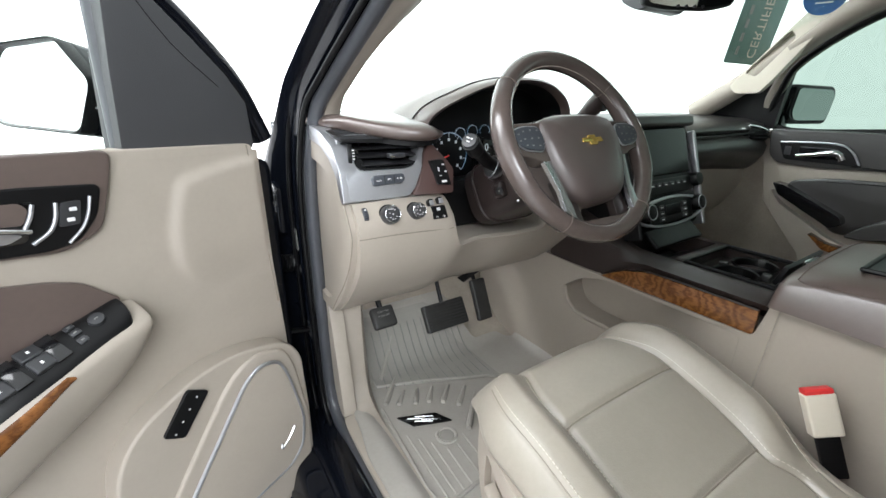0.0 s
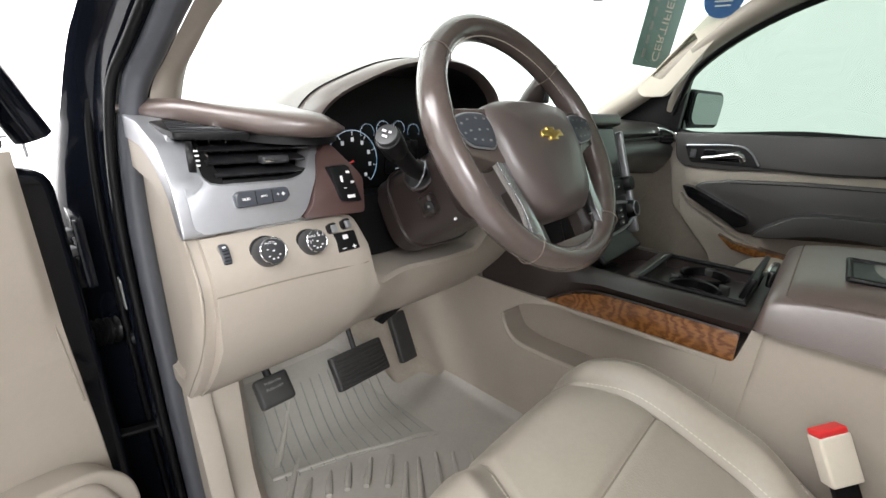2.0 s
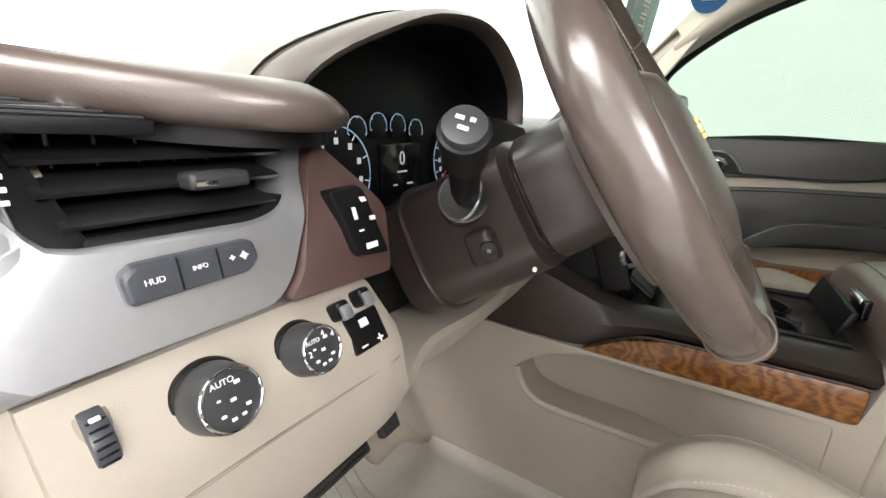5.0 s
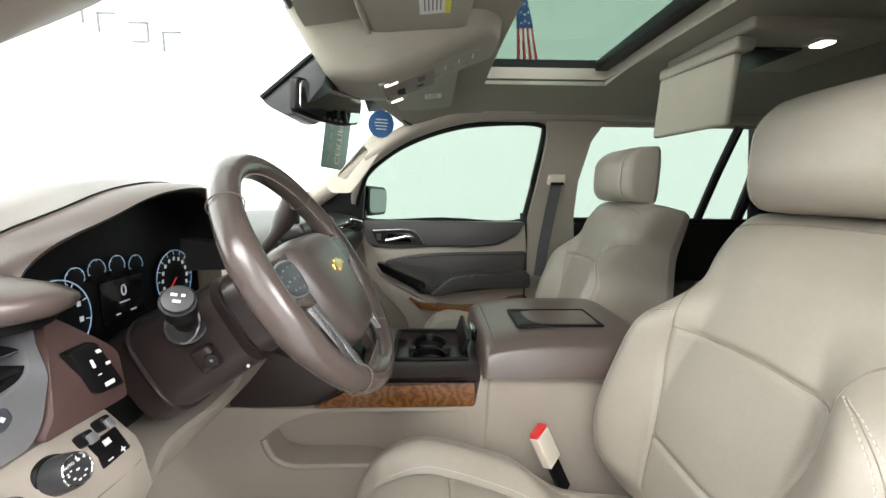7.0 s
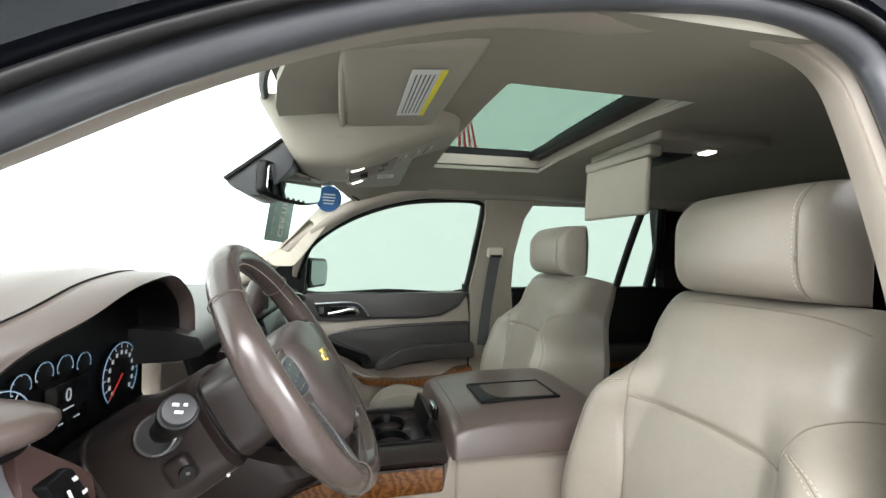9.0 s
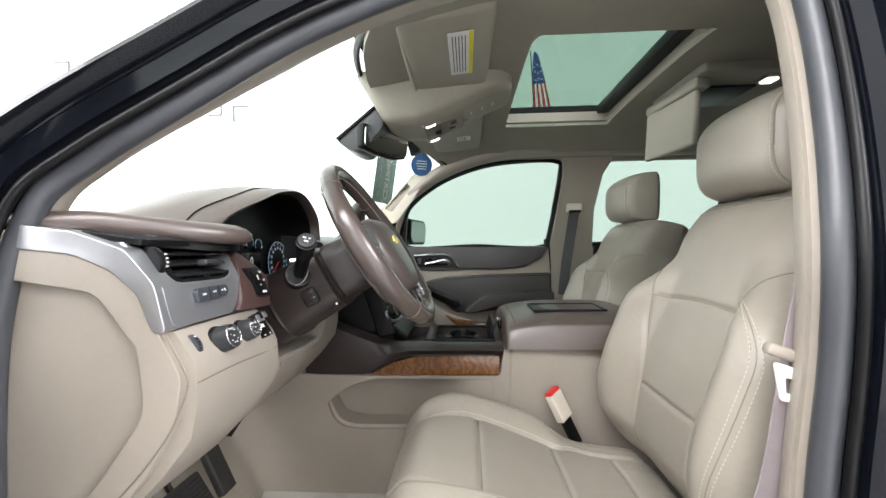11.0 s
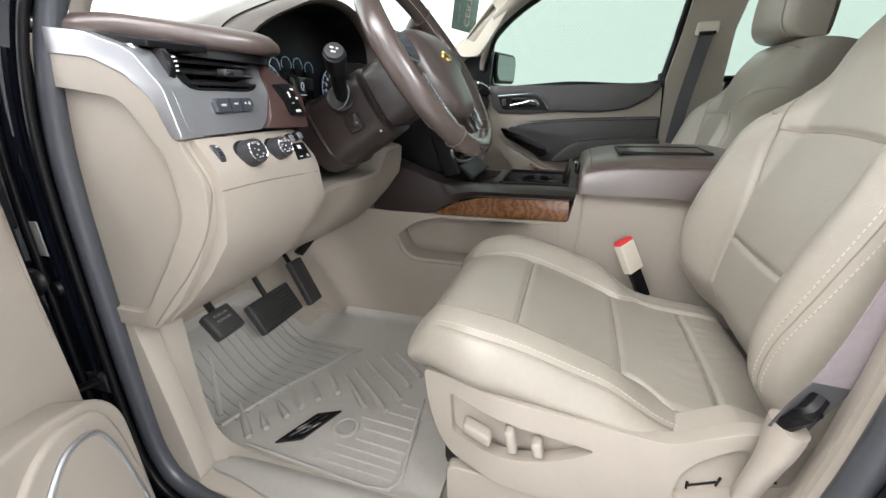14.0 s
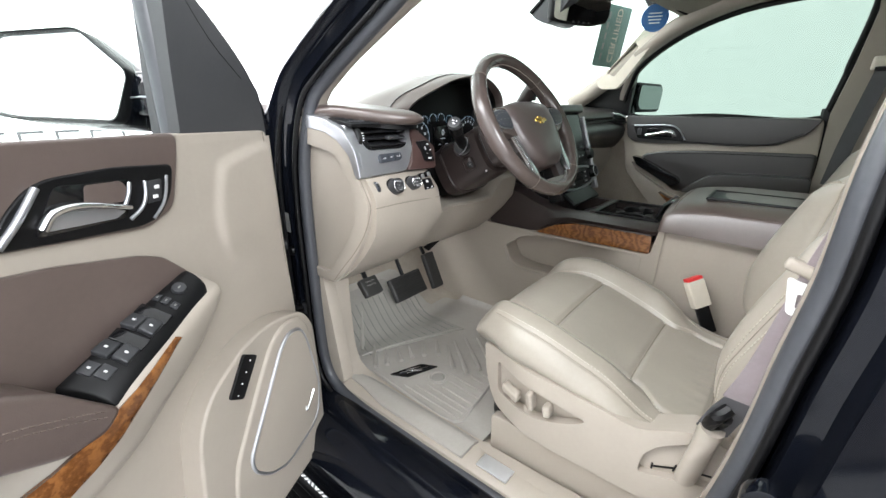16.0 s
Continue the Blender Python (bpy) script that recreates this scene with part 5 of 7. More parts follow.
for a_, b_, w_ in ((0.004, 0.003, 0.008), (-0.004, 0.0035, 0.005), (0.0, -0.0035, 0.010)):
    q_ = Matrix.Rotation(radians(38), 4, "Y") @ Matrix.Rotation(radians(25), 4, "Z")
    part("stalk_mark", rbox(Vector((-0.5902, 0.1016, 1.4056)) + q_ @ Vector((0, a_, b_)), (0.001, w_ * 0.7, 0.0028), 0.0002, 1, q_), WHITE, stalk)
shift = part("shift_lever", tube([(-0.345, 0.135, 1.395), (-0.295, 0.122, 1.428), (-0.245, 0.115, 1.462), (-0.215, 0.111, 1.490)], lambda t: 0.010 + 0.010 * ease(t, 0.35, 0.7), 14, 5), BROWN_PL, column, "column gear lever")
part("shift_button", rbox((-0.236, 0.098, 1.462), (0.016, 0.010, 0.022), 0.004, 3), GREY, shift)

# pedals
def pedal(name, label, cx, cy, cz, w, h, tilt, arm_top, ribs, yaw=0):
    p = thing(name, (cx, cy, cz), label, "pedal", "foot pedals")
    rot = Matrix.Rotation(radians(yaw), 4, "Z") @ Matrix.Rotation(radians(tilt), 4, "X")
    part("pad", rbox((cx, cy, cz), (w, 0.022, h), 0.007, 3, rot), PEDAL, p)
    for k in range(ribs):
        q = rot @ Vector((0, -0.012, -h * 0.4 + h * 0.8 * k / max(1, ribs - 1)))
        part("rib", rbox(Vector((cx, cy, cz)) + q, (w * 0.86, 0.004, 0.0035), 0.001, 1, rot), PEDAL, p)
    part("lever", tube([(cx, cy + 0.01, cz + 0.01), ((cx * 2 + arm_top[0]) / 3, cy + 0.05, cz + 0.07), arm_top], 0.007, 8, 5), BLACKPL, p)
    return p


pedal("brake_pedal", "wide ribbed black brake pedal with worn rubber", -0.402, 0.462, 0.832, 0.150, 0.085, -32, (-0.39, 0.60, 1.06), 8)
pedal("accelerator_pedal", "tall black accelerator pedal", -0.243, 0.485, 0.835, 0.055, 0.14, -25, (-0.245, 0.62, 1.06), 0)
pb = pedal("parking_brake_pedal", "small black parking brake pedal with printed words", -0.665, 0.345, 0.955, 0.060, 0.054, -42, (-0.69, 0.50, 1.06), 0, 0)
for k, w in ((0, "PUSH ON"), (1, "PUSH OFF")):
    q = Vector((-0.665, 0.345, 0.955)) + Matrix.Rotation(radians(-42), 4, "X") @ Vector((0, -0.0115, 0.013 - 0.011 * k))
    letters(w, q, 0.0070, Matrix.Rotation(radians(48), 4, "X"), GREYSTICK, pb)

# floor mat
mat_ = thing("floor_mat", (-0.45, 0.2, 0.69), "grey-beige moulded rubber floor mat with a black emblem", "floor mat")
MZ = 0.694


def matz(x, y):
    """The mat climbs the toe board, the tunnel and the sill cover."""
    return MZ + 0.14 * ease(y, 0.42, 0.62) + 0.03 * ease(x, -0.16, -0.13) + 0.020 * ease(-x, 0.702, 0.738)


def mat_side(y):
    """Outer edge of the mat on the sill cover."""
    return -0.788 + 0.020 * ease(y, 0.16, 0.31) + 0.046 * ease(y, 0.31, 0.42)


bm = bmesh.new()
nx, ny = 52, 52
g = []
for j in range(ny + 1):
    row = []
    for i in range(nx + 1):
        x = -0.788 + 0.648 * i / nx
        y = -0.078 + (0.703 - 0.165 * ease(x, -0.34, -0.28) - 0.05 * ease(x, -0.2, -0.14)) * j / ny
        x = max(x, mat_side(y) + 0.0004 * i)
        row.append(bm.verts.new((x, y, matz(x, y) + 0.0012 * noise.noise(Vector((x * 9, y * 9, 0.4))))))
    g.append(row)
for j in range(ny):
    for i in range(nx):
        bm.faces.new((g[j][i], g[j][i + 1], g[j + 1][i + 1], g[j + 1][i]))
thicken(bm, 0.006, (0, 0, 1))
part("sheet", bm, MAT, mat_, sharp=60)
rows = []
for j in range(15):
    t = j / 14
    row = []
    for i in range(21):
        s = i / 20
        x = -0.665 + 0.335 * s
        y0 = 0.412 - 0.145 * s
        y = y0 + (0.585 - 0.14 * ease(s, 0.75, 1.0) - y0) * t
        row.append(Vector((x, y, matz(x, y) + 0.0052)))
    rows.append(row)
part("heel_pad", sheet(rows, 0.004), MATGRIP, mat_, sharp=60)
part("heel_edge", tube([(-0.665, 0.412, MZ + 0.004), (-0.594, 0.386, MZ + 0.004), (-0.512, 0.354, MZ + 0.004), (-0.414, 0.306, MZ + 0.004), (-0.365, 0.286, MZ + 0.004), (-0.330, 0.262, MZ + 0.003)], 0.0042, 8, 4), MAT, mat_)
for k in range(13):
    x = -0.640 + 0.025 * k
    pts = [(x + d, y) for d, y in ((0.018, 0.545), (0.010, 0.48), (0.002, 0.42), (-0.006, 0.37 - 0.30 * (x + 0.58)))]
    part("groove", tube([(a, b, matz(a, b) + 0.0060) for a, b in pts], 0.0014, 6, 3), GREYSTICK, mat_)
for x0, y0, x1, y1 in ((-0.557, 0.535, -0.646, 0.432), (-0.592, 0.436, -0.675, 0.332), (-0.606, 0.362, -0.646, 0.313), (-0.567, 0.349, -0.605, 0.294), (-0.527, 0.336, -0.571, 0.280), (-0.484, 0.315, -0.539, 0.259), (-0.446, 0.288, -0.508, 0.227),
                       (-0.438, 0.249, -0.535, 0.144), (-0.409, 0.240, -0.530, 0.096), (-0.372, 0.222, -0.488, 0.080), (-0.343, 0.195, -0.440, 0.075), (-0.315, 0.165, -0.395, 0.065)):
    m = (x0 + x1) / 2, (y0 + y1) / 2
    part("ridge", tube([(x0, y0, matz(x0, y0) - 0.001), (m[0], m[1], matz(m[0], m[1]) + 0.003), (x1, y1, matz(x1, y1) + 0.004)], lambda t: 0.0040 + 0.0052 * t * (1 - ease(t, 0.85, 1.0) * 0.6), 8, 4), MAT, mat_)
for x, y0 in ((-0.680, 0.205), (-0.660, 0.180), (-0.640, 0.155), (-0.617, 0.122), (-0.588, 0.118), (-0.560, 0.14), (-0.53, 0.090), (-0.50, 0.070)):
    part("groove", tube([(x + 0.004, y0, MZ + 0.0008), (x, (y0 + 0.012) / 2, MZ + 0.0016), (x - 0.003, 0.012, MZ + 0.0008)], 0.0030, 6, 2), MAT, mat_)
part("field_edge", tube([(-0.690, 0.322, MZ + 0.002), (-0.702, 0.16, MZ + 0.003), (-0.704, 0.012, MZ + 0.002), (-0.62, 0.008, MZ + 0.002), (-0.47, 0.030, MZ + 0.002)], 0.0045, 8, 3), MAT, mat_)
eb = part("emblem_plate", prism([(-0.672, 0.272), (-0.648, 0.225), (-0.555, 0.19), (-0.578, 0.236)], "z", MZ, MZ + 0.005, 0.001), GLOSSBLK, mat_, "black plate with a silver emblem")
for a, b in (((-0.652, 0.253), (-0.612, 0.232)), ((-0.632, 0.250), (-0.590, 0.228)), ((-0.640, 0.236), (-0.600, 0.213)), ((-0.622, 0.232), (-0.578, 0.209))):
    part("emblem_bar", tube([(a[0], a[1], MZ + 0.0055), (b[0], b[1], MZ + 0.0050)], 0.0019, 6, 2), CHROME, eb)
part("button_ring", tube([(-0.594 + 0.024 * math.cos(t_), 0.156 + 0.024 * math.sin(t_), MZ + 0.002) for t_ in (2 * math.pi * i / 20 for i in range(20))], 0.004, 8, 2, True), MAT, mat_)
part("button", rod((-0.594, 0.156, MZ - 0.001), (-0.594, 0.156, MZ + 0.004), 0.019, 0.018, 28, 0.001), MATGRIP, mat_)

# ---- seats ----
def inlay(ob, m, inside):
    """Faces of the middle panels take the perforated leather."""
    ob.data.materials.append(PERF)
    inv = m.inverted()
    for f in ob.data.polygons:
        if inside(inv @ f.center):
            f.material_index = 1


def seat(cx, dy, label):
    st = thing("front_seat", (cx, -0.3 + dy, 0.68), label, "seat", "front seats")

    def seam(v):
        return 0.56 - 0.06 * ease(v, 0.5, 0.95) + 0.13 * ease(-v, 0.26, 0.46)

    def ch(u, v):
        # v: -1 at the back, +1 at the front edge
        bol = 0.040 * (ease(abs(u), 0.54, 0.74) - 0.35 * ease(abs(u), 0.82, 1.0)) * (1 - 0.35 * ease(v, 0.6, 1.0)) * (1 - ease(-v, 0.05, 0.46))
        h = 0.118 + bol + 0.018 * ease(v, -0.2, 0.55) - 0.030 * ease(v, 0.78, 1.0) ** 2 - 0.056 * ease(-v, -0.75, 0.75)
        h -= 0.009 * bump1(abs(u), seam(v), 0.022) + 0.003 * bump1(abs(u), 0.87, 0.014) * ease(0.9 - v, 0, 0.2)
        if abs(u) < seam(v):
            for c in (0.39, -0.21, -0.70):
                h -= 0.005 * bump1(v, c, 0.020)
            h += 0.004 * (1 - (u / 0.52) ** 2)
        h += 0.0012 * noise.noise(Vector((u * 3 + cx * 9, v * 3, 0.3)))
        h += 0.0020 * noise.noise(Vector((u * 14 + cx * 9, v * 9, 0.7))) * ease(-v, 0.35, 0.75) * (1 - ease(abs(u), 0.4, 0.6))
        return h

    cm = Matrix.Translation((cx, -0.283 + dy, 0.862)) @ Matrix.Rotation(radians(3.0), 4, "X")
    def cwide(v):
        return 0.256 + 0.010 * ease(v, -1, 0.2) - 0.046 * ease(v, 0.45, 1.0) ** 1.5 - 0.024 * ease(-v, 0.0, 0.6)

    cush = Pillow(cm, lambda v: (-0.024 * ease(-v, 0.0, 0.6), cwide(v)), 0.276, ch, 4.0, 5.5, -0.040, 0.13)
    c = part("cushion", cush.mesh(190, 190), LEATHER, st, "padded leather seat cushion", sharp=80)
    part("cushion_base", rbox((cx, -0.30 + dy, 0.842), (0.40, 0.44, 0.090), 0.03, 4), LEATHER, st)
    for s in (-1, 1):
        part("piping", tube([cush.at(s * seam(v / 20), v / 20, 0.0006) for v in range(-17, 19)], 0.0013, 6, 1), SEAMDARK, c)
        part("bolster_seam", tube([cush.at(s * 0.87, v / 20, 0.0002) for v in range(-9, 17)], 0.0009, 6, 1), SEAMDARK, c)
        part("stitching", stitches([cush.at(s * 0.845, v / 20, 0.0006) for v in range(-9, 17)]), STITCH, c, kind="stuff")
        part("stitching", stitches([cush.at(s * (seam(v / 20) + 0.028), v / 20, 0.0006) for v in range(-9, 17)]), STITCH, c, kind="stuff")
    for v in (0.39, -0.21, -0.70):
        part("cross_seam", tube([cush.at(u / 20 * seam(v), v, 0.0005) for u in range(-20, 21)], 0.0012, 6, 1), SEAMDARK, c)
    inlay(c, cm, lambda p: abs(p.x) < seam(p.y / 0.278) * cwide(p.y / 0.278) and p.z > 0.03 and p.y < 0.39 * 0.278)
    # backrest
    bmx = Matrix.Translation((cx, -0.685 + dy, 1.185)) @ Matrix.Rotation(radians(107), 4, "X") @ Matrix.Rotation(radians(180), 4, "Y")

    def bh(u, v):
        # v: -1 at the seat, +1 at the top
        wing = 0.075 * (ease(abs(u), 0.40, 0.78) - 0.6 * ease(abs(u), 0.86, 1.0)) * (1 - 0.92 * ease(v, 0.10, 0.55)) * (1 - 0.35 * ease(-v, 0.5, 1.0))
        h = 0.105 + wing + 0.014 * bump1(v, -0.35, 0.4) - 0.018 * ease(v, 0.6, 1.0) - 0.03 * ease(-v, 0.75, 1)
        c = 0.38 + 0.20 * ease(v, -0.6, 0.35)
        h -= 0.006 * (bump1(u, c, 0.016) + bump1(u, -c, 0.016)) * (1 - ease(v, 0.14, 0.30))
        if abs(u) < c:
            h -= 0.006 * (bump1(v, 0.22 - 0.03 * (u / c) ** 2, 0.016) + bump1(v, -0.44, 0.016)) * (1 - ease(abs(u), c - 0.06, c))
            h += 0.003 * (1 - (u / c) ** 2)
        h += 0.0012 * noise.noise(Vector((u * 3 + cx * 7, v * 3, 1.3)))
        return h

    back = Pillow(bmx, lambda v: 0.278 - 0.075 * ease(v, -0.05, 0.62), 0.300, bh, 4.2, 6, 0.055)
    b = part("backrest", back.mesh(180, 190), LEATHER, st, "padded leather backrest with side bolsters", sharp=80)
    for s in (-1, 1):
        cc = lambda v: 0.38 + 0.20 * ease(v, -0.6, 0.35)
        part("piping", tube(back.line([(s * cc(-0.9), -0.9), (s * cc(-0.6), -0.6), (s * cc(-0.3), -0.3), (s * cc(0.0), 0.0), (s * 0.575, 0.20), (s * 0.63, 0.30), (s * 0.72, 0.40), (s * 0.86, 0.48), (s * 0.965, 0.52)], 8, 0.0004), 0.0012, 6, 1), SEAMDARK, b)
        ol = [(0.66, 0.27), (0.76, 0.22), (0.84, 0.10), (0.86, -0.1), (0.845, -0.45), (0.78, -0.8)]
        part("stitching", stitches(back.line([(s * (u - 0.02), v) for u, v in ol], 8, 0.0007)), STITCH, b, kind="stuff")
        part("stitching", stitches(back.line([(s * (u + 0.02), v) for u, v in ol], 8, 0.0007)), STITCH, b, kind="stuff")
        part("bolster_seam", tube(back.line([(s * u, v) for u, v in ol], 8), 0.0009, 6, 1), SEAMDARK, b)
    part("cross_seam", tube([back.at(0.575 * u / 20, 0.22 - 0.03 * (u / 20) ** 2) for u in range(-20, 21)], 0.0012, 6, 1), SEAMDARK, b)
    part("cross_seam", tube([back.at(0.40 * u / 20, -0.44) for u in range(-20, 21)], 0.0012, 6, 1), SEAMDARK, b)
    part("top_seam", tube([back.at(u / 20, 0.90 - 0.10 * (u / 20) ** 4) for u in range(-17, 18)], 0.0016, 6, 1), SEAMDARK, b)
    inlay(b, bmx, lambda p: abs(p.x) < (0.38 + 0.20 * ease(p.y / 0.3, -0.6, 0.35)) * back.width(p.y / 0.3) and p.z > 0.03 and p.y < 0.2 * 0.3)
    rear_m = bmx @ Matrix.Rotation(radians(180), 4, "Y") @ Matrix.Translation((0, 0, 0.054))
    shell = Pillow(rear_m, lambda v: 0.278 - 0.075 * ease(v, -0.05, 0.62), 0.300, lambda u, v: 0.045 + 0.012 * (1 - u * u), 4.2, 6)
    part("back_shell", shell.mesh(40, 40), LEATHER, st, "leather seat back", sharp=80)
    # headrest
    hm = Matrix.Translation((cx, -0.728 + dy, 1.570)) @ Matrix.Rotation(radians(92), 4, "X") @ Matrix.Rotation(radians(180), 4, "Y")
    head = Pillow(hm, lambda v: 0.134 - 0.006 * ease(v, 0.2, 1.0), 0.091, lambda u, v: 0.088 - 0.014 * u * u - 0.022 * ease(v, 0.1, 1.0) ** 2 - 0.004 * ease(-v, 0.3, 1.0), 5.0, 4.2, 0.036)
    h = part("headrest", head.mesh(48, 40), LEATHER, st, "padded leather headrest", sharp=80)
    hs = Pillow(hm @ Matrix.Rotation(radians(180), 4, "Y") @ Matrix.Translation((0, 0, 0.035)), lambda v: 0.134 - 0.006 * ease(v, 0.2, 1.0), 0.088, lambda u, v: 0.024 - 0.006 * u * u, 5.0, 4.2)
    part("headrest_back", hs.mesh(24, 24), LEATHER, st, sharp=80)
    for s in (-1, 1):
        part("piping", tube([head.at(s * 0.81, v / 12, 0.0002) for v in range(-11, 12)], 0.0016, 6, 1), LEATHER, h)
        part("stitching", stitches([head.at(s * 0.79, v / 12, 0.0006) for v in range(-11, 12)]), STITCH, h, kind="stuff")
        # darker line along the seam paints the piping's thin shadow
        part("seam", tube([head.at(s * 0.825, v / 12) for v in range(-11, 12)], 0.0010, 6, 1), SEAMDARK, h)
        part("post", rod((cx + s * 0.055, -0.735 + dy, 1.42), (cx + s * 0.055, -0.728 + dy, 1.52), 0.007), CHROME, h)
    return st, cush, back


CXD, CXP = -0.445, 0.45
driver_seat, _, dback = seat(CXD, 0.0, "beige leather driver seat with stitched bolsters")
seat(CXP, -0.105, "beige leather passenger seat beside the door")

# driver seat base
XL = CXD - 0.2555


def shield_bend(bm):
    """The shield turns inwards at the front corner of the seat."""
    for v in bm.verts:
        v.co.x += 0.066 * (1 - ease(-v.co.y, -0.02, 0.21)) + 0.006 * ease(v.co.z, 0.86, 0.95)
    return bm


base = rounded([(-0.046, 0.930), (-0.058, 0.865), (-0.072, 0.825), (-0.095, 0.797), (-0.165, 0.790), (-0.237, 0.786), (-0.380, 0.788), (-0.507, 0.792), (-0.545, 0.886), (-0.553, 0.948), (-0.478, 0.965), (-0.435, 0.943), (-0.395, 0.922), (-0.30, 0.931), (-0.22, 0.938), (-0.15, 0.940), (-0.095, 0.938)], [0.012, 0.02, 0.02, 0.02, 0.03, 0.03, 0.03, 0.02, 0.02, 0.02, 0.03, 0.02, 0.03, 0.03, 0.03, 0.03, 0.02], 4)
sw = rounded([(-0.097, 0.911), (-0.100, 0.876), (-0.102, 0.843), (-0.155, 0.839), (-0.212, 0.843), (-0.266, 0.861), (-0.310, 0.889), (-0.205, 0.902)], [0.008, 0.01, 0.012, 0.02, 0.03, 0.03, 0.010, 0.05], 4)
pocket_ = rounded([(-0.405, 0.843), (-0.409, 0.882), (-0.428, 0.908), (-0.470, 0.938), (-0.538, 0.905), (-0.528, 0.885)], 0.010, 4)
bs = part("side_shield", shield_bend(holed(base, [sw, pocket_], "x", XL - 0.016, XL + 0.006, 0.007, 4)), BEIGE, driver_seat, "moulded beige seat side shield")
part("shield_back", shield_bend(prism(rounded([(-0.07, 0.925), (-0.085, 0.80), (-0.16, 0.80), (-0.24, 0.80), (-0.53, 0.80), (-0.54, 0.93), (-0.47, 0.95), (-0.39, 0.91), (-0.24, 0.925), (-0.15, 0.925)], 0.01), "x", XL - 0.004, XL + 0.05, 0.0)), BEIGE, bs)
for y, z, sy, sz, tl in ((-0.145, 0.868, 0.046, 0.018, 3), (-0.197, 0.880, 0.014, 0.036, -12), (-0.234, 0.876, 0.015, 0.024, -12)):
    part("switch", shield_bend(rbox((XL - 0.014, y, z), (0.024, sy, sz), 0.006, 3, Matrix.Rotation(radians(tl), 4, "X"))), BEIGE, bs)
for a_, b_ in (((-0.424, 0.858), (-0.455, 0.874)), ((-0.424, 0.853), (-0.424, 0.864)), ((-0.455, 0.868), (-0.458, 0.882)), ((-0.487, 0.886), (-0.515, 0.893))):
    part("pocket_slot", rod((XL - 0.0045, *a_), (XL - 0.0045, *b_), 0.0016, None, 8), BLACKPL, bs)
part("front_panel", prism(rounded([(-0.085, 0.78), (-0.075, 0.90), (-0.12, 0.92), (-0.12, 0.77)], 0.015), "x", XL + 0.03, CXD + 0.24, 0.012, 3), BEIGE, driver_seat)
rail = rounded([(-0.092, 0.776), (-0.094, 0.676), (-0.40, 0.672), (-0.445, 0.700), (-0.50, 0.700), (-0.52, 0.778)], [0.015, 0.015, 0.02, 0.02, 0.01, 0.01], 4)
part("rail_cover", prism(rail, "x", XL + 0.006, XL + 0.04, 0.006, 3), BEIGE, driver_seat)
part("rail_cover", prism(rail, "x", CXD + 0.18, CXD + 0.21, 0.006, 3), BEIGE, driver_seat)
part("seat_pan", rbox((CXD, -0.30, 0.80), (0.46, 0.44, 0.10), 0.02), BLACKPL, driver_seat)

# belt buckle between seat and console
bk = thing("seat_belt_buckle", (-0.19, -0.39, 0.98), "beige belt buckle with a red button on a dark strap", "belt buckle")
bz = Vector((0.05, 0.42, 0.90)).normalized()
bx = (Vector((0.62, -0.70, 0.0)) - bz * bz.dot(Vector((0.62, -0.70, 0.0)))).normalized()
by = bz.cross(bx)
BKM = Matrix((bx, by, bz)).transposed().to_4x4()
btop = Vector((-0.213, -0.369, 1.026))
part("case", rbox(btop - bz * 0.040, (0.044, 0.022, 0.070), 0.004, 3, BKM), PALE, bk)
part("button", rbox(btop - bz * 0.002, (0.041, 0.019, 0.010), 0.003, 3, BKM), RED, bk, "red release button")
part("strap", rbox(btop - bz * 0.105, (0.034, 0.010, 0.08), 0.003, 2, BKM), BLACKPL, bk)
# belt: webbing from the pillar to the lower anchor, with tongue
belt = thing("seat_belt", (-0.74, -0.55, 1.2), "mauve-grey seat belt hanging at the door pillar", "seat belt")


def ribbon(path, width, across, thick=0.0018):
    path = catmull(path, 8)
    ac = Vector(across).normalized()
    return sheet([[p - ac * width / 2, p - ac * width / 6, p + ac * width / 6, p + ac * width / 2] for p in path], thick)


part("webbing", ribbon([(-0.690, -0.645, 1.60), (-0.712, -0.612, 1.48), (-0.728, -0.588, 1.385), (-0.734, -0.562, 1.280), (-0.736, -0.549, 1.21), (-0.738, -0.532, 1.12), (-0.739, -0.515, 1.060)], 0.046, (0.25, -0.92, -0.2)), BELT, belt)
part("tongue_grip", rbox((-0.738, -0.546, 1.256), (0.016, 0.060, 0.015), 0.006, 3, Matrix.Rotation(radians(20), 4, "X")), BEIGE, belt, "beige plastic belt tongue grip")
part("tongue", holed(rounded([(-0.523, 1.250), (-0.562, 1.238), (-0.556, 1.200), (-0.530, 1.203)], 0.006), [rounded([(-0.536, 1.231), (-0.551, 1.227), (-0.548, 1.211), (-0.537, 1.212)], 0.003)], "x", -0.744, -0.741, 0.0008), WHITE, belt, "white belt tongue")
part("lower_webbing", ribbon([(-0.737, -0.516, 1.06), (-0.737, -0.502, 1.03), (-0.735, -0.491, 0.995)], 0.04, (0.2, -0.9, -0.2)), BELTDARK, belt)
part("knot", tube([(-0.740, -0.505, 1.045), (-0.750, -0.493, 1.03), (-0.738, -0.486, 1.005), (-0.730, -0.498, 1.01), (-0.743, -0.503, 1.03)], 0.009, 8, 4), BLACKPL, belt)
part("anchor_sleeve", tube([(-0.735, -0.491, 1.003), (-0.735, -0.484, 0.95), (-0.728, -0.474, 0.885)], lambda t: 0.024 - 0.006 * t, 14, 4, flat=0.7), BEIGE, belt, "beige plastic anchor sleeve")

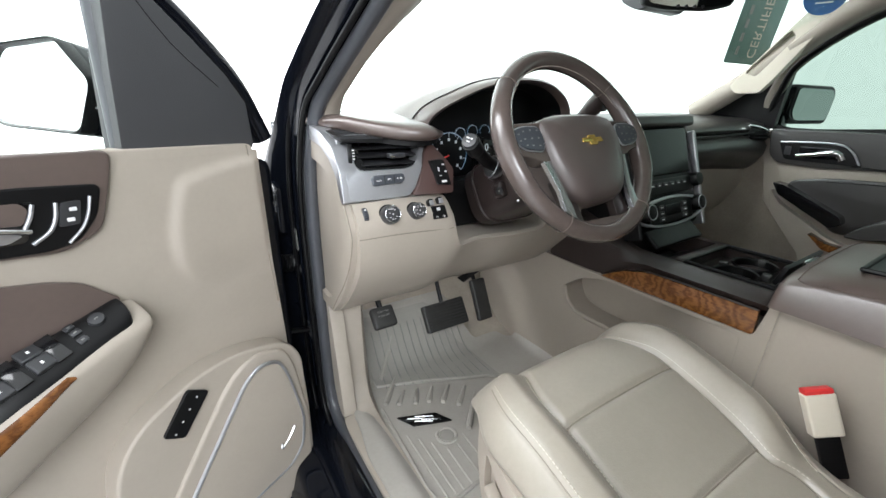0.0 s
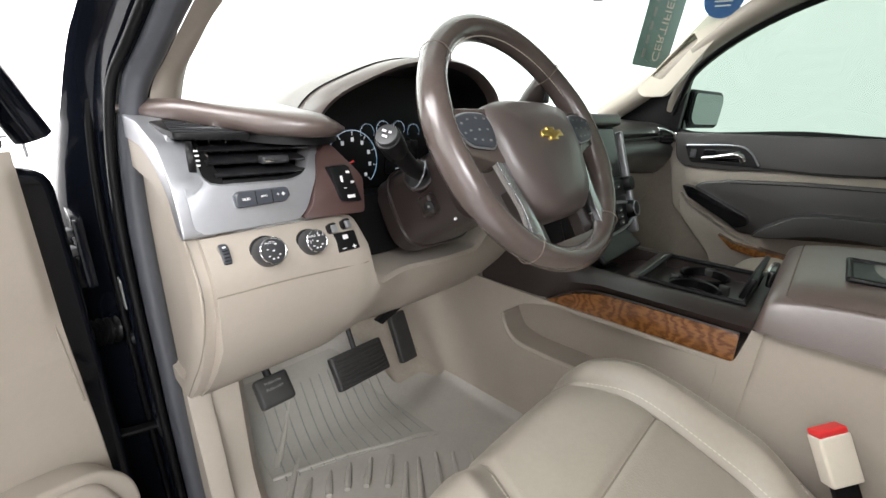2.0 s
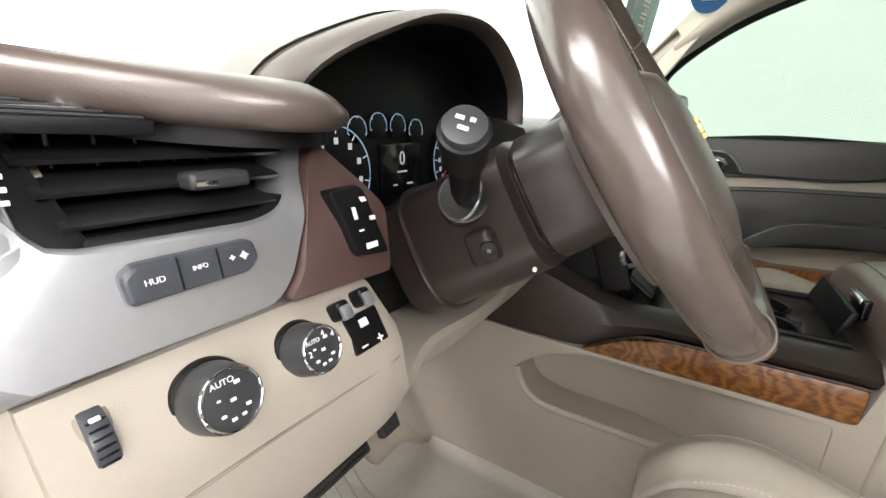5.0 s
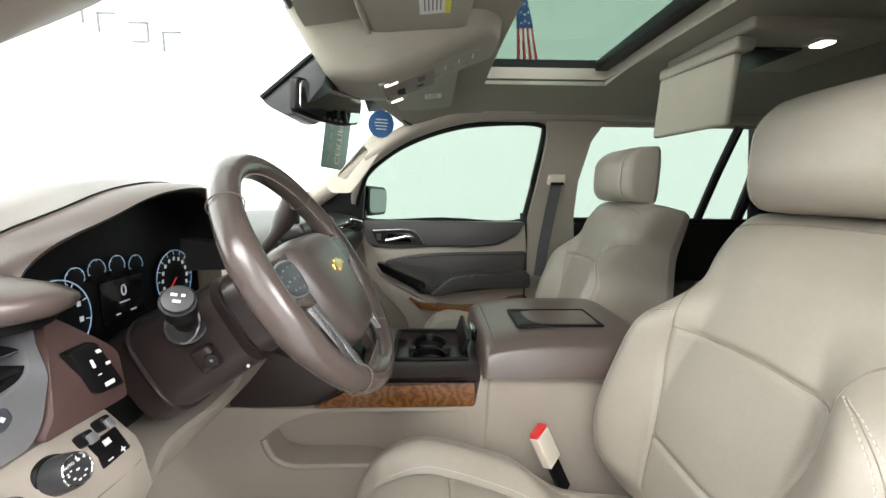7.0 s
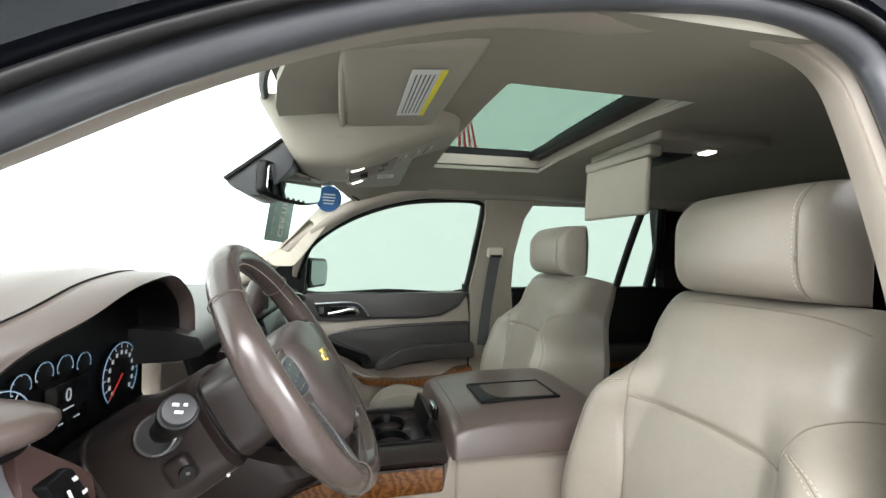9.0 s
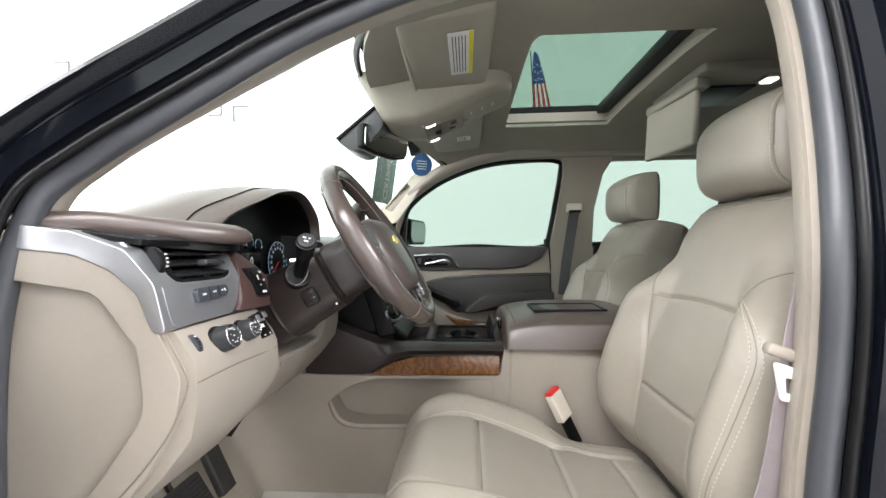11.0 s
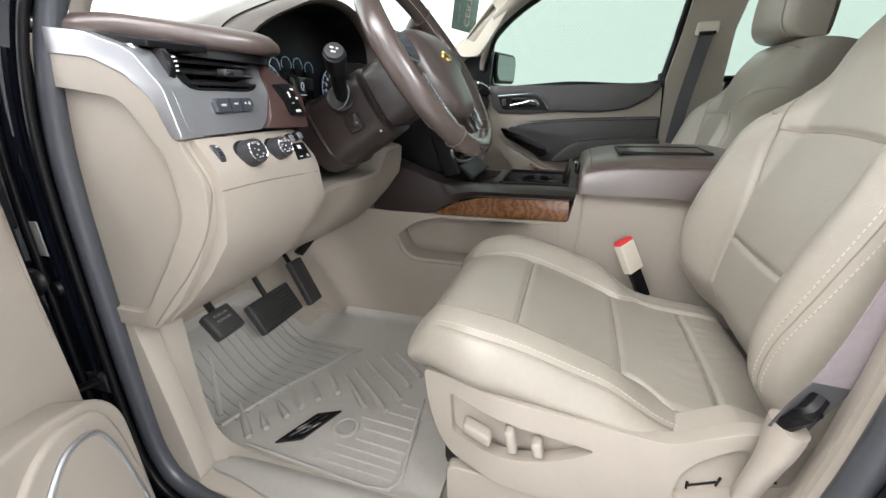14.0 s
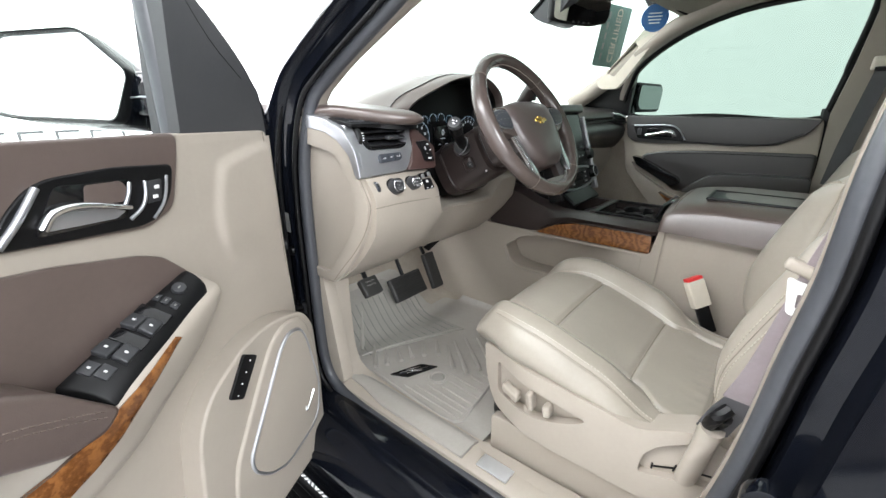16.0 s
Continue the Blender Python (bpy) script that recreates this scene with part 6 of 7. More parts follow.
# ---- driver door, standing open ----
DM = Matrix(((-0.894, 0, 0.447, -0.8798), (-0.447, 0, -0.894, 0.4197), (0, 1, 0, 0), (0, 0, 0, 1)))  # u, z, inward
door = thing("driver_door", (-0.87, 0.40, 0.6), "open driver door with beige and brown trim", "door")


def dprism(outline, a, b, r=0.004, seg=2):
    return moved(prism(outline, "z", a, b, r, seg), DM)


def dbox(u, z, n, su, sz, sn, r=0.003, rot=0.0):
    return moved(rbox((u, z, n), (su, sz, sn), r, 3, Matrix.Rotation(radians(rot), 4, "Z")), DM)


def dtube(pts, r, seg=10, n=5, closed=False, flat=1.0):
    return moved(tube(pts, r, seg, n, closed, flat, up=(0, 0, 1)), DM)


panel = rounded([(0.045, 0.62), (0.050, 1.0), (0.066, 1.395), (0.32, 1.403), (1.05, 1.41), (1.06, 0.60), (0.40, 0.55)], 0.015, 3)
part("inner_panel", dprism(panel, 0.02, 0.06, 0.012, 3), BEIGE, door)
part("outer_skin", dprism(rounded([(0.0, 0.50), (0.0, 1.36), (0.32, 1.385), (1.08, 1.39), (1.10, 0.50)], 0.03), -0.10, 0.022, 0.02, 3), PAINT, door)
scoop = catmull([Vector((u, z, 0)) for u, z in ((0.066, 1.368), (0.11, 1.365), (0.186, 1.351), (0.211, 1.333), (0.231, 1.270), (0.232, 1.224), (0.222, 1.187), (0.19, 1.14))], 16)


def swell(u, z):
    """How far the panel stands out towards its hinge edge, with a soft border."""
    p = Vector((u, z, 0))
    gap = min((p - q).length for q in scoop)
    hits = 0
    for a, b in zip(scoop, scoop[1:] + [Vector((0.0, 1.14, 0)), Vector((0.0, 1.368, 0))]):
        if (a.y > z) != (b.y > z) and u < a.x + (z - a.y) / (b.y - a.y) * (b.x - a.x):
            hits += 1
    d = gap if hits % 2 else -gap
    return 0.0603 + 0.0085 * ease(d, -0.010, 0.010) * ease(z, 1.145, 1.235) * ease(u, 0.058, 0.075)


part("scoop", moved(sheet([[Vector((u, z, swell(u, z))) for u in [0.0585 + 0.0061 * i for i in range(36)]] for z in [1.14 + 0.0061 * j for j in range(41)]], 0), DM), BEIGE, door)
part("panel_seam", dtube([(0.079, 1.393, 0.0605), (0.072, 1.27, 0.0605), (0.064, 1.15, 0.0605), (0.059, 1.07, 0.0605)], 0.0014, 6, 4), SEAMDARK, door)
upper = rounded([(0.290, 1.404), (0.297, 1.370), (0.322, 1.296), (0.37, 1.276), (0.55, 1.297), (1.04, 1.30), (1.04, 1.418)], 0.016, 4)
part("upper_trim", dprism(upper, 0.05, 0.068, 0.012, 4), BROWN, door, "cocoa upper door trim")
# pull handle set in its bezel
bez = rounded([(0.312, 1.360), (0.325, 1.318), (0.352, 1.288), (0.383, 1.282), (0.489, 1.292), (0.555, 1.300), (0.530, 1.335), (0.504, 1.358), (0.48, 1.366), (0.401, 1.368)], 0.012, 4)
hb = part("handle_bezel", dprism(bez, 0.060, 0.0715, 0.005, 3), BLACKPL, door, "black handle bezel")
part("recess", dprism(rounded([(0.386, 1.350), (0.402, 1.300), (0.512, 1.304), (0.478, 1.357)], 0.008), 0.069, 0.0725, 0.001), GLOSSBLK, hb)
part("recess_pad", dprism(rounded([(0.393, 1.340), (0.402, 1.322), (0.452, 1.328), (0.446, 1.352), (0.400, 1.350)], 0.005), 0.071, 0.0732, 0.0008), BROWN, hb)
part("bezel_bar", dtube([(0.546, 1.303, 0.073), (0.524, 1.325, 0.074), (0.496, 1.358, 0.073)], 0.0042, 10), SATIN, hb)
part("bezel_bar", dtube([(0.366, 1.344, 0.073), (0.371, 1.325, 0.075), (0.380, 1.309, 0.074), (0.399, 1.297, 0.073)], 0.0026, 10), SATIN, hb)
part("bezel_bar", dtube([(0.388, 1.346, 0.072), (0.394, 1.330, 0.073), (0.404, 1.313, 0.072)], 0.0026, 10), SATIN, hb)
part("lever", dtube([(0.504, 1.312, 0.076), (0.490, 1.328, 0.079), (0.464, 1.331, 0.083), (0.43, 1.323, 0.084), (0.398, 1.314, 0.077)], lambda t: 0.0062 - 0.003 * t, 12, 6), CHROME, hb, "chrome inside door lever")
part("lever_plate", dprism(rounded([(0.500, 1.309), (0.484, 1.327), (0.43, 1.320), (0.405, 1.311), (0.42, 1.304)], 0.004), 0.071, 0.0775, 0.002), SATIN, hb)
lk = part("lock_switch", dprism(rounded([(0.340, 1.343), (0.347, 1.312), (0.370, 1.312), (0.362, 1.343)], 0.004), 0.070, 0.0745, 0.002), GREY, hb)
for u, z in ((0.351, 1.333), (0.356, 1.320)):
    part("symbol", dbox(u, z, 0.0748, 0.008, 0.005, 0.001, 0.0003), WHITE, lk)
part("bezel_edge", dtube([(0.329, 1.346, 0.072), (0.336, 1.324, 0.073), (0.346, 1.306, 0.073), (0.364, 1.289, 0.072)], 0.0022, 8), SATIN, hb)
# padded lower insert, armrest, switches, wood
insert = rounded([(0.322, 1.188), (0.337, 1.203), (0.363, 1.229), (0.396, 1.242), (0.499, 1.265), (0.56, 1.273), (1.03, 1.285), (1.03, 1.05), (0.60, 1.05), (0.42, 1.13)], 0.01, 3)
part("padded_insert", dprism(insert, 0.052, 0.068, 0.010, 4), BROWN, door, "cocoa padded door insert")
armr = rounded([(0.523, 1.098), (0.577, 1.160), (0.617, 1.188), (1.02, 1.21), (1.02, 1.13), (0.645, 1.116), (0.588, 1.084), (0.545, 1.080)], 0.010, 4)
ar = part("armrest", dprism(armr, 0.055, 0.141, 0.012, 4), BROWN, door, "stitched cocoa armrest")
for z in (1.100, 1.092):
    part("arm_stitching", moved(stitches([Vector((0.545 + 0.008 * k, z + 0.010 + 0.0049 * k * (1 - 0.012 * k), 0.1414)) for k in range(22)]), DM), STITCHB, ar, kind="stuff")


def armtop(s, w):
    """The sloping top of the armrest: s along it from its front end, w from the door outwards."""
    inner = Vector((0.331, 1.197, 0.064)).lerp(Vector((0.548, 1.133, 0.078)), s)
    outer = Vector((0.327, 1.170, 0.105)).lerp(Vector((0.524, 1.103, 0.130)), s)
    return inner.lerp(outer, w) + Vector((0, 0.006 * math.sin(math.pi * min(max(w, 0), 1)), 0))


def seated(s, w, lift=0.0):
    """The frame of a control that lies on the armrest's top."""
    ex = (armtop(s + 0.02, w) - armtop(s - 0.02, w)).normalized()
    ez = (armtop(s, w + 0.02) - armtop(s, w - 0.02)).cross(ex).normalized()
    if ez.y < 0:
        ez.negate()
    ey = ez.cross(ex)
    p = armtop(s, w) + ez * lift
    return DM @ Matrix(((ex.x, ey.x, ez.x, p.x), (ex.y, ey.y, ez.y, p.y), (ex.z, ey.z, ez.z, p.z), (0, 0, 0, 1)))


rings = []
for s, a, b in ((0.0, 0.2, 0.72), (0.012, 0.08, 0.88), (0.035, 0.01, 0.97), (0.07, 0.0, 1.0), (0.3, 0.0, 1.0), (0.65, 0.0, 1.0), (0.985, 0.0, 1.0), (1.0, 0.03, 0.97)):
    drop = 0.004 if s in (0.0, 1.0) else 0.0
    top = [armtop(s, a + (b - a) * k / 6) - Vector((0, drop + (0.0025 if k in (0, 6) else 0), 0)) for k in range(7)]
    rings.append([top[0] + Vector((0, -0.020, 0))] + top + [top[-1] + Vector((0, -0.007, 0.0012)), top[-1] + Vector((0, -0.016, -0.001))])
sp_ = part("switch_plate", moved(loft(rings), DM), BLACKPL, door, "black window switch plate")
m = seated(0.175, 0.475)
part("mirror_knob", moved(rod((0, 0, -0.003), (0, 0, 0.005), 0.0105, 0.0095, 24, 0.001), m), GREY, sp_)
part("symbol", moved(rbox((0, 0, 0.0053), (0.005, 0.002, 0.0006), 0.0002), m), GREYSTICK, sp_)
for w in (0.2, 0.45, 0.7):
    part("button", moved(rbox((0, 0, 0.001), (0.012, 0.010, 0.004), 0.002), seated(0.3, w)), GREY, sp_)
    part("symbol", moved(rbox((0, 0, 0.0032), (0.004, 0.0018, 0.0006), 0.0002), seated(0.3, w)), GREYSTICK, sp_)
for s in (0.425, 0.635):
    part("switch_well", moved(rbox((0, 0, 0.0), (0.018, 0.044, 0.004), 0.0015), seated(s, 0.45)), GLOSSBLK, sp_)
for s in (0.515, 0.73):
    for w in (0.22, 0.61):
        m = seated(s, w) @ Matrix.Rotation(radians(-8), 4, "Y")
        part("window_switch", moved(rbox((0, 0, 0.001), (0.025, 0.0215, 0.009), 0.003, 3), m), GREY, sp_)
        part("symbol", moved(rbox((0, 0, 0.0058), (0.0030, 0.0045, 0.0006), 0.0002), m), WHITE, sp_)
for w in (0.26, 0.56):
    part("button", moved(rbox((0, 0, 0.0005), (0.019, 0.017, 0.004), 0.002), seated(0.865, w)), GREY, sp_)
    part("symbol", moved(rbox((0, 0, 0.0028), (0.0028, 0.0040, 0.0006), 0.0002), seated(0.865, w)), WHITE, sp_)
# the arm itself: beige lip and face, with the wood let into it
arm = []
for i, o, b in (((0.307, 1.174, 0.058), (0.306, 1.163, 0.092), (0.307, 1.150, 0.088)), ((0.316, 1.190, 0.056), (0.313, 1.167, 0.104), (0.318, 1.128, 0.100)),
                ((0.364, 1.184, 0.060), (0.362, 1.156, 0.1115), (0.360, 1.087, 0.103)), ((0.43, 1.164, 0.064), (0.425, 1.134, 0.120), (0.430, 1.048, 0.108)),
                ((0.544, 1.126, 0.066), (0.524, 1.100, 0.131), (0.524, 1.003, 0.112)), ((0.66, 1.08, 0.066), (0.64, 1.050, 0.106), (0.650, 0.965, 0.100)), ((0.80, 1.06, 0.066), (0.80, 1.03, 0.096), (0.80, 0.92, 0.094))):
    i, o, b = Vector(i), Vector(o), Vector(b)
    arm.append([Vector((i.x, i.y - 0.03, 0.045)), Vector((i.x, i.y - 0.005, i.z - 0.004)), i.lerp(o, 0.5) - Vector((0, 0.002, 0)), o + Vector((0, -0.003, 0)), o + Vector((0, -0.008, 0.005)), o + Vector((0, -0.016, 0.007)),
                o.lerp(b, 0.45) + Vector((0, 0, 0.009)), o.lerp(b, 0.78) + Vector((0, 0, 0.007)), b, Vector((b.x, b.y - 0.012, b.z - 0.014)), Vector((b.x, b.y - 0.022, 0.045))])
arm = list(zip(*[catmull([r[k] for r in arm], 4) for k in range(len(arm[0]))]))
part("arm_cup", moved(loft(arm), DM), BEIGE, door, "beige lip round the switches")
wood = []
for u, lo, hi, n in ((0.4135, 1.126, 1.129, 0.1265), (0.422, 1.121, 1.134, 0.1285), (0.445, 1.108, 1.126, 0.1325), (0.470, 1.095, 1.116, 0.1365), (0.500, 1.079, 1.105, 0.1395), (0.533, 1.060, 1.095, 0.1410), (0.565, 1.046, 1.083, 0.1400), (0.60, 1.034, 1.074, 0.1370), (0.66, 1.010, 1.066, 0.130), (0.72, 0.985, 1.060, 0.125)):
    wood.append([Vector((u, lo + (hi - lo) * k / 6, n - 0.0035 * abs(k / 3 - 1) ** 3)) for k in range(7)])
part("wood_strip", moved(sheet(wood, 0.010), DM), WOOD, door, "glossy burl wood strip")
# speaker pod and memory buttons
pod = rounded([(0.050, 0.950), (0.082, 0.996), (0.164, 1.024), (0.257, 1.028), (0.364, 0.985), (0.405, 0.93), (0.425, 0.80), (0.44, 0.60), (0.05, 0.60), (0.045, 0.80)], [0.03, 0.03, 0.05, 0.05, 0.04, 0.04, 0.03, 0.01, 0.01, 0.03], 5)
part("speaker_pod", dprism(pod, 0.05, 0.102, 0.024, 5), BEIGE, door)
plat = rounded([(0.074, 0.940), (0.094, 0.990), (0.158, 1.010), (0.206, 0.992), (0.245, 0.950), (0.350, 0.815), (0.368, 0.75), (0.36, 0.62), (0.062, 0.62), (0.052, 0.80)], 0.025, 5)
part("pod_plateau", dprism(plat, 0.09, 0.1085, 0.0075, 4), BEIGE, door)
gr = rounded([(0.098, 0.930), (0.115, 0.972), (0.158, 0.984), (0.192, 0.962), (0.322, 0.800), (0.318, 0.765), (0.280, 0.720), (0.226, 0.692), (0.12, 0.700), (0.084, 0.730), (0.072, 0.803)], 0.02, 5)
part("speaker_grille", dprism(gr, 0.08, 0.1135, 0.004, 3), BEIGE, door, "perforated beige speaker cover")
part("grille_ring", dtube([(p.x, p.y, 0.1115) for p in gr], 0.0038, 8, 1, True), SATIN, door, "silver speaker surround")
part("speaker_badge", dtube([(0.100, 0.795, 0.1145), (0.119, 0.776, 0.115), (0.138, 0.763, 0.115), (0.136, 0.775, 0.1145)], 0.0022, 6, 3), CHROME, door)
ms = rounded([(0.252, 0.990), (0.285, 1.012), (0.336, 0.950), (0.305, 0.928)], 0.006, 3)
mb = part("memory_switches", dprism(ms, 0.082, 0.107, 0.003, 3), BLACKPL, door, "black memory button strip")
for k in range(4):
    part("symbol", dbox(0.274 + 0.0145 * k, 0.992 - 0.0155 * k, 0.1075, 0.0025, 0.003, 0.001, 0.0002, 40), WHITE, mb)
# sail panel and window frame
sail = rounded([(0.060, 1.386), (0.272, 1.394), (0.264, 1.50), (0.254, 1.595), (0.247, 1.68), (0.232, 1.668), (0.187, 1.603), (0.140, 1.557), (0.095, 1.510), (0.064, 1.464)], 0.006, 3)
part("sail_panel", dprism(sail, 0.0, 0.055, 0.008, 3), CHARCOAL, door, "charcoal corner panel inside the mirror")
part("sail_crease", dtube([(0.110, 1.490, 0.0545), (0.175, 1.550, 0.0545), (0.232, 1.632, 0.0545)], 0.0010, 6, 3), BLACKPL, door)
part("window_channel", dtube([(0.256, 1.39, 0.026), (0.250, 1.50, 0.022), (0.242, 1.60, 0.012), (0.230, 1.70, -0.006), (0.235, 1.76, -0.02)], 0.018, 12, 5), SEAL, door)
part("frame_edge", dtube([(0.004, 1.395, 0.004), (0.050, 1.495, 0.004), (0.113, 1.575, -0.002), (0.170, 1.635, -0.012), (0.24, 1.715, -0.03), (0.41, 1.825, -0.05), (0.75, 1.86, -0.06)], 0.020, 12, 5), PAINT, door)
part("window_glass", dprism([(0.255, 1.38), (1.02, 1.39), (1.0, 1.83), (0.40, 1.81), (0.25, 1.70)], -0.026, -0.022, 0.0), GLASS, door, "clear side window", shadow=False)
# outside mirror
mir = thing("door_mirror", (-1.0, 0.45, 1.45), "black outside mirror with a bright reflecting glass", "mirror")
ex = Vector((-0.257, 0.0, 0.966))
ez = Vector((0.945, 0.20, 0.251)).normalized()
ey = ez.cross(ex).normalized()
MM = DM @ Matrix(((ex.x, ey.x, ez.x, 0.270), (ex.y, ey.y, ez.y, 1.490), (ex.z, ey.z, ez.z, -0.130), (0, 0, 0, 1)))
mg = [(0.058, 0.068), (0.083, -0.002), (0.012, -0.064), (-0.118, -0.056), (-0.136, -0.030), (-0.160, 0.020), (-0.152, 0.048), (-0.10, 0.060)]
ho = rounded([(x * 1.09 + 0.006, y * 1.13) for x, y in mg], 0.016, 5)
part("housing", moved(prism(ho, "z", -0.11, -0.004, 0.03, 4), MM), PAINT, mir)
part("rim", moved(loft([[Vector((p.x * s, p.y * s, z)) for p in ho + ho[:1]] for s, z in ((0.99, -0.02), (1.0, 0.004), (0.97, 0.010), (0.935, 0.008), (0.91, -0.004))], closed=False), MM), BLACKPL, mir)
# copy of the mirror glass, its bright reflection toned down through a darker colour
DIMMIRROR = surface("darkened_mirror_glass", (0.30, 0.34, 0.33), 0.01, metal=1.0, vary=0.0, bump=0.0)
MIRROR = surface("mirror_glass", (0.92, 0.93, 0.94), 0.01, metal=1.0, vary=0.0, bump=0.0)
part("glass", moved(prism([(p.x * 0.93, p.y * 0.93) for p in ho], "z", -0.002, 0.001, 0.0), MM), MIRROR, mir, "mirror glass")
part("mount", moved(prism(rounded([(0.13, 1.425), (0.245, 1.428), (0.250, 1.475), (0.235, 1.498), (0.14, 1.49)], 0.012), "z", -0.085, -0.004, 0.010, 3), DM), PAINT, mir)
part("mount_seam", dtube([(0.246, 1.452, -0.08), (0.251, 1.456, -0.045), (0.250, 1.457, -0.01)], 0.0016, 6), SATIN, mir)

# ---- passenger door ----
pd = thing("passenger_door", (0.82, -0.2, 0.6), "closed passenger door with dark trim and burl wood", "door")
pp = rounded([(-0.12, 0.66), (-0.10, 0.90), (-0.03, 0.99), (0.12, 1.12), (0.15, 1.27), (0.19, 1.38), (-0.56, 1.385), (-0.60, 1.0), (-0.50, 0.66)], 0.02, 3)
part("inner_panel", prism(pp, "x", 0.80, 0.84, 0.008, 3), BEIGE, pd)
pu = rounded([(0.145, 1.388), (0.13, 1.30), (0.10, 1.272), (-0.02, 1.268), (-0.16, 1.276), (-0.32, 1.272), (-0.44, 1.283), (-0.52, 1.325), (-0.56, 1.383)], 0.014, 4)
part("upper_trim", prism(pu, "x", 0.770, 0.812, 0.012, 4), DASH, pd, "dark padded upper trim")
part("trim_line", tube([(0.770, y, z) for y, z in ((-0.10, 1.283), (-0.32, 1.28), (-0.43, 1.29), (-0.51, 1.33))], 0.0018, 6, 4), BLACKPL, pd)
part("beige_strip", prism(rounded([(0.115, 1.30), (-0.30, 1.30), (-0.47, 1.335), (-0.555, 1.37), (-0.570, 1.245), (-0.25, 1.240), (-0.05, 1.228), (0.07, 1.195)], 0.008, 3), "x", 0.7815, 0.80, 0.003), BEIGE, pd)
part("trim_crease", tube([(0.7775, y, z) for y, z in ((-0.05, 1.226), (-0.25, 1.238), (-0.56, 1.243))], 0.0018, 6, 4), BLACKPL, pd)
phb = part("handle_bezel", prism(rounded([(0.105, 1.345), (0.08, 1.288), (-0.125, 1.284), (-0.095, 1.330), (-0.05, 1.352)], 0.010, 3), "x", 0.762, 0.78, 0.005, 3), BLACKPL, pd)
part("bezel_edge", tube([(0.761, y, z) for y, z in ((0.10, 1.346), (-0.045, 1.350), (-0.09, 1.33), (-0.118, 1.29))], 0.003, 8), SATIN, phb)
part("recess", prism(rounded([(0.045, 1.335), (0.04, 1.298), (-0.07, 1.298), (-0.06, 1.335)], 0.008), "x", 0.759, 0.763, 0.001), GLOSSBLK, phb)
part("lever", tube([(0.754, 0.045, 1.304), (0.750, 0.0, 1.312), (0.748, -0.045, 1.322), (0.752, -0.065, 1.318), (0.756, -0.075, 1.302)], lambda t: 0.0065 + 0.004 * t, 12, 6), CHROME, phb, "chrome inside door lever")
part("lock_switch", rbox((0.760, 0.075, 1.318), (0.006, 0.018, 0.028), 0.002), GREY, phb)
pi = rounded([(0.06, 1.20), (0.04, 1.222), (-0.05, 1.24), (-0.25, 1.252), (-0.57, 1.258), (-0.575, 1.10), (-0.20, 1.06), (-0.10, 1.06)], 0.02, 4)
part("padded_insert", prism(pi, "x", 0.778, 0.81, 0.012, 4), DASH, pd, "dark padded door insert")
pa = rounded([(-0.14, 1.068), (-0.17, 1.10), (-0.24, 1.150), (-0.30, 1.162), (-0.57, 1.172), (-0.575, 1.105), (-0.30, 1.10), (-0.20, 1.07)], 0.018, 4)
part("armrest", prism(pa, "x", 0.715, 0.80, 0.018, 4), DASH, pd, "dark padded armrest")
part("switch_plate", prism(rounded([(0.085, 1.21), (0.06, 1.17), (-0.10, 1.085), (-0.13, 1.10), (-0.12, 1.125), (0.05, 1.205)], 0.008, 3), "x", 0.735, 0.80, 0.008, 3), GLOSSBLK, pd)
part("lower_pocket", prism(rounded([(0.10, 1.19), (0.07, 1.14), (-0.10, 1.04), (-0.30, 0.99), (-0.57, 0.98), (-0.57, 0.80), (-0.07, 0.80), (-0.04, 0.96), (0.085, 1.10)], 0.03, 4), "x", 0.77, 0.81, 0.012, 3), BEIGE, pd)
part("wood_strip", prism(rounded([(-0.05, 1.055), (-0.10, 1.032), (-0.25, 1.012), (-0.44, 1.018), (-0.50, 1.05), (-0.57, 1.06), (-0.57, 1.03), (-0.46, 0.995), (-0.25, 0.985), (-0.10, 1.01)], 0.008, 3), "x", 0.735, 0.79, 0.006, 3), WOOD, pd, "glossy burl wood strip")
part("sail_panel", prism(rounded([(0.150, 1.385), (0.44, 1.385), (0.42, 1.45), (0.25, 1.57), (0.13, 1.61)], 0.006), "x", 0.80, 0.83, 0.006), BLACKPL, pd)


def wx(z):
    return 0.828 - 0.35 * (z - 1.39)


pwin = catmull([(0.83, 0.15, 1.39), (0.83, -0.2, 1.39), (0.83, -0.555, 1.388), (0.77, -0.582, 1.56), (0.71, -0.603, 1.735), (0.695, -0.585, 1.778), (0.69, -0.46, 1.785), (0.70, -0.25, 1.766), (0.72, -0.06, 1.705), (0.75, 0.08, 1.62), (0.78, 0.14, 1.54)], 5, True)
bm = bmesh.new()
bm.faces.new([bm.verts.new((wx(p.z) + 0.012, p.y, p.z)) for p in pwin])
part("window_glass", bm, TINT, pd, "tinted side window", shadow=False)
part("window_seal", tube([(wx(p.z), p.y, p.z) for p in pwin], 0.010, 8, 1, True, up=(1, 0, 0)), BLACKPL, pd, sharp=80)
part("window_frame", tube([(wx(p.z) + 0.022, -0.22 + (p.y + 0.22) * 1.05, 1.55 + (p.z - 1.55) * 1.10) for p in pwin[14:]], 0.024, 10, 1, up=(1, 0, 0)), BEIGE, pd, sharp=80)
part("rear_seal", tube([(0.826, -0.568, 1.42), (0.822, -0.572, 1.2), (0.818, -0.575, 0.75)], 0.024, 8, 4), BLACKPL, pd)
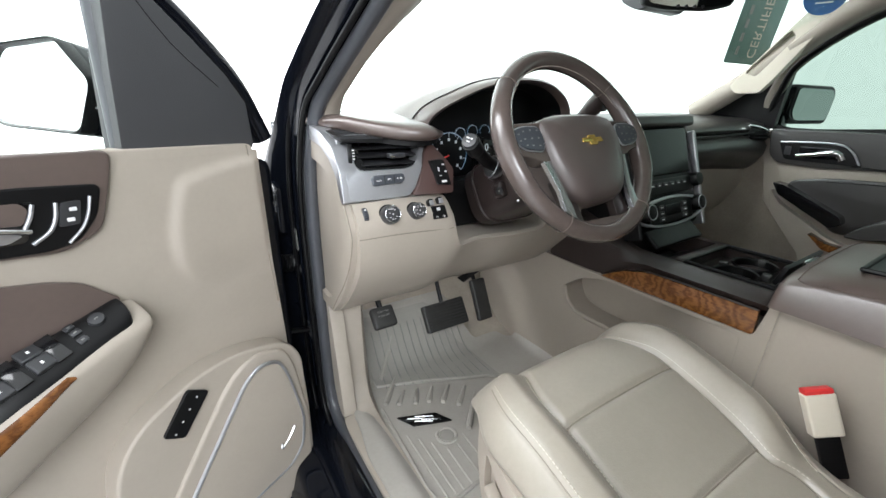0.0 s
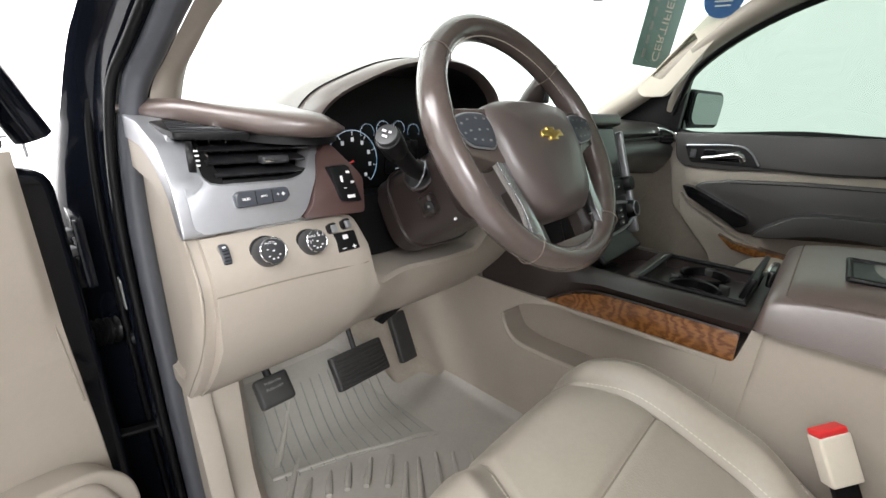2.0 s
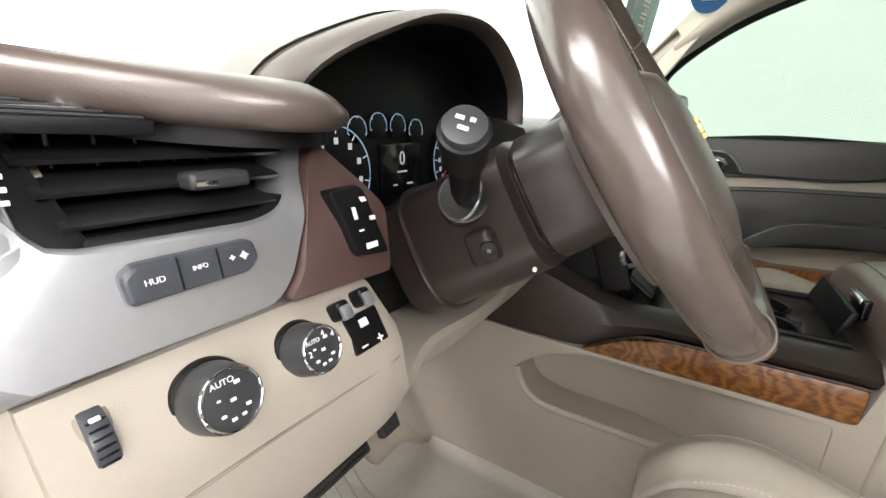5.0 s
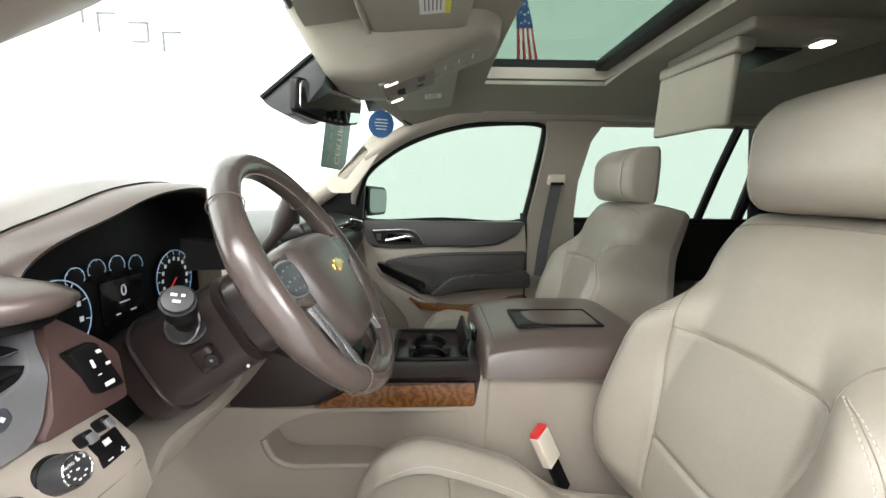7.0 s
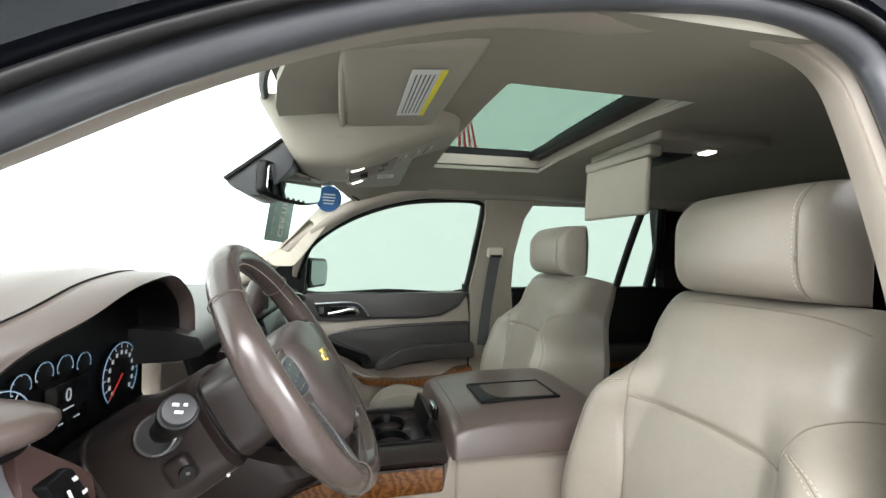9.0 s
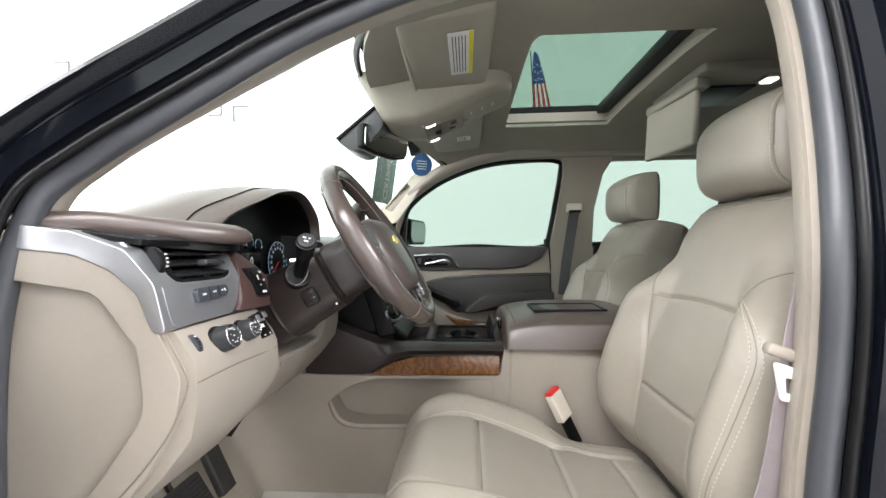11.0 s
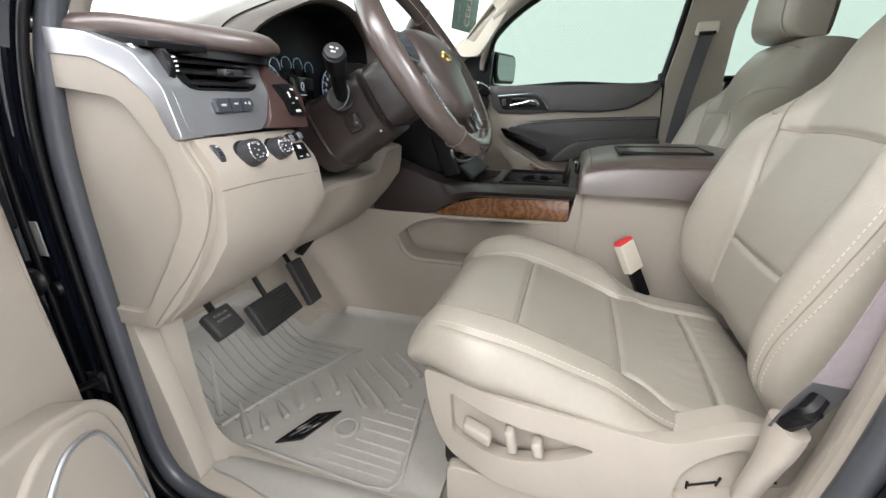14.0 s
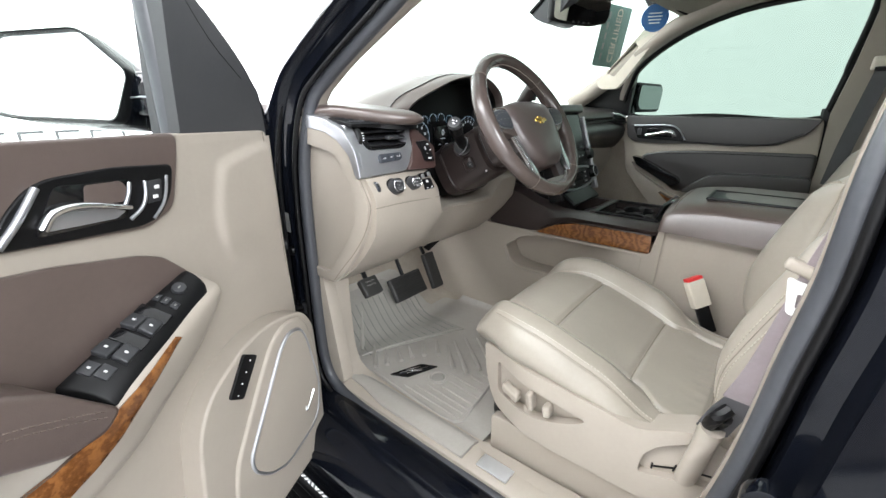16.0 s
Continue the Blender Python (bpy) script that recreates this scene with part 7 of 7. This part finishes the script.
part("seal_band", tube([(0.735, -0.61, 1.69), (0.775, -0.592, 1.56), (0.822, -0.567, 1.40)], 0.017, 8, 4), BLACKPL, pd)
mir = thing("door_mirror", (0.95, 0.1, 1.45), "black passenger mirror outside the window", "mirror")
PMR = Matrix.Translation((0.955, 0.10, 1.470)) @ Matrix.Rotation(radians(-20), 4, "Z")
pmo = rounded([(-0.10, 0.068), (0.085, 0.062), (0.10, 0.03), (0.085, -0.07), (-0.085, -0.07), (-0.11, -0.04)], 0.02, 4)
part("housing", moved(prism(pmo, "y", 0.0, 0.10, 0.02, 3), PMR), PAINT, mir)
part("glass", moved(prism([(p.x * 0.84, p.y * 0.80) for p in pmo], "y", -0.004, 0.004, 0.0), PMR), DIMMIRROR, mir, "mirror glass")
part("mount", rbox((0.87, 0.165, 1.41), (0.06, 0.05, 0.05), 0.015), PAINT, mir)

# passenger side pillars, rear door and rear window
apill = catmull([(0.745, 0.40, 1.44), (0.725, 0.25, 1.535), (0.69, 0.08, 1.66), (0.66, -0.06, 1.742), (0.64, -0.25, 1.80), (0.63, -0.45, 1.822), (0.63, -0.8, 1.822), (0.63, -1.4, 1.81), (0.63, -2.2, 1.78)], 6)
tagged(part("pillar_trim", tube(apill, lambda t: 0.042 + 0.008 * bump1(t, 0.0, 0.15), 14, 1, flat=0.75), BEIGE, sharp=80), "beige windscreen pillar and roof rail trim", "trim", kind="structure")
bp = [[Vector((x, y, z)) for y in ys_] for x, z, ys_ in ((0.665, 1.81, (-0.60, -0.67, -0.75, -0.84)), (0.70, 1.72, (-0.612, -0.67, -0.74, -0.79)), (0.755, 1.56, (-0.595, -0.65, -0.72, -0.765)), (0.805, 1.40, (-0.57, -0.63, -0.71, -0.77)), (0.815, 1.2, (-0.575, -0.63, -0.71, -0.79)), (0.815, 0.7, (-0.56, -0.63, -0.71, -0.80)))]
tagged(part("pillar_cover", sheet(bp, 0.02), BEIGE, sharp=60), "beige centre pillar cover", "trim", kind="structure")
bpd = [[Vector((-p.x + 0.03, p.y - 0.03, p.z)) for p in row] for row in bp]
tagged(part("pillar_cover", sheet(bpd, 0.012), BEIGE, sharp=60), "beige centre pillar cover behind the driver belt", "trim", kind="structure")
pb_ = thing("seat_belt", (0.75, -0.66, 1.3), "passenger belt hanging on the pillar, webbing darkened for shade", "seat belt")
part("guide", rbox((0.735, -0.672, 1.565), (0.03, 0.075, 0.045), 0.010, 3), PALE, pb_)
part("guide_slot", rbox((0.722, -0.672, 1.548), (0.02, 0.055, 0.012), 0.004, 2), BLACKPL, pb_)
part("webbing", ribbon([(0.728, -0.672, 1.55), (0.735, -0.655, 1.44), (0.745, -0.635, 1.30), (0.755, -0.62, 1.15)], 0.046, (0.1, 1, 0.1)), BELTDARK, pb_)
part("adjuster", rbox((0.737, -0.668, 1.66), (0.02, 0.06, 0.11), 0.006, 3), BEIGE, pb_)
rd = thing("rear_door", (0.82, -1.2, 0.6), "closed rear door with dark trim", "door")
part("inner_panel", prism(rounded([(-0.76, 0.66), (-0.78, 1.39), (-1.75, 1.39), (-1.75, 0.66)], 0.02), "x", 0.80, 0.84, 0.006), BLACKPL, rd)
part("armrest", prism(rounded([(-0.9, 1.12), (-1.5, 1.12), (-1.5, 1.04), (-0.95, 1.04)], 0.02), "x", 0.74, 0.80, 0.015), DASH, rd)
part("wood_strip", prism(rounded([(-0.85, 1.04), (-1.5, 1.04), (-1.5, 1.01), (-0.9, 1.0)], 0.01), "x", 0.76, 0.80, 0.006), WOOD, rd)
bm = bmesh.new()
bm.faces.new([bm.verts.new((wx(z) + 0.012, y, z)) for y, z in ((-0.76, 1.39), (-1.75, 1.385), (-1.70, 1.78), (-0.80, 1.785))])
part("window_glass", bm, TINT, rd, "tinted rear side window", shadow=False)
part("window_frame", tube([(0.708, -0.78, 1.800), (0.705, -1.25, 1.800), (0.705, -1.70, 1.795)], 0.024, 10, 4), BEIGE, rd)
part("division_bar", tube([(0.815, -1.34, 1.39), (0.75, -1.37, 1.60), (0.69, -1.40, 1.78)], 0.018, 8, 4), BLACKPL, rd)
part("rear_edge", tube([(0.815, -1.52, 1.39), (0.75, -1.53, 1.60), (0.69, -1.50, 1.78)], 0.022, 8, 4), BLACKPL, rd)
part("belt_line", tube([(0.805, -0.77, 1.392), (0.805, -1.2, 1.39), (0.805, -1.75, 1.388)], 0.012, 8, 3), BLACKPL, rd)
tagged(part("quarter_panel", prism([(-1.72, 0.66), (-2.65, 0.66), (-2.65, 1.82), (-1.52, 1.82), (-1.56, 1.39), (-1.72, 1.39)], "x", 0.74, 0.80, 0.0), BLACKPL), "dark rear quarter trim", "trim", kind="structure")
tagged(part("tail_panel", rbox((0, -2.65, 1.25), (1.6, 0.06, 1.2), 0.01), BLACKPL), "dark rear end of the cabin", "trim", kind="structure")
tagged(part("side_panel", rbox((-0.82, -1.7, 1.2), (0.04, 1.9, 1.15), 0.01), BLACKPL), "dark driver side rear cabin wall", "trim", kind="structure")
for x in (-0.42, 0.42):
    rs = thing("second_row_bench", (x, -1.5, 0.68), "beige second-row bench half in the dark rear cabin", "bench", "second-row benches")
    p_ = Pillow(Matrix.Translation((x, -1.42, 0.90)), 0.27, 0.25, lambda u, v: 0.13 - 0.02 * bump1(u, 0, 0.5), 5, 5)
    part("cushion", p_.mesh(24, 24), LEATHER, rs)
    p_ = Pillow(Matrix.Translation((x, -1.75, 1.22)) @ Matrix.Rotation(radians(108), 4, "X") @ Matrix.Rotation(radians(180), 4, "Y"), 0.26, 0.32, lambda u, v: 0.12 - 0.02 * bump1(u, 0, 0.5), 5, 5, 0.05)
    part("backrest", p_.mesh(24, 24), LEATHER, rs)
    part("frame", rbox((x, -1.5, 0.80), (0.48, 0.5, 0.22), 0.03), BLACKPL, rs)

# ---- roof fittings ----
oc = thing("overhead_console", (0.0, -0.12, 1.83), "beige overhead console with two reading lamps", "overhead console")
om = rounded([(-0.115, 0.07), (0.115, 0.07), (0.13, -0.05), (0.12, -0.265), (0.08, -0.295), (-0.08, -0.295), (-0.12, -0.265), (-0.13, -0.05)], 0.03, 4)


def under(y):
    """Height of the console's lower face, rising towards the sunroof."""
    return 1.740 + 0.098 * ease(-y, 0.0, 0.30)


rings = [[Vector((p.x * s, ((p.y + 0.1) * s - 0.1 if p.y > -0.1 else p.y), z + k * 0.098 * ease(-p.y, 0.0, 0.30))) for p in om] for s, z, k in ((1.40, 1.862, 0.1), (1.24, 1.815, 0.45), (1.12, 1.780, 0.75), (1.03, 1.755, 0.95), (0.94, 1.743, 1.0), (0.5, 1.740, 1.0))]
part("body", loft(rings), ROOFPL, oc, sharp=60)
tilt_ = Matrix.Rotation(radians(-20), 4, "X")
part("switch_bay", rbox((0.03, -0.095, under(-0.095) + 0.002), (0.125, 0.125, 0.012), 0.004, 3, tilt_), SEAMDARK, oc)
for x in (-0.052, 0.110):
    part("lamp_surround", rbox((x, -0.060, under(-0.060) - 0.001), (0.030, 0.055, 0.010), 0.004, 3, tilt_), ROOFPL, oc)
    part("lamp", rbox((x, -0.060, under(-0.060) - 0.0055), (0.014, 0.030, 0.006), 0.0025, 3, tilt_), LAMP, oc, "lit reading lamp")
part("knob", rod((0.035, -0.075, under(-0.075)), (0.035, -0.078, under(-0.075) - 0.014), 0.011, 0.009, 20, 0.002), BLACKPL, oc)
for x, y in ((-0.005, -0.125), (0.012, -0.125), (0.055, -0.12)):
    part("key", rbox((x, y, under(y) - 0.005), (0.014, 0.018, 0.008), 0.002, 2, tilt_), BLACKPL, oc)
for y in (-0.180, -0.212, -0.244):
    part("switch", rbox((0.03, y, under(y) - 0.001), (0.10, 0.026, 0.008), 0.003, 2, tilt_), ROOFPL, oc)
    part("switch_mark", rbox((0.01, y, under(y) - 0.0055), (0.032, 0.003, 0.001), 0.0003, 1, tilt_), WHITE, oc)

for sx in (-1, 1):
    vz = thing("sun_visor", (sx * 0.38, -0.05, 1.8), "beige sun visor folded up with a printed label" if sx < 0 else "beige sun visor folded up at the roof", "sun visor", "sun visors")
    vm = Matrix.Translation((sx * 0.33, -0.125, 1.825)) @ Matrix.Rotation(radians(sx * 3), 4, "Y") @ Matrix.Rotation(radians(-6 + 180), 4, "X")
    pv = Pillow(vm, 0.205, 0.098, lambda u, v: 0.016, 8, 5, 0.004)
    part("pad", pv.mesh(24, 20), ROOFPL, vz, "padded visor", sharp=70)
    part("hinge_rod", tube([(sx * 0.53, -0.04, 1.800), (sx * 0.33, -0.032, 1.808), (sx * 0.15, -0.028, 1.814)], 0.006, 10, 3), ROOFPL, vz)
    part("clip", rbox((sx * 0.135, -0.03, 1.797), (0.025, 0.03, 0.02), 0.006, 3), ROOFPL, vz)
    lw = 0.22 if sx < 0 else 0.05
    lb = part("label", rbox((sx * 0.350, -0.154, 1.8085), (lw, 0.052, 0.0012), 0.0004, 1, Matrix.Rotation(radians(sx * 3), 4, "Y") @ Matrix.Rotation(radians(-6), 4, "X")), WHITE, vz, "white printed warning label")
    if sx < 0:
        part("yellow_band", rbox((sx * 0.350, -0.175, 1.8097), (lw, 0.009, 0.0012), 0.0003, 1, Matrix.Rotation(radians(-3), 4, "Y") @ Matrix.Rotation(radians(-6), 4, "X")), YELLOW, lb)
    for k in range(5):
        part("print_bar", rbox((sx * 0.350, -0.137 - 0.0065 * k, 1.8061 + 0.0007 * k), (lw * 0.85, 0.002, 0.0012), 0.0002, 1, Matrix.Rotation(radians(sx * 3), 4, "Y") @ Matrix.Rotation(radians(-6), 4, "X")), GREY, lb)

# inside mirror on the windscreen, with its cover, hanging tag and sticker
rv = thing("rear_view_mirror", (0.0, 0.12, 1.74), "black inside mirror on the windscreen", "mirror")
RM = Matrix.Translation((0.0, 0.080, 1.711)) @ Matrix.Rotation(radians(-26.5), 4, "Z") @ Matrix.Rotation(radians(6), 4, "X")
mo = rounded([(-0.112, 0.036), (0.112, 0.034), (0.108, -0.032), (0.05, -0.044), (-0.05, -0.044), (-0.110, -0.036)], 0.014, 4)
part("housing", moved(prism(mo, "y", 0.0, 0.026, 0.010, 3), RM), BLACKPL, rv)
part("glass", moved(prism([(p.x * 0.94, p.y * 0.84) for p in mo], "y", -0.003, 0.002, 0.0), RM), MIRROR, rv, "mirror glass")
for k in range(4):
    part("button", moved(rod((-0.03 + 0.02 * k, -0.002, -0.036), (-0.03 + 0.02 * k, -0.005, -0.036), 0.003), RM), GREY, rv)
part("stem", tube([(-0.005, 0.115, 1.715), (-0.008, 0.135, 1.735), (-0.010, 0.150, 1.745)], 0.012, 10), BLACKPL, rv)
wedge = rounded([(0.213, 1.704), (0.096, 1.797), (0.070, 1.775), (0.080, 1.735), (0.135, 1.674), (0.165, 1.672), (0.200, 1.690)], 0.010, 3)
part("sensor_cover", prism(wedge, "x", -0.075, 0.065, 0.012, 3), GREY, rv)
part("cover_gasket", prism([(0.216, 1.708), (0.094, 1.805), (0.090, 1.799), (0.210, 1.702)], "x", -0.082, 0.072, 0.002), BLACKPL, rv)
TAGM = surface("tag_card", (0.085, 0.16, 0.135), 0.5, bump=0.0, vary=0.1)
tg = thing("windscreen_tag", (0.18, 0.2, 1.65), "dark green hanging tag with vertical lettering", "tag")
tb = Vector((0.670, 0.2385, 1.598))
tu = Vector((0.152, -0.059, -0.008)).normalized()
tv = Vector((0.0, -0.03, 0.2)).normalized()
TM = Matrix((tu, tv.cross(tu), tv)).transposed().to_4x4()
TM.translation = tb
part("card", moved(prism(rounded([(-0.082, 0.0), (0.082, 0.0), (0.082, 0.24), (-0.082, 0.24)], 0.008), "y", 0.0, 0.002, 0.0), TM), TAGM, tg)
ob = letters("CERTIFIED", (0, 0, 0), 0.046, Matrix(), STITCH, tg)
ob.data.transform(TM @ Matrix.Translation((0.012, -0.0015, 0.125)) @ Matrix.Rotation(radians(90), 4, "X") @ Matrix.Rotation(radians(90), 4, "Z") @ Matrix.Scale(-1, 4, (0, 1, 0)))
for k in range(5):
    part("print_bar", moved(rbox((-0.045, -0.001, 0.04 + 0.04 * k), (0.012, 0.001, 0.026), 0.0003), TM), GREYSTICK, tg)
stk = thing("windscreen_sticker", (0.3, 0.1, 1.78), "round blue service sticker on the windscreen", "sticker")
SM = Matrix.Translation((0.620, 0.0415, 1.764)) @ Vector((0.90, 0.36, 0.24)).to_track_quat("Z", "Y").to_matrix().to_4x4() @ Matrix.Scale(1.05, 4)
part("disc", moved(rod((0, 0, 0), (0, 0, 0.0015), 0.048, None, 32), SM), BLUE, stk)
for k in range(4):
    part("print_bar", moved(rbox((0.0, 0.016 - 0.011 * k, -0.0008), (0.05 - 0.006 * abs(k - 1), 0.004, 0.0008), 0.0002), SM), WHITE, stk)
# grab handles, rear screen and dome lamp
gh = thing("grab_handle", (0.70, 0.2, 1.6), "beige grab handle on the passenger windscreen pillar", "grab handle")
gm = Matrix(((1, 0, -0.22, 0.36), (0, 1, 0, 0), (0, 0, 1, 0), (0, 0, 0, 1)))
# pale colour carries the brighter light on this beige handle
part("bar", moved(holed(rounded([(0.272, 1.528), (0.250, 1.504), (0.178, 1.504), (0.142, 1.545), (0.028, 1.695), (0.030, 1.728), (0.075, 1.735)], 0.014, 4), [rounded([(0.226, 1.570), (0.192, 1.556), (0.096, 1.664), (0.112, 1.688)], 0.010, 4)], "x", 0.655, 0.682, 0.008, 3), gm), PALE, gh)
part("backing", moved(prism([(0.24, 1.56), (0.19, 1.545), (0.085, 1.665), (0.11, 1.70)], "x", 0.676, 0.680, 0.0), gm), BEIGE, gh)
gh = thing("grab_handle", (0.62, -0.45, 1.82), "folded beige roof grab handle above the passenger window", "grab handle")
part("bar", tube([(0.60, -0.33, 1.825), (0.585, -0.36, 1.812), (0.585, -0.52, 1.812), (0.60, -0.55, 1.825)], 0.011, 10, 5), BEIGE, gh)
for y in (-0.325, -0.555):
    part("foot", rbox((0.605, y, 1.825), (0.03, 0.03, 0.02), 0.006), BEIGE, gh)
rs = thing("roof_screen", (0.0, -0.88, 1.85), "beige flip-down rear screen hanging from the roof", "screen")
part("panel", rbox((0.006, -0.768, 1.730), (0.236, 0.018, 0.148), 0.008, 3, Matrix.Rotation(radians(7), 4, "Z") @ Matrix.Rotation(radians(4), 4, "X")), ROOFPL, rs)
part("hinge_bar", rbox((0.004, -0.782, 1.818), (0.260, 0.045, 0.030), 0.010, 3, Matrix.Rotation(radians(4), 4, "Z")), ROOFPL, rs)
part("housing", rbox((0.0, -0.95, 1.853), (0.30, 0.34, 0.03), 0.012, 3), ROOFPL, rs)
part("cavity", rbox((0.045, -0.90, 1.838), (0.17, 0.17, 0.012), 0.006), BLACKPL, rs)
dm_ = thing("dome_lamp", (-0.085, -0.985, 1.83), "lit dome lamp in the rear roof console", "lamp")
part("lens", rbox((-0.085, -0.985, 1.832), (0.035, 0.03, 0.010), 0.004, 3), LAMP, dm_, "lit lamp lens")
part("ring", rbox((-0.085, -0.985, 1.836), (0.05, 0.045, 0.008), 0.004, 3), BEIGE, dm_)
# label on the door pillar
lb = thing("pillar_label", (-0.87, -0.56, 0.87), "white and yellow tyre label on the door pillar", "label")
LM = Matrix.Translation((-0.868, -0.543, 0.890)) @ Matrix.Rotation(radians(22), 4, "X")
part("sheet", moved(rbox((0, 0, 0), (0.002, 0.055, 0.105), 0.0005), LM), WHITE, lb)
part("yellow_strip", moved(rbox((-0.0015, 0.019, -0.003), (0.001, 0.011, 0.095), 0.0003), LM), YELLOW, lb)
part("yellow_patch", moved(rbox((-0.0015, -0.008, 0.032), (0.001, 0.028, 0.030), 0.0003), LM), YELLOW, lb)
for k in range(5):
    part("print_bar", moved(rbox((-0.0015, -0.008, 0.008 - 0.011 * k), (0.001, 0.03, 0.0012), 0.0003), LM), GREY, lb)
part("inner_label", moved(rbox((0.022, 0.058, 0.021), (0.002, 0.018, 0.055), 0.0005), LM), DULLYEL, lb)
# small flag standing on the roof, seen through the sunroof
fl = thing("flag", (0.57, -0.50, 1.96), "small drooping striped flag with a starred blue field", "flag")
FM = Matrix.Translation((0.570, -0.500, 1.960)) @ Matrix.Rotation(radians(-84), 4, "Z") @ Matrix.Rotation(radians(-5), 4, "Y") @ Matrix.Diagonal((1.25, 1.0, 1.30, 1.0))
for k in range(7):
    a, b = k / 7, (k + 1) / 7
    pr = [(-0.034 + 0.068 * a, 0.0), (-0.034 + 0.068 * b, 0.0), (-0.026 + 0.046 * b, 0.105), (-0.026 + 0.046 * a, 0.105)]
    part("stripe", moved(prism(pr, "y", 0.0, 0.004 + 0.002 * (k % 3), 0.0), FM), FLAGRED if k % 2 == 0 else WHITE, fl)
part("field", moved(prism([(-0.027, 0.106), (0.021, 0.106), (0.004, 0.20), (-0.008, 0.215), (-0.014, 0.20)], "y", -0.001, 0.006, 0.0), FM), FLAGBLUE, fl)
for k in range(9):
    part("star", moved(rbox((-0.014 + 0.011 * (k % 3), -0.002, 0.118 + 0.022 * (k // 3) + 0.006 * (k % 2)), (0.005, 0.003, 0.005), 0.001), FM), WHITE, fl)
part("stick", moved(tube([(-0.03, 0.002, -0.01), (-0.022, 0.002, 0.22)], 0.002, 6, 1), FM), BLACKPL, fl)
